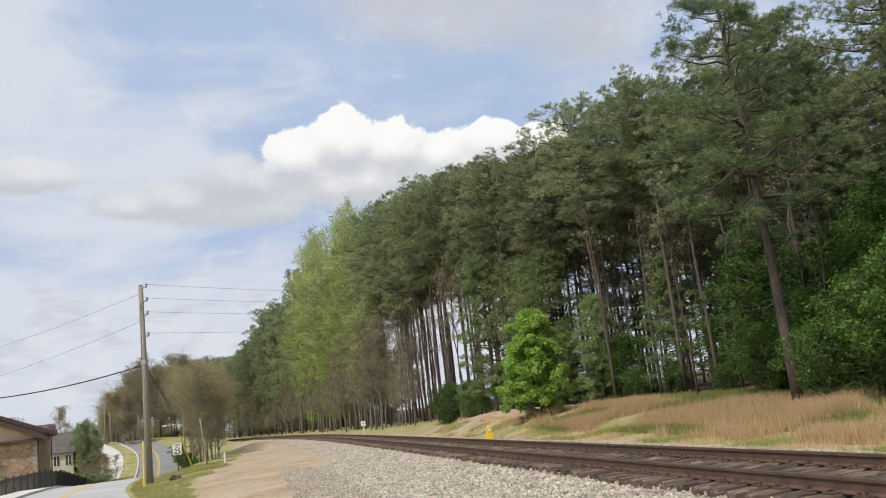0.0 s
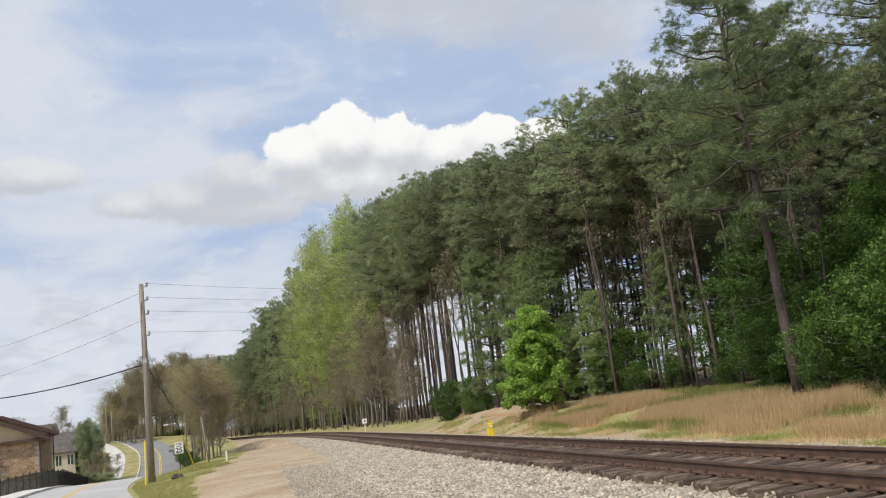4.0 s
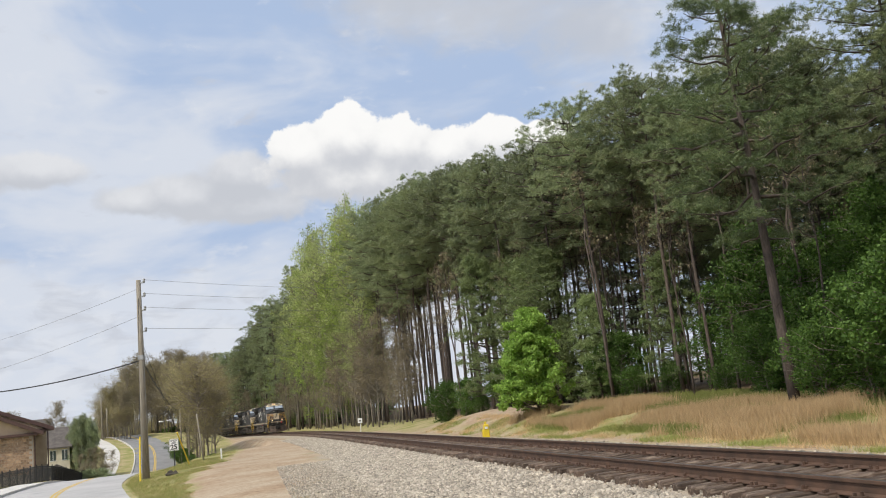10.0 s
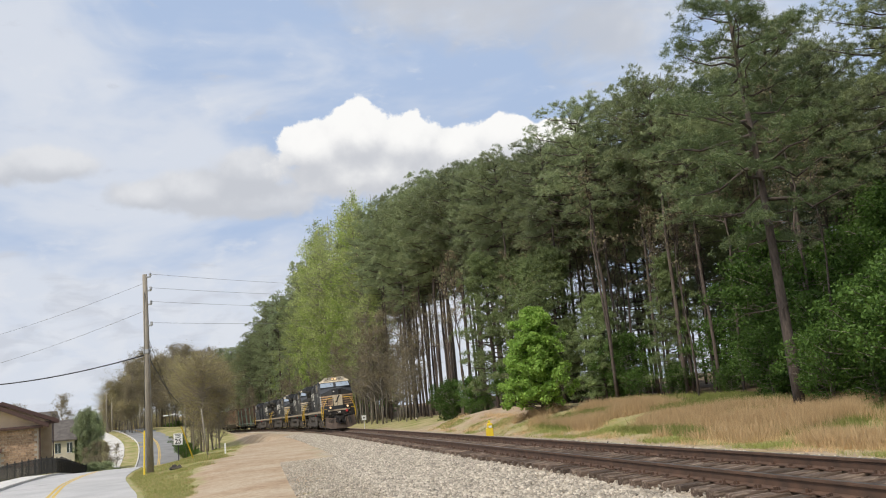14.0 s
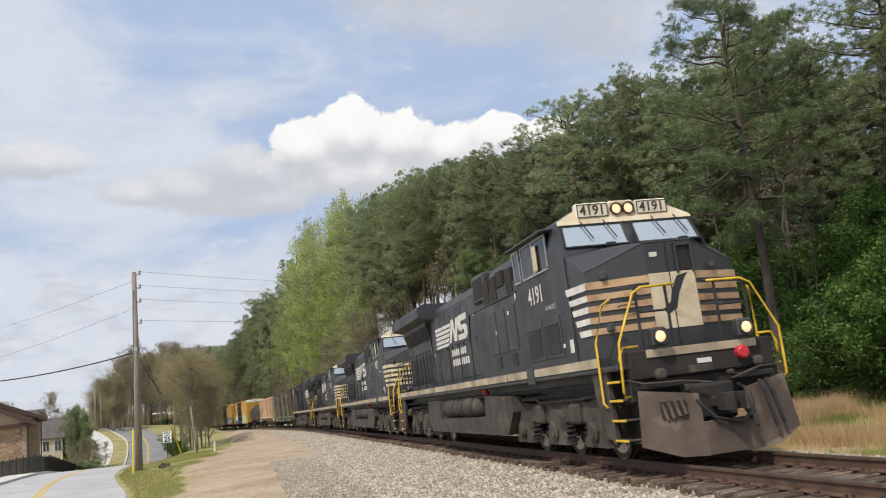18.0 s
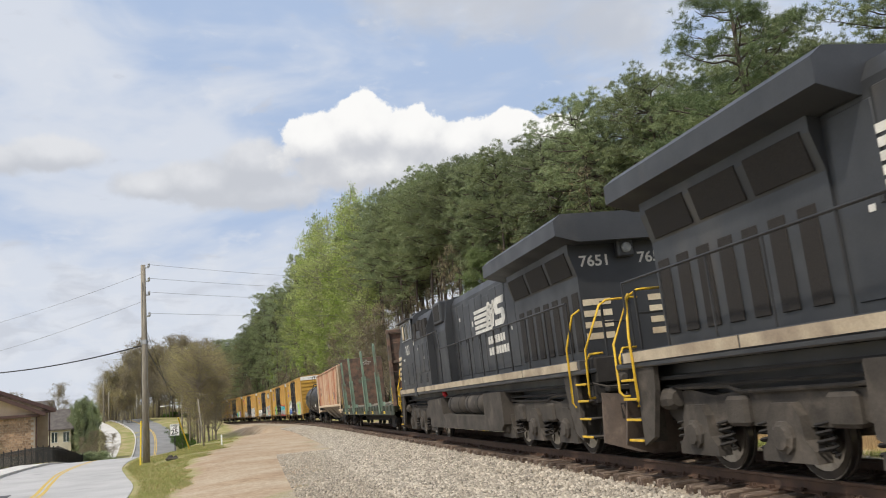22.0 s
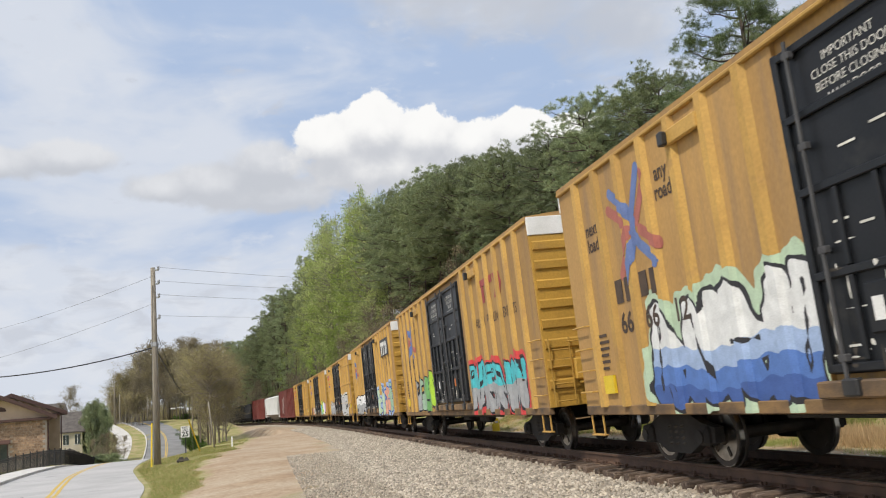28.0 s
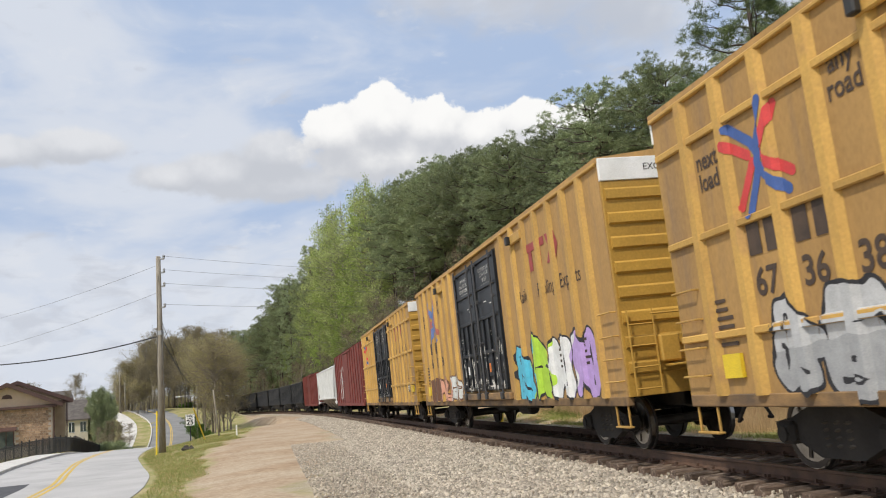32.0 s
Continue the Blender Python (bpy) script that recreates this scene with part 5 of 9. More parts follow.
def post_places(door=2.45, end=9.2, n=7):
    return [sg * (3.08 + 0.9 * k) for sg in (-1, 1) for k in range(n)]


def skin(x, posts, z=0.0, ribs=()):
    """How far the flank stands out at x (and z): on a post or a rib, or in the panel between."""
    d = np.min(np.abs(np.asarray(x)[..., None] - np.array(posts)), axis=-1)
    out = np.clip((0.13 - d) / 0.05, 0, 1)
    for r in ribs:
        out = np.maximum(out, np.clip((0.06 - np.abs(z - r)) / 0.02, 0, 1) * 0.8)
    return out * 0.075


def spray(parent, x0, x1, z0, z1, pick, posts, ribs=(), side=-1, cell=0.012, name="graffiti"):
    """Paint on a flank, following its posts: pick(x, z) gives a colour's number for each spot (0: none), colours are its second value."""
    nx, nz = int((x1 - x0) / cell), int((z1 - z0) / (cell * 0.7))
    xe, ze = np.linspace(x0, x1, nx + 1), np.linspace(z0, z1, nz + 1)
    cx, cz = np.meshgrid((xe[:-1] + xe[1:]) / 2, (ze[:-1] + ze[1:]) / 2)
    num, cols = pick(cx, cz)
    cuts = np.zeros(nz + 1, bool)
    cuts[[0, -1]] = True
    for q in ribs:
        for d in (-0.06, -0.04, 0.04, 0.06):
            cuts[int(np.clip(round((q + d - z0) / (z1 - z0) * nz), 0, nz))] = True
    found = [[] for c in cols]
    for i in range(nx):
        col = num[:, i]
        ends = np.flatnonzero(np.concatenate([[True], (col[1:] != col[:-1]) | cuts[1:-1], [True]]))
        for a, b in zip(ends[:-1], ends[1:]):
            if col[a]:
                found[col[a] - 1].append((i, a, b))
    for c, runs in zip(cols, found):
        if not runs:
            continue
        k = np.array(runs)
        ix = np.stack([k[:, 0], k[:, 0] + 1, k[:, 0] + 1, k[:, 0]], -1)
        iz = np.stack([k[:, 1], k[:, 1], k[:, 2], k[:, 2]], -1)
        gx, gz_ = xe[ix], ze[iz]
        mid = np.repeat(((gz_[:, 0] + gz_[:, 2]) / 2)[:, None], 4, 1)
        rim = np.where(mid > gz_, mid - np.minimum(mid - gz_, 0.001), mid) if not ribs else gz_
        gy = side * (HW + 0.006 + skin(gx, posts, rim, ribs))
        v = np.stack([gx, gy, gz_], -1).reshape(-1, 3)
        part(name, quick_mesh(name, v, np.arange(len(v)).reshape(-1, 4), SPRAY[c]), SPRAY[c], parent, "sprayed graffiti in " + c.replace("_", " ") if name == "graffiti" else "painted emblem in " + c.replace("_", " "))


def strokes(x, z, segs):
    """Distance to the nearest of some line strokes."""
    best = np.full(x.shape, 9.0)
    for ax, az, bx, bz in segs:
        dx, dz = bx - ax, bz - az
        t = np.clip(((x - ax) * dx + (z - az) * dz) / (dx * dx + dz * dz + 1e-9), 0, 1)
        best = np.minimum(best, np.hypot(x - ax - t * dx, z - az - t * dz))
    return best


def wild(seed, x0, x1, z0, z1, letters, fills, outline="black", halo=None, fat=0.2, shade=None, skew=0.15, bottom=None):
    """A row of swollen invented shapes: fill, outline, halo; no readable words."""
    rng = np.random.default_rng(seed)
    segs = []
    w = (x1 - x0) / letters
    for k in range(letters):
        a = x0 + w * (k + 0.5)
        zl, zh = z0 + fat * 0.8 + rng.uniform(0, 0.12), z1 - fat - rng.uniform(0, 0.3) * (z1 - z0) * 0.5
        kind = rng.integers(0, 5)
        l, r = a - w * 0.27, a + w * 0.27
        m = (zl + zh) / 2
        s = {0: [(l, zl, l, zh), (l, zh, r, m), (r, m, l, m), (l, m, r, zl)], 1: [(l, zl, a, zh), (a, zh, r, zl), (l, m, r, m)], 2: [(l, zh, l, zl), (l, zl, r, zl), (r, zl, r, zh)],
             3: [(r, zh, l, zh * 0.9 + zl * 0.1), (l, zh, l, zl), (l, zl, r, zl), (r, zl, r, m), (r, m, a, m)], 4: [(l, zl, l, zh), (r, zl, r, zh), (l, zh, r, zl)]}[int(kind)]
        segs += [(p + skew * (q - z0) + rng.normal() * 0.03, q, u + skew * (t - z0) + rng.normal() * 0.03, t) for p, q, u, t in s]

    def pick(x, z):
        wob = 0.035 * np.sin(x * 7.1 + seed) * np.cos(z * 6.3) + 0.02 * np.sin(x * 19 + z * 13)
        d = strokes(x + 0.03 * np.sin(z * 9 + seed), z, segs) + wob
        cols = []
        num = np.zeros(x.shape, int)
        if halo:
            num[d < fat + 0.15 + 0.07 * np.sin(x * 3.1 + seed) * np.cos(z * 4.3) + 0.02 * np.sin(x * 11)] = 1
            cols.append(halo)
        cols.append(outline)
        num[d < fat + 0.042] = len(cols)
        if shade:
            ds = strokes(x + 0.1, z + 0.09, segs) + wob
            cols.append(shade)
            num[(ds < fat) & (d >= fat)] = len(cols)
        band = (z - z0) / (z1 - z0) + 0.04 * np.sin(x * 2.3 + seed * 2) + 0.015 * np.sin(x * 13)
        along = (x - x0) / (x1 - x0) + 0.04 * np.sin(z * 8)
        for i, f in enumerate(fills):
            lo = i / len(fills)
            sel = (d < fat - 0.012) & ((band >= lo if bottom is None else along >= lo) if i else True)
            cols.append(f)
            num[sel] = len(cols)
        cols.append(outline)
        num[(np.abs(strokes(x, z, segs[::3]) + wob) < 0.02)] = len(cols)
        return num, cols
    return pick


def star(cx, cz, r):
    """Four arms of paired bars, blue and red, crossing at a blue knot."""
    def pick(x, z):
        u, w = (x - cx) / r, (z - cz) / r
        num = np.zeros(x.shape, int)
        for c, rows in ((2, ((0.17, 0.06, 0.72, 0.8), (-0.17, -0.06, -0.72, -0.8), (-0.28, 0.12, -0.96, 0.5), (0.28, -0.12, 0.96, -0.5))),
                        (1, ((0.0, 0.2, 0.45, 0.98), (0.0, -0.2, -0.45, -0.98), (-0.16, 0.36, -0.8, 0.8), (0.16, -0.36, 0.8, -0.8), (-0.16, 0.36, 0.03, 0.1), (0.03, 0.1, -0.03, -0.1), (-0.03, -0.1, 0.16, -0.36)))):
            num[strokes(u, w, rows) < 0.105] = c
        return num, ["faded_red" if r > 0.7 else "red", "faded_blue" if r > 0.7 else "navy"][::-1]
    return pick


def boxcar(kind, number, ribs=False, excess=True):
    """A high excess-height boxcar; kind picks its lettering and paint."""
    e = new("boxcar")
    hw, zb, zt = HW, 0.98, 5.06
    posts = post_places()
    ribz = (1.75, 3.05, 4.35) if ribs else ()
    b = Sheet().prism([(-9.35, -hw), (-2.45, -hw), (-2.45, -hw + 0.06), (2.45, -hw + 0.06), (2.45, -hw), (9.35, -hw), (9.35, hw), (2.45, hw), (2.45, hw - 0.06), (-2.45, hw - 0.06), (-2.45, hw), (-9.35, hw)], zb, zt - 0.1, "z")
    part("body", b, M_BOX, e, "yellow boxcar body with faded flanks")
    rf = Sheet().prism([(-hw - 0.03, zt - 0.12), (hw + 0.03, zt - 0.12), (hw + 0.03, zt - 0.02), (0.4, zt + 0.1), (-0.4, zt + 0.1), (-hw - 0.03, zt - 0.02)], -9.38, 9.38, "x")
    for k in range(14):
        x = -8.6 + k * 1.32
        rf.prism([(-hw, zt - 0.02), (hw, zt - 0.02), (0.4, zt + 0.13), (-0.4, zt + 0.13)], x, x + 0.1, "x")
    part("roof", rf, M_BOX, e, "ribbed roof")

    def post():
        sh = Sheet()
        return sh.prism([(-0.13, 0), (-0.07, -0.075), (0.07, -0.075), (0.13, 0)], zb, zt - 0.14, "z").mesh("side_post")
    for sd in (-1, 1):
        for x in posts:
            part("side_post", shared("post", post), M_BOXPOST, e, at=pose(x, sd * hw, 0, 0, 0, 0 if sd < 0 else 180))
        part("side_sill", Sheet().cbox(-9.35, 9.35, *sorted((sd * (hw - 0.1), sd * (hw + 0.02))), 0.84, zb + 0.02, 0.015), M_BOXSILL, e, "grimy side sill")
        part("door_sill", Sheet().cbox(-2.6, 2.6, *sorted((sd * (hw - 0.05), sd * (hw + 0.1))), zb + 0.02, zb + 0.2, 0.02), M_BOXSILL, e, "grimy door sill")
        part("top_chord", Sheet().cbox(-9.35, 9.35, *sorted((sd * (hw - 0.02), sd * (hw + 0.06))), zt - 0.16, zt - 0.1, 0.015), M_BOXPOST, e)
        for z in ribz:
            for sg in (-1, 1):
                part("side_rib", Sheet().cbox(*sorted((sg * 2.5, sg * 9.3)), *sorted((sd * hw, sd * (hw + 0.06))), z - 0.05, z + 0.05, 0.015), M_BOXPOST, e)
        # two plug doors
        for k, (x0, x1) in enumerate(((-2.42, -0.02), (0.02, 2.42))):
            d = part("door", Sheet().cbox(x0, x1, *sorted((sd * (hw - 0.06), sd * (hw + 0.02))), 1.24, zt - 0.32, 0.02), M_DOOR, e, "black plug door")
            fr = Sheet()
            y0, y1 = sorted((sd * (hw + 0.018), sd * (hw + 0.07)))
            for z in (1.3, 2.25, 3.15, 3.95, 4.66):
                fr.cbox(x0 + 0.02, x1 - 0.02, y0, y1, z - 0.045, z + 0.045, 0.012)
            for x in (x0 + 0.06, x1 - 0.06):
                fr.cbox(x - 0.05, x + 0.05, y0, y1, 1.26, zt - 0.34, 0.012)
            parts("door_rib", fr, M_DOOR, d)
            in_ = Sheet()
            for x in (x0 + 0.62, x0 + 1.2, x0 + 1.78):
                for z0, z1 in ((1.36, 2.2), (2.3, 3.1)):
                    in_.cbox(x - 0.035, x + 0.035, y0, y1 - 0.015 * (1 if sd > 0 else 0), z0, z1, 0.01)
            parts("door_stiffener", in_, M_DOOR, d)
            bars = Sheet()
            for x in (x0 + 0.35, x1 - 0.35):
                bars.tube([(x, sd * (hw + 0.11), 1.15), (x, sd * (hw + 0.11), zt - 0.3)], 0.025, 6)
                for z in (1.4, 2.5, 3.6, 4.6):
                    bars.cbox(x - 0.06, x + 0.06, *sorted((sd * (hw + 0.05), sd * (hw + 0.13))), z - 0.04, z + 0.04, 0.01)
            part("lock_rod", bars, M_ROD, d, "pair of vertical locking rods")
            part("door_roller", Sheet().cbox(x0 + 0.28, x0 + 0.52, *sorted((sd * (hw + 0.05), sd * (hw + 0.15))), 1.02, 1.2, 0.02).cbox(x1 - 0.52, x1 - 0.28, *sorted((sd * (hw + 0.05), sd * (hw + 0.15))), 1.02, 1.2, 0.02), M_BLACK, d)
            part("lock_plate", Sheet().cbox(x0 + 0.75, x0 + 1.25, *sorted((sd * (hw + 0.02), sd * (hw + 0.06))), 1.6, 2.1, 0.05), M_DOOR, d)
            part("placard", Sheet().box(x0 + 0.85, x0 + 1.0, *sorted((sd * (hw + 0.06), sd * (hw + 0.065))), 1.72, 1.95), M_WHITE if k == 0 else SPRAY["orange"], d, "small pasted placard")
            yy = hw + 0.026
            cx = (x0 + x1) / 2
            far_door = (k == 0) == (sd < 0)
            words = ("IMPORTANT", "CLOSE THIS DOOR", "BEFORE CLOSING", "MAIN DOOR") if far_door else ("CLOSE AND LOCK", "BOTH DOORS", "BEFORE", "MOVING CAR")
            for j, wd in enumerate(words):
                lettering("wording", wd, 0.135, M_LETTER, d, on_side(cx - 0.05, 4.42 - j * 0.145, sd, yy), "white stencilled words")
            tx = Sheet()
            rng = np.random.default_rng(abs(hash_number(number)) + k)
            for z in (3.55, 3.46, 2.75, 2.66, 1.92, 1.5):
                w = rng.uniform(0.2, 0.45)
                xx = x0 + rng.uniform(0.15, 1.6)
                tx.box(xx, xx + w * 0.7, *sorted((sd * yy, sd * (yy + 0.003))), z, z + 0.025)
            parts("stencil_line", tx, M_LETTER, d)
        # paint scraped off along the doors' foot
        rs = np.random.default_rng(abs(hash_number(number)) + 7)
        sc = {0: Sheet(), 1: Sheet()}
        for k in range(150 if kind in "ace" else 70):
            x, z = rs.uniform(-2.3, 2.3), 1.3 + 1.3 * rs.random() ** 1.8
            w, h = rs.uniform(0.015, 0.06), rs.uniform(0.03, 0.22)
            if rs.random() < 0.25:
                w, h = h * 1.3, w * 0.5
            y0 = sd * (hw + 0.0215)
            if any(abs(z - q) < 0.07 for q in (1.3, 2.25)):
                y0 = sd * (hw + 0.0715)
            c6 = [(x + w * math.cos(a) * rs.uniform(0.5, 1.2), z + h * math.sin(a) * rs.uniform(0.5, 1.2)) for a in np.arange(6) * 1.047]
            sc[int(rs.random() < 0.35)].add([(q[0], y0, q[1]) for q in c6], [tuple(range(6))])
        part("scrape", sc[0], M_LETTER, e, "pale scrapes along the doors' foot", fix=False)
        part("scrape", sc[1], M_GRIME, e, "grey scrapes along the doors' foot", fix=False)
        # ladders and grab irons at the ends of the flank
        for sg in (-1, 1):
            gi = Sheet()
            for z in (1.25, 1.62, 2.0, 2.4):
                xa, xb = sg * 8.75, sg * 9.3
                y = sd * (hw + 0.1)
                gi.tube([(xa, sd * hw, z), (xa, y, z), (xb, y, z), (xb, sd * hw, z)], 0.015, 5)
            parts("grab_iron", gi, M_BOXPOST, e)
            stp = Sheet()
            for xa in (sg * 8.75, sg * 9.25):
                stp.tube([(xa, sd * (hw - 0.02), 0.9), (xa, sd * (hw - 0.02), 0.5)], 0.02, 5)
            stp.cbox(*sorted((sg * 8.72, sg * 9.28)), *sorted((sd * (hw - 0.07), sd * (hw + 0.03))), 0.48, 0.51, 0.008)
            part("stirrup_step", stp, M_BOXPOST, e)
    for sg in (-1, 1):
        x = sg * 9.35
        en = Sheet()
        for k in range(8):
            z = 1.3 + k * 0.42
            en.prism([(x, z), (x + sg * 0.09, z + 0.07), (x + sg * 0.09, z + 0.22), (x, z + 0.3)], -hw + 0.06, hw - 0.06)
        parts("end_corrugation", en, M_BOXEND, e)
        part("end_panel", Sheet().cbox(*sorted((x, x + sg * 0.05)), -hw + 0.01, hw - 0.01, zb, 4.62, 0.01), M_BOXEND, e, "bright yellow end")
        if excess:
            wp = part("excess_panel", Sheet().cbox(*sorted((x, x + sg * 0.07)), -hw, hw, 4.62, zt - 0.04, 0.01), M_WHITE, e, "white panel at the top of the end")
            lettering("wording", "EXCESS HEIGHT CAR", 0.17, M_BLACK, wp, pose(x + sg * 0.075, 0, 4.83, 90, 0, 90 * sg), "black stencilled words", squeeze=0.95)
        cw = Sheet().cbox(*sorted((x + sg * 0.1, x + sg * 0.42)), -0.9, 0.9, 1.42, 1.46, 0.01)
        cw.tube([(x + sg * 0.25, -1.1, 2.3), (x + sg * 0.25, 1.1, 2.3)], 0.015, 5)
        part("crossover_step", cw, M_BOXEND, e)
        ld = Sheet()
        for yy in (-hw + 0.1, -hw + 0.55, hw - 0.1, hw - 0.55):
            ld.tube([(x + sg * 0.16, yy, 1.0), (x + sg * 0.16, yy, 2.4)], 0.016, 5)
        for z in (1.1, 1.45, 1.8, 2.15):
            for a, c2 in ((-hw + 0.1, -hw + 0.55), (hw - 0.55, hw - 0.1)):
                ld.tube([(x + sg * 0.16, a, z), (x + sg * 0.16, c2, z)], 0.014, 5)
        part("end_ladder", ld, M_BOXEND, e, "short yellow ladder")
        part("hand_brake_box", Sheet().cbox(*sorted((x, x + sg * 0.22)), -hw + 0.6, -hw + 0.95, 1.5, 1.95, 0.03), M_BOXEND, e)
        part("draft_sill", Sheet().cbox(*sorted((x - sg * 0.5, x + sg * 0.7)), -0.35, 0.35, 0.7, 1.05, 0.03), M_GRIME_DARK, e)
        coupler(e, sg * 9.85, 0 if sg > 0 else 180)
    u = Sheet().cbox(-9.3, 9.3, -0.35, 0.35, 0.72, 1.05, 0.02)
    for x in (-5.2, -3.2, -1, 1.2, 3.3, 5.2):
        u.cbox(x - 0.08, x + 0.08, -1.45, 1.45, 0.86, 1.0, 0.01)
    u.tube([(-4, -1.1, 0.78), (4, -1.1, 0.78)], 0.04, 6)
    part("underframe", u, M_GRIME_DARK, e)
    ad = Sheet().cbox(-0.9, 0.0, -1.1, -0.6, 0.64, 0.9, 0.06)
    lathe(ad, [(0, 0.1), (0.1, 0.16), (0.9, 0.16), (1, 0.1)], (1.0, -0.9, 0.72), (2.0, -0.9, 0.72), 12)
    parts("brake_gear", ad, M_GRIME_DARK, e)
    for x in (-7.05, 7.05):
        freight_truck(e, x)
    box_paint(e, kind, number, posts, ribz)
    return e, 20.85, 14.1


def hash_number(s):
    return sum((i + 3) * ord(c) for i, c in enumerate(s))


def box_paint(e, kind, number, posts, ribz):
    """Lettering and graffiti of the flank towards the road; the front half is at positive x."""
    y = HW + 0.008
    # rear half: arrows, words, mark and number
    r, cx = (0.62, -6.95) if ribz else (0.84, -6.45)
    spray(e, cx - 1.1, cx + 1.1, 2.7, 4.75, star(cx, 3.72, r), posts, ribz, name="emblem")
    for wd, x, z in (("next", -8.03, 4.0), ("load", -8.03, 3.72), ("any", -5.34, 4.28), ("road", -5.33, 4.0)):
        lettering("wording", wd, 0.33, M_DARKTEXT, e, on_side(x, z, -1, y), "dark painted word", squeeze=0.86, thick=0.006)
    mk = Sheet()
    for x in (-7.4, -7.04, -6.5, -6.14):
        mk.box(x, x + 0.26, -y - 0.003, -y, 2.62, 3.0)
    parts("painted_bar", mk, M_DARKTEXT, e)
    for k, pr in enumerate((number[:2], number[2:4], number[4:])):
        lettering("number", pr, 0.46, M_DARKTEXT, e, on_side(-7.15 + k * 0.9, 2.28, -1, y), "dark painted number", thick=0.01)
    dt = Sheet()
    rng = np.random.default_rng(hash_number(number))
    for x0 in (-8.4, 6.3, 7.5):
        for k in range(6):
            dt.box(x0, x0 + rng.uniform(0.25, 0.5), -y - 0.003, -y, 2.15 - k * 0.11, 2.2 - k * 0.11)
    parts("stencil_line", dt, M_DARKTEXT, e)
    if ribz:
        bp = part("data_plate", Sheet().box(7.55, 8.4, -y - 0.03, -y - 0.02, 1.42, 1.72), M_BLACK, e, "black data plate")
        for k in range(3):
            part("plate_line", Sheet().box(7.6, 8.0 + 0.1 * k, -y - 0.034, -y - 0.031, 1.47 + 0.08 * k, 1.5 + 0.08 * k), M_LETTER, bp)
        part("yellow_tag", Sheet().box(8.6, 9.05, -y - 0.05, -y, 1.4, 1.66), M_YELLOW, e, "yellow tag plate")
    part("yellow_tag", Sheet().box(-8.3, -7.9, -y - 0.05, -y, 1.2, 1.5), M_YELLOW, e, "yellow tag plate")
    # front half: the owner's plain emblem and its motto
    dark = kind == "c"
    ex = 6.05 if dark else 4.95
    yo = y
    if dark:
        part("emblem_panel", Sheet().box(ex - 0.25, ex + 2.3, -y - 0.08, -y - 0.075, 3.66, 4.46), M_BLACK, e, "black panel behind the emblem")
        yo = y + 0.084
    tt = Sheet().box(ex, ex + 1.22, -yo - 0.004, -yo, 4.14, 4.32)
    for x in (ex + 0.14, ex + 0.74):
        tt.box(x, x + 0.22, -yo - 0.004, -yo, 3.72, 4.137)
    for a in (0, 1):
        x = ex + 1.3 + a * 0.32
        tt.prism([(x, 3.72), (x + 0.22, 3.72), (x + 0.42, 4.02), (x + 0.22, 4.32), (x, 4.32), (x + 0.2, 4.02)], -yo - 0.004, -yo)
    parts("emblem", tt, M_WHITE if dark else SPRAY["deep_red"], e, "angular painted emblem")
    if kind in ("b", "d", "f"):
        for wd, x in (("RAILCAR", 4.5), ("POOLING", 5.95), ("EXPERTS", 7.4)):
            lettering("wording", wd, 0.36, M_DARKTEXT, e, on_side(x, 3.26, -1, y), "dark painted word", squeeze=0.82)
    elif kind == "c":
        for k, wd in enumerate(("Railcar Pooling", "Experts")):
            lettering("wording", wd, 0.36, M_DARKTEXT, e, on_side(7.1, 3.34 - k * 0.36, -1, y), "dark painted words")
    else:
        for wd, x in (("Railcar", 4.5), ("Pooling", 5.95), ("Experts", 7.4)):
            lettering("wording", wd, 0.42, M_DARKTEXT, e, on_side(x, 3.26, -1, y), "dark painted word", squeeze=0.9)
    for x in (-4.95, 4.0):
        tb = part("card_board", Sheet().cbox(x, x + 0.9, -y - 0.1, -y - 0.02, 4.5, 4.72, 0.02), M_BOXPOST, e, "small board for routing cards")
        part("card_clip", Sheet().cbox(x + 0.02, x + 0.16, -y - 0.2, -y - 0.1, 4.5, 4.7, 0.02), M_BLACK, tb)
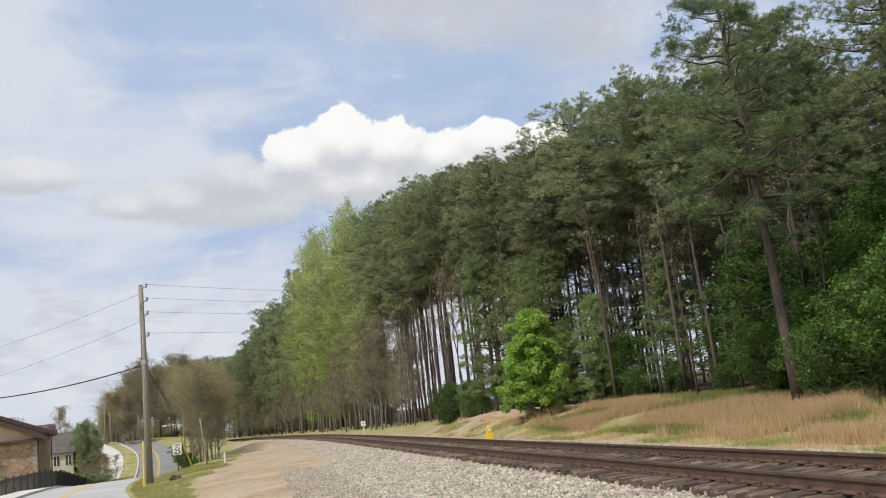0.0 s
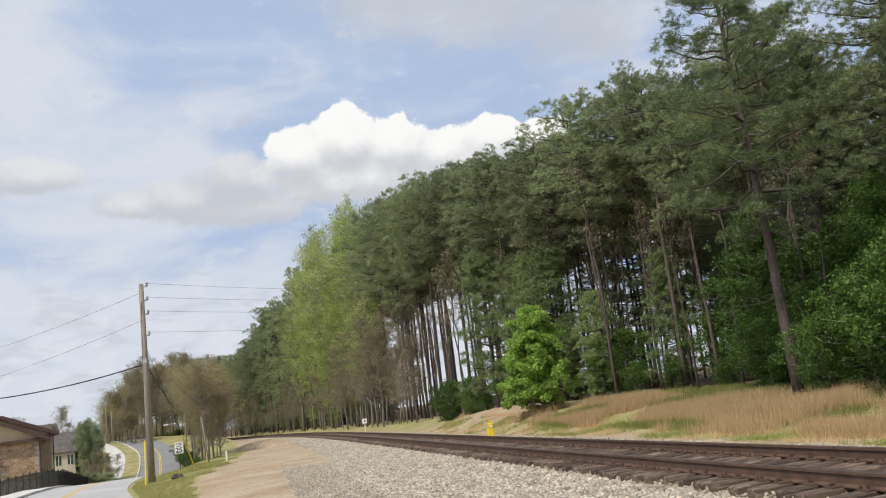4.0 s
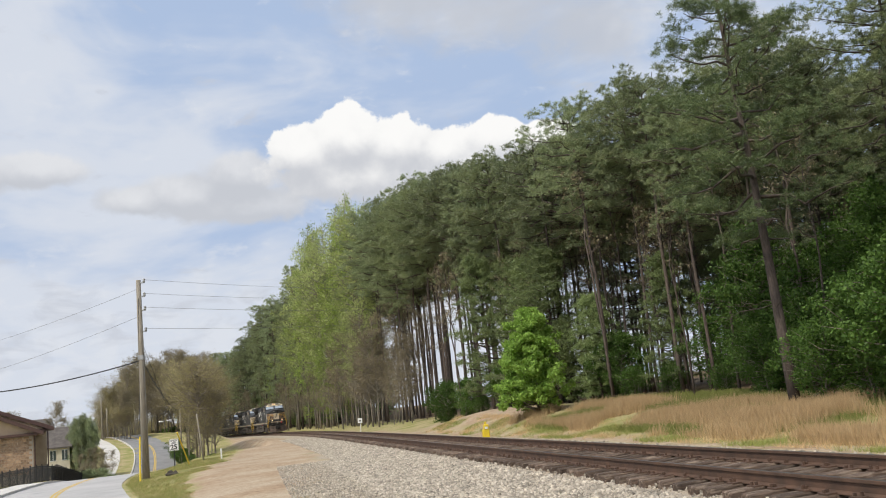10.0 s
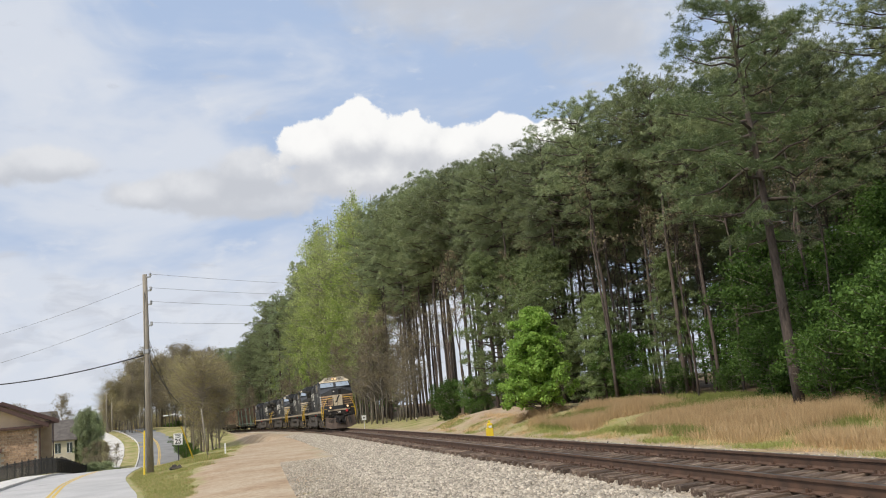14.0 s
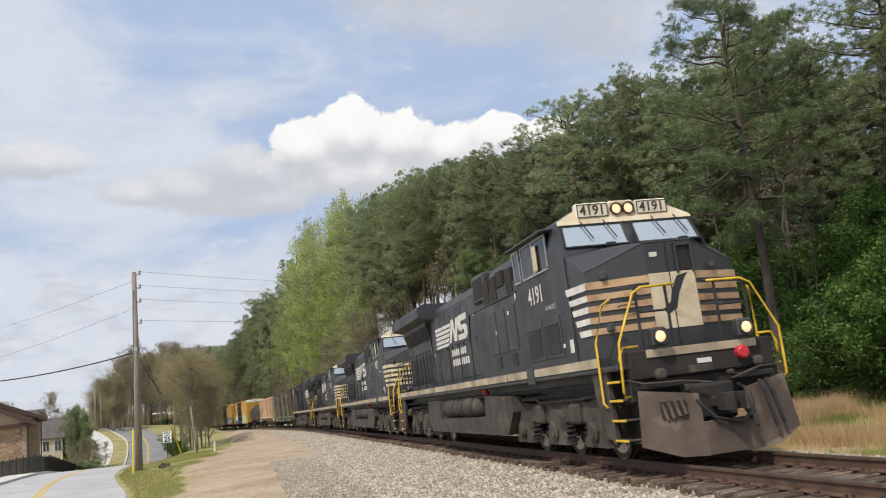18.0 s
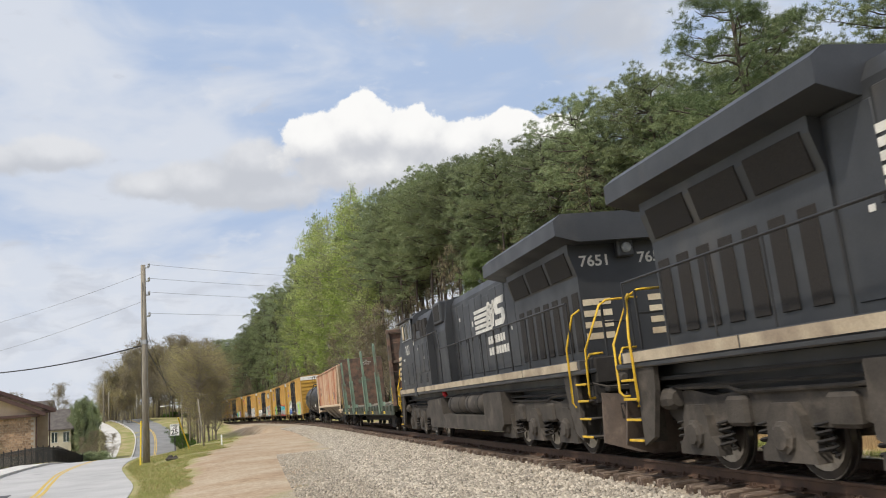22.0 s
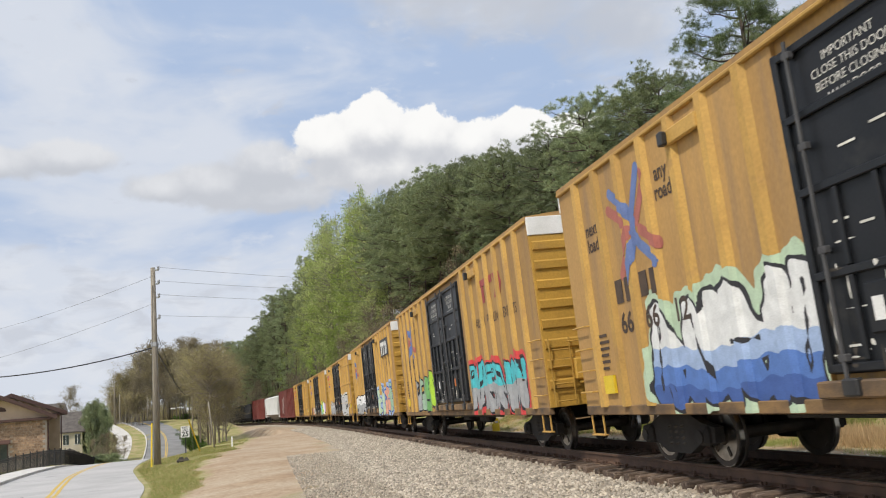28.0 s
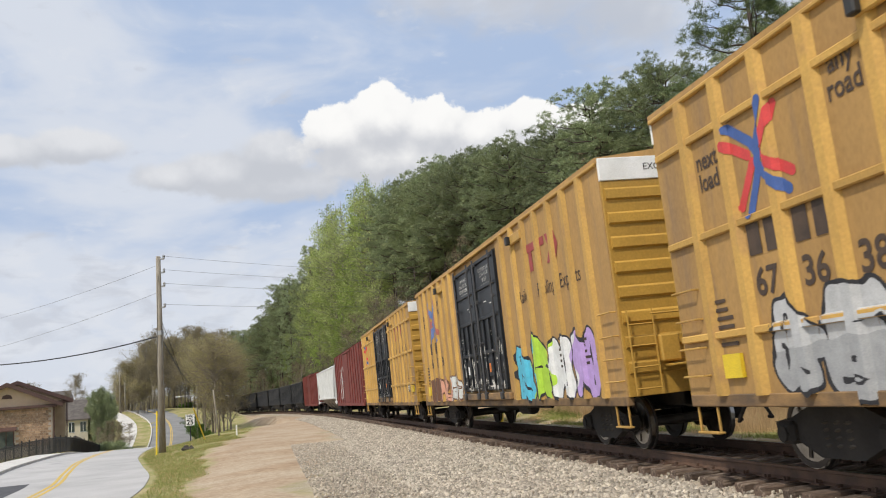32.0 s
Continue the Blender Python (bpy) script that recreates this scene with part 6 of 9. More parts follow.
    g = {"a": [(wild(3, -6.5, -2.6, 0.95, 2.55, 4, ["navy", "blue", "light_blue", "white", "white", "white"], halo="pale", fat=0.25), -6.9, -2.46, 0.86, 2.95),
               (wild(4, 3.0, 8.2, 0.95, 2.3, 6, ["grey", "lime", "teal"], outline="grey", halo="pale", fat=0.2, bottom=1), 2.6, 8.7, 0.86, 2.7)],
         "b": [(wild(5, -6.4, -2.6, 0.95, 2.35, 4, ["grey", "teal", "green", "lime"], outline="black", fat=0.19, bottom=1, skew=0.3), -6.8, -2.4, 0.86, 2.7),
               (wild(6, 2.8, 8.0, 0.92, 2.3, 6, ["grey", "grey", "cyan", "cyan"], outline="black", halo="red", fat=0.17), 2.5, 8.7, 0.86, 2.75)],
         "c": [(wild(7, -7.7, -2.6, 0.95, 2.1, 6, ["grey", "white"], outline="black", fat=0.17), -8.0, -2.4, 0.86, 2.5),
               (wild(8, 3.0, 8.3, 0.92, 2.4, 5, ["pale", "pale", "pink", "teal"], outline="navy", halo="light_blue", fat=0.2, bottom=1), 2.6, 8.8, 0.86, 2.8)],
         "d": [(wild(9, -7.3, -2.7, 0.95, 2.1, 5, ["grey", "silver"], outline="black", fat=0.2), -7.7, -2.4, 0.86, 2.5),
               (wild(10, 2.9, 7.4, 0.95, 2.35, 5, ["silver", "silver"], outline="black", halo="mist", fat=0.2, shade="grey", skew=0.05), 2.5, 7.9, 0.86, 2.7)],
         "e": [(wild(11, -7.6, -2.8, 0.95, 1.8, 6, ["brown", "pink", "mist"], outline="brown", fat=0.12, bottom=1), -7.9, -2.6, 0.9, 2.2),
               (wild(12, 3.2, 8.3, 0.95, 2.4, 4, ["sky", "lime", "white", "purple"], outline="black", fat=0.26, skew=0.0, bottom=1), 2.8, 8.8, 0.86, 2.8)],
         "f": []}[kind]
    for pick, x0, x1, z0, z1 in g:
        spray(e, x0, x1, z0, z1, pick, posts, ribz)
    tagged(e, {"a": "yellow boxcar with black doors and blue-white graffiti", "b": "yellow boxcar with black doors, green and turquoise graffiti", "c": "yellow boxcar with white and pale pink graffiti",
               "d": "ribbed yellow boxcar with black doors and silver graffiti", "e": "yellow boxcar with purple, white and lime graffiti", "f": "ribbed yellow boxcar with clean flanks"}[kind], "boxcar", group="boxcars")


def bulkhead_flat():
    e = new("bulkhead_flat_car")
    d = Sheet().cbox(-11.0, 11.0, -1.45, 1.45, 1.12, 1.24, 0.02)
    d.cbox(-11.0, 11.0, -0.4, 0.4, 0.75, 1.12, 0.03)
    part("deck", d, M_FLATDECK, e, "weathered deck")
    for sd in (-1, 1):
        part("side_sill", Sheet().cbox(-11.0, 11.0, *sorted((sd * 1.42, sd * 1.5)), 0.8, 1.22, 0.02), M_FLATDECK, e, "deep side sill")
        for k in range(21):
            x = -10.5 + k * 1.05
            part("stake_pocket", Sheet().cbox(x - 0.09, x + 0.09, *sorted((sd * 1.49, sd * 1.57)), 1.0, 1.24, 0.015), M_FLATDECK, e)
        for x in (-9.9, -7.5, -3.4, 0.6, 4.0, 8.1):
            part("safety_mark", Sheet().box(x, x + 0.5, *sorted((sd * 1.5, sd * 1.504)), 0.86, 1.0), M_YELLOW, e, "yellow reflective mark")
        for x in (-8.1, -3.75, 2.55, 7.65):
            st = Sheet()
            tilt = pose(x, sd * 1.5, 0, sd * -2.0, 0, 0)
            st.prism([(-0.1, 1.0), (0.1, 1.0), (0.075, 4.1), (0.03, 4.22), (-0.075, 4.16)], -0.055, 0.055, m=tilt)
            s2 = part("stake", st, M_FLATGREEN, e, "tall faded green steel stake")
            sleeve = [(-0.14, 0.9), (0.14, 0.9), (0.125, 2.85), (-0.125, 2.85)]
            for y0 in (-0.1, 0.06):
                part("stake_flange", Sheet().prism(sleeve, y0, y0 + 0.04, m=tilt), M_FLATGREEN, s2)
            part("stake_foot", Sheet().prism([(-0.2, 1.24), (0.2, 1.24), (0.1, 1.42), (-0.1, 1.42)], -0.05, 0.05, m=pose(x, sd * 1.38, 0)), M_FLATGREEN, s2)
    for sg in (-1, 1):
        x = sg * 10.85
        bk = part("bulkhead", Sheet().cbox(*sorted((x, x - sg * 0.1)), -1.46, 1.46, 1.2, 4.55, 0.02), M_RUST, e, "rusty steel bulkhead plate")
        fr = Sheet()
        for yy in (-1.4, -0.75, 0.0, 0.75, 1.4):
            fr.prism([(x, 1.2), (x + sg * 0.42, 1.2), (x + sg * 0.1, 4.5), (x, 4.5)], yy - 0.06, yy + 0.06)
        for z in (1.9, 3.1, 4.45):
            fr.cbox(*sorted((x, x + sg * 0.14)), -1.4, 1.4, z - 0.06, z + 0.06, 0.01)
        part("buttress", fr, M_RUST, bk, "rusty buttress")
        lad = Sheet()
        for z in [1.4 + 0.42 * k for k in range(8)]:
            lad.tube([(x + sg * 0.45, -1.35, z), (x + sg * 0.45, -0.8, z)], 0.015, 5)
        part("rung", lad, M_RUST, bk, "ladder rungs")
        for sd in (-1, 1):
            part("reflector", Sheet().box(*sorted((x + sg * 0.12, x + sg * 0.2)), *sorted((sd * 1.47, sd * 1.476)), 1.3, 2.0), M_YELLOW, e, "yellow reflective strip")
        coupler(e, sg * 11.5, 0 if sg > 0 else 180)
    for k, wd in enumerate(("NO", "COMBUSTIBLE", "MATERIAL")):
        lettering("wording", wd, 0.1, M_LETTER, e, pose(-10.738, 0.35, 4.36 - 0.13 * k, 90, 0, 90), "white stencilled words")
    lettering("wording", "HPTX", 0.34, M_LETTER, e, on_side(-7.15, 1.01, -1, 1.505), "white reporting mark", thick=0.012)
    wood = Sheet()
    rng = np.random.default_rng(8)
    for k in range(90):
        x, yy = rng.uniform(-10, 10), rng.uniform(-1.3, 1.3)
        wood.box(-0.5, rng.uniform(0.0, 0.9), -0.05, 0.05, 0, 0.05, pose(x, yy, 1.245 + rng.uniform(0, 0.05), rng.uniform(-5, 5), rng.uniform(-3, 3), rng.uniform(-60, 60)))
    parts("scrap_timber", wood, M_POLE, e)
    part("centre_sill", Sheet().prism([(-7.0, 0.8), (7.0, 0.8), (5.6, 0.42), (-5.6, 0.42)], -0.55, 0.55), M_GRIME_DARK, e, "deep dark centre sill")
    for x in (-8.35, 8.35):
        freight_truck(e, x)
    tagged(e, "green and rusty bulkhead flat car, empty, with tall stakes", "flat car")
    return e, 24.2, 16.7


def covered_hopper(name, length, body, chute, end, label, hw=1.5, zt=4.25, streaks=True, marks=True):
    e = new(name)
    h = length / 2 - 1.15
    s = Sheet()
    # flanks with sloped end sheets
    prof = [(-h, zt), (h, zt), (h - 1.5, 1.55), (-h + 1.5, 1.55)]
    s.prism(prof, -hw, hw)
    b = part("body", s, body, e, "ribbed hopper body")
    r = Sheet().prism([(-hw, zt), (-hw * 0.72, zt + 0.22), (hw * 0.72, zt + 0.22), (hw, zt)], -h, h, "x")
    part("roof", r, body, e)
    k = 0
    x = -h + 0.25
    while x < h - 0.1:
        lo = 1.55 + max(0.0, (abs(x) - (h - 1.5))) / 1.5 * (zt - 1.55)
        for sd in (-1, 1):
            part("side_rib", Sheet().cbox(x - 0.05, x + 0.05, *sorted((sd * (hw - 0.02), sd * (hw + 0.025))), lo, zt - 0.02, 0.012), body, e)
        x += 0.93
    for sd in (-1, 1):
        part("side_sill", Sheet().cbox(-h + 0.1, h - 0.1, *sorted((sd * (hw - 0.1), sd * (hw + 0.05))), 1.42, 1.58, 0.02), end, e)
        part("top_chord", Sheet().cbox(-h, h, *sorted((sd * (hw - 0.05), sd * (hw + 0.06))), zt - 0.08, zt + 0.02, 0.02), body, e)
    n = 4 if length > 18 else 3
    for i in range(n):
        cx = (i - (n - 1) / 2) * ((2 * h - 3.2) / n)
        w = (2 * h - 3.2) / n / 2
        c = Sheet().add([(cx - w, -hw + 0.08, 1.5), (cx + w, -hw + 0.08, 1.5), (cx + w, hw - 0.08, 1.5), (cx - w, hw - 0.08, 1.5), (cx - 0.5, -0.45, 0.45), (cx + 0.5, -0.45, 0.45), (cx + 0.5, 0.45, 0.45), (cx - 0.5, 0.45, 0.45)],
                        [(0, 1, 5, 4), (1, 2, 6, 5), (2, 3, 7, 6), (3, 0, 4, 7), (4, 5, 6, 7), (3, 2, 1, 0)])
        ch = part("chute", c, chute, e, "sloped discharge chute")
        g = Sheet().cbox(cx - 0.6, cx + 0.6, -0.75, 0.75, 0.38, 0.46, 0.01)
        g.tube([(cx, -1.2, 0.42), (cx, 1.2, 0.42)], 0.03, 6)
        part("outlet_gate", g, M_GRIME_DARK, ch)
    for sg in (-1, 1):
        for sd in (-1, 1):
            ld = Sheet()
            for x in (sg * (h + 0.55), sg * (h + 0.05)):
                ld.tube([(x, sd * (hw - 0.03), 0.95), (x, sd * (hw - 0.03), zt + 0.05)], 0.03, 5)
            for q in range(9):
                z = 1.05 + q * 0.38
                ld.tube([(sg * (h + 0.05), sd * (hw - 0.03), z), (sg * (h + 0.55), sd * (hw - 0.03), z)], 0.015, 5)
            part("ladder", ld, end, e, "end ladder")
        pl = Sheet().cbox(*sorted((sg * (h - 1.3), sg * (h + 0.85))), -hw + 0.05, hw - 0.05, 1.05, 1.2, 0.02)
        pl.prism([(sg * (h - 1.4), 1.55), (sg * (h - 0.2), 1.2), (sg * (h - 1.4), 1.2)], -0.5, 0.5)
        part("end_platform", pl, end, e)
        sh = Sheet().prism([(sg * (h - 1.48), 1.57), (sg * (h - 1.44), 1.57), (sg * (h + 0.04), zt), (sg * h, zt)], -hw + 0.02, hw - 0.02)
        part("slope_sheet", sh, end, e, "sloped end sheet")
        coupler(e, sg * (length / 2 - 0.6), 0 if sg > 0 else 180)
    rw = Sheet()
    for sd in (-1, 1):
        rw.tube([(-h - 0.4, sd * 0.75, zt + 0.36), (h + 0.4, sd * 0.75, zt + 0.36)], 0.02, 5)
        for q in range(15):
            xx = -h + q * 2 * h / 14
            rw.tube([(xx, sd * 0.75, zt + 0.2), (xx, sd * 0.75, zt + 0.36)], 0.02, 4)
    rw.cbox(-h - 0.4, h + 0.4, -0.75, 0.75, zt + 0.32, zt + 0.35, 0.005)
    part("roof_walk", rw, M_GRIME_DARK, e, "running board on the roof")
    if marks:
        mk = Sheet()
        for x in (-h + 2.4, -h + 2.75, -h + 3.2, -h + 3.5):
            for z in (2.85, 2.4):
                mk.box(x, x + 0.2, -hw - 0.004, -hw, z, z + 0.28)
        parts("painted_bar", mk, M_DARKTEXT, e)
        pn = Sheet().box(h - 3.4, h - 2.7, -hw - 0.006, -hw, 1.95, 2.5)
        part("stencil_panel", pn, M_BLACK, e, "black stencil panel")
        yl = Sheet()
        for x in (-h + 4.4, -2.0, 1.4, h - 4.4):
            yl.box(x, x + 0.12, -hw - 0.006, -hw, 1.75, 2.4)
        parts("reflector", yl, M_YELLOW, e)
    part("centre_sill", Sheet().cbox(-length / 2 + 0.7, length / 2 - 0.7, -0.3, 0.3, 0.75, 1.08, 0.02), M_GRIME_DARK, e)
    for x in (-h + 1.0, h - 1.0):
        freight_truck(e, x)
    tagged(e, label, "hopper car")
    return e, length, 2 * h - 2.0


def tank_car():
    e = new("tank_car")
    R, zc = 1.42, 2.32
    t = lathe(Sheet(), [(0, 0.25), (0.008, 0.7), (0.022, 1.05), (0.045, 1.3), (0.07, R), (0.93, R), (0.955, 1.3), (0.978, 1.05), (0.992, 0.7), (1, 0.25)], (-6.9, 0, zc), (6.9, 0, zc), 36)
    part("tank", t, M_TANK, e, "black cylindrical tank with worn bands", smooth=True)
    for x in (-3.9, 0.2, 3.9):
        part("band", lathe(Sheet(), [(0, R), (0, R + 0.015), (1, R + 0.015), (1, R)], (x - 0.05, 0, zc), (x + 0.05, 0, zc), 36), M_TANK, e)
    part("pale_band", lathe(Sheet(), [(0, R), (0, R + 0.006), (1, R + 0.006), (1, R)], (-1.6, 0, zc), (-0.2, 0, zc), 36), M_GRIME, e, "grey weathered patch round the tank")
    part("dome", lathe(Sheet(), [(0, 0.42), (0.9, 0.42), (1, 0.36)], (0, 0, zc + R - 0.1), (0, 0, zc + R + 0.32), 16), M_TANK, e)
    p = Sheet().cbox(-1.1, 1.1, -0.95, 0.95, zc + R + 0.05, zc + R + 0.09, 0.01)
    for x in (-1.1, 1.1):
        for y in (-0.95, 0.95):
            p.tube([(x, y, zc + R), (x, y, zc + R + 0.85)], 0.02, 5)
    for y in (-0.95, 0.95):
        p.tube([(-1.1, y, zc + R + 0.85), (1.1, y, zc + R + 0.85)], 0.02, 5)
    part("platform", p, M_BLACK, e, "top platform with rails")
    for sd in (-1, 1):
        l = Sheet()
        for x in (-0.25, 0.25):
            l.tube([(x, sd * 1.5, 0.8), (x, sd * 1.5, zc), (x, sd * 0.98, zc + R + 0.05)], 0.018, 5)
        for z in [0.95 + 0.33 * k for k in range(6)]:
            l.tube([(-0.25, sd * 1.5, z), (0.25, sd * 1.5, z)], 0.014, 5)
        part("ladder", l, M_BLACK, e)
        lb = Sheet()
        for k in range(9):
            x = -5.2 + k * 0.32
            lb.box(x, x + 0.2, *sorted((sd * (R - 0.02), sd * (R + 0.004))), 2.45, 2.75)
        for k in range(6):
            x = 2.8 + k * 0.3
            lb.box(x, x + 0.2, *sorted((sd * (R - 0.02), sd * (R + 0.004))), 2.3, 2.5)
        parts("painted_bar", lb, M_GRIME, e)
    s = Sheet()
    for x in (-5.6, 5.6):
        s.cbox(x - 0.5, x + 0.5, -1.15, 1.15, 0.95, 1.35, 0.05)
        s.cbox(*sorted((x, x + (1.7 if x > 0 else -1.7))), -1.4, 1.4, 0.95, 1.05, 0.02)
    s.cbox(-7.3, 7.3, -0.3, 0.3, 0.75, 1.0, 0.02)
    part("saddle", s, M_GRIME_DARK, e)
    part("placard", Sheet().box(5.0, 5.25, -1.47, -1.44, 1.55, 1.8), M_WHITE, e, "white diamond placard holder")
    for sg in (-1, 1):
        coupler(e, sg * 7.3, 0 if sg > 0 else 180)
        rl = Sheet()
        rl.tube([(sg * 6.6, -1.4, 1.05), (sg * 6.6, -1.4, 2.0), (sg * 7.2, -1.4, 2.0), (sg * 7.2, 1.4, 2.0), (sg * 6.6, 1.4, 2.0), (sg * 6.6, 1.4, 1.05)], 0.02, 5)
        part("end_rail", rl, M_BLACK, e)
    for x in (-5.5, 5.5):
        freight_truck(e, x)
    tagged(e, "black tank car with a worn grey band", "tank car")
    return e, 15.75, 11.0


def plain_boxcar(material, length, label, zt=4.9, mark=None):
    e = new("boxcar")
    h = length / 2 - 1.0
    part("body", Sheet().cbox(-h, h, -1.5, 1.5, 1.0, zt, 0.02), material, e, "body with ribbed flanks")
    part("roof", Sheet().prism([(-1.53, zt), (1.53, zt), (0, zt + 0.12)], -h, h, "x"), material, e)
    for sd in (-1, 1):
        for k in range(13):
            x = -h + 0.4 + k * (2 * h - 0.8) / 12
            if abs(x) > 1.6:
                part("side_post", Sheet().cbox(x - 0.07, x + 0.07, *sorted((sd * 1.5, sd * 1.57)), 1.0, zt - 0.05, 0.02), material, e)
        d = part("door", Sheet().cbox(-1.5, 1.5, *sorted((sd * 1.5, sd * 1.56)), 1.1, zt - 0.25, 0.02), material, e, "sliding door")
        part("door_track", Sheet().cbox(-1.6, 4.2, *sorted((sd * 1.5, sd * 1.6)), zt - 0.22, zt - 0.12, 0.01), material, e)
        part("sill", Sheet().cbox(-h, h, *sorted((sd * 1.4, sd * 1.52)), 0.8, 1.05, 0.02), material, e)
    if mark:
        global HW
        keep, HW = HW, 1.5
        spray(e, -6.5, -2.5, 1.2, 4.2, wild(21, -6.0, -3.0, 1.3, 3.9, 2, ["white"], outline="white", fat=0.16), [99.0])
        HW = keep
    part("underframe", Sheet().cbox(-h - 0.6, h + 0.6, -0.35, 0.35, 0.7, 1.02, 0.02), M_GRIME_DARK, e)
    for sg in (-1, 1):
        coupler(e, sg * (length / 2 - 0.55), 0 if sg > 0 else 180)
        freight_truck(e, sg * (h - 2.1))
    tagged(e, label, "boxcar")
    return e, length, 2 * h - 4.2


def open_hopper(length=16.4):
    e = new("coal_hopper_car")
    h = length / 2 - 1.0
    w = Sheet()
    for sd in (-1, 1):
        w.cbox(-h, h, *sorted((sd * 1.44, sd * 1.5)), 1.2, 4.0, 0.02)
    for sg in (-1, 1):
        w.prism([(sg * h, 4.0), (sg * (h - 0.06), 4.0), (sg * (h - 1.9), 1.2), (sg * (h - 1.84), 1.2)], -1.44, 1.44)
    part("body", w, M_COALCAR, e, "dark open-topped body")
    part("top_chord", Sheet().cbox(-h - 0.02, h + 0.02, 1.42, 1.56, 3.92, 4.06, 0.02).cbox(-h - 0.02, h + 0.02, -1.56, -1.42, 3.92, 4.06, 0.02), M_COALCAR, e)
    part("floor", Sheet().cbox(-h + 1.8, h - 1.8, -1.44, 1.44, 1.15, 1.3, 0.02), M_COALCAR, e)
    for sd in (-1, 1):
        for k in range(10):
            x = -h + 0.5 + k * (2 * h - 1) / 9
            part("side_post", Sheet().cbox(x - 0.06, x + 0.06, *sorted((sd * 1.5, sd * 1.6)), 1.2, 3.95, 0.02), M_COALCAR, e)
    for i in range(4):
        cx = (i - 1.5) * 2.4
        part("chute", Sheet().add([(cx - 1.2, -1.4, 1.2), (cx + 1.2, -1.4, 1.2), (cx + 1.2, 1.4, 1.2), (cx - 1.2, 1.4, 1.2), (cx - 0.3, -0.9, 0.4), (cx + 0.3, -0.9, 0.4), (cx + 0.3, 0.9, 0.4), (cx - 0.3, 0.9, 0.4)],
                                  [(0, 1, 5, 4), (1, 2, 6, 5), (2, 3, 7, 6), (3, 0, 4, 7), (4, 5, 6, 7), (3, 2, 1, 0)]), M_COALCAR, e)
    part("underframe", Sheet().cbox(-h - 0.6, h + 0.6, -0.35, 0.35, 0.7, 1.15, 0.02), M_GRIME_DARK, e)
    for sg in (-1, 1):
        coupler(e, sg * (length / 2 - 0.55), 0 if sg > 0 else 180)
        freight_truck(e, sg * (h - 1.3))
    tagged(e, "dark open hopper car at the end of the train", "hopper car", group="coal hopper cars")
    return e, length, 2 * h - 2.6


def assemble():
    """The train from its front: each car, its length and its trucks' distance."""
    TRAIN.append((*locomotive("4191", "AC44C6M", True, True, True), False))
    TRAIN.append((*locomotive("9873", "D9-40CW", True, False, False), False))
    TRAIN.append((*locomotive("4120", "DC to AC AC44C6M", True, False, True), False))
    TRAIN.append((*locomotive("7651", "ES40DC", False, False, False), True))
    TRAIN.append((*bulkhead_flat(), False))
    TRAIN.append((*covered_hopper("hopper_car", 19.5, M_HOPPER, M_CHUTE, M_HOPPEREND, "covered hopper car, cream paint streaked with rust"), False))
    TRAIN.append((*tank_car(), False))
    for kind, num, rb in (("a", "666612", False), ("b", "662847", False), ("c", "665336", False), ("d", "673638", True), ("e", "661290", False), ("f", "673415", True)):
        TRAIN.append((*boxcar(kind, num, rb), False))
    TRAIN.append((*plain_boxcar(M_REDCAR, 21.6, "oxide red boxcar with a white graffito", 4.9, True), False))
    TRAIN.append((*covered_hopper("hopper_car", 20.5, M_WHITECAR, M_CHUTE, M_WHITECAR, "white covered hopper car far back in the train", marks=False), False))
    TRAIN.append((*plain_boxcar(M_REDCAR, 18.4, "dark red boxcar far back in the train", 4.5), False))
    first = open_hopper()
    TRAIN.append((*first, False))
    for k in range(8):
        TRAIN.append((copy_thing(first[0], pose(0, 0, 0)), first[1], first[2], False))


assemble()

SPEEDS = ([17.0, 22.0, 27.0, 32.0], [16.573, 16.288, 17.135, 16.216])
FRONT_17, EARLY = 29.043, 0.0902


def nose(t):
    """How far along the track the leading plow is."""
    d = t - 17.0
    if d <= 0:
        return FRONT_17 - SPEEDS[1][0] * d - 0.5 * EARLY * d * d
    tt = np.linspace(17.0, t, 61)
    vv = np.interp(tt, *SPEEDS)
    return FRONT_17 - float(((vv[1:] + vv[:-1]) / 2).sum() * (tt[1] - tt[0]))


def car_pose(s, base, back):
    a, b = on_track(s - base / 2), on_track(s + base / 2)
    fwd = (a - b).normalized()
    th = np.interp(s, LINE_S, LINE_TH)
    left = Vector((math.cos(th), math.sin(th), math.tan(CANT)))
    up = fwd.cross(left).normalized()
    left = up.cross(fwd)
    m = Matrix((fwd, left, up)).transposed().to_4x4()
    m.translation = (a + b) / 2
    return m @ pose(0, 0, 0, 0, 0, 180) if back else m

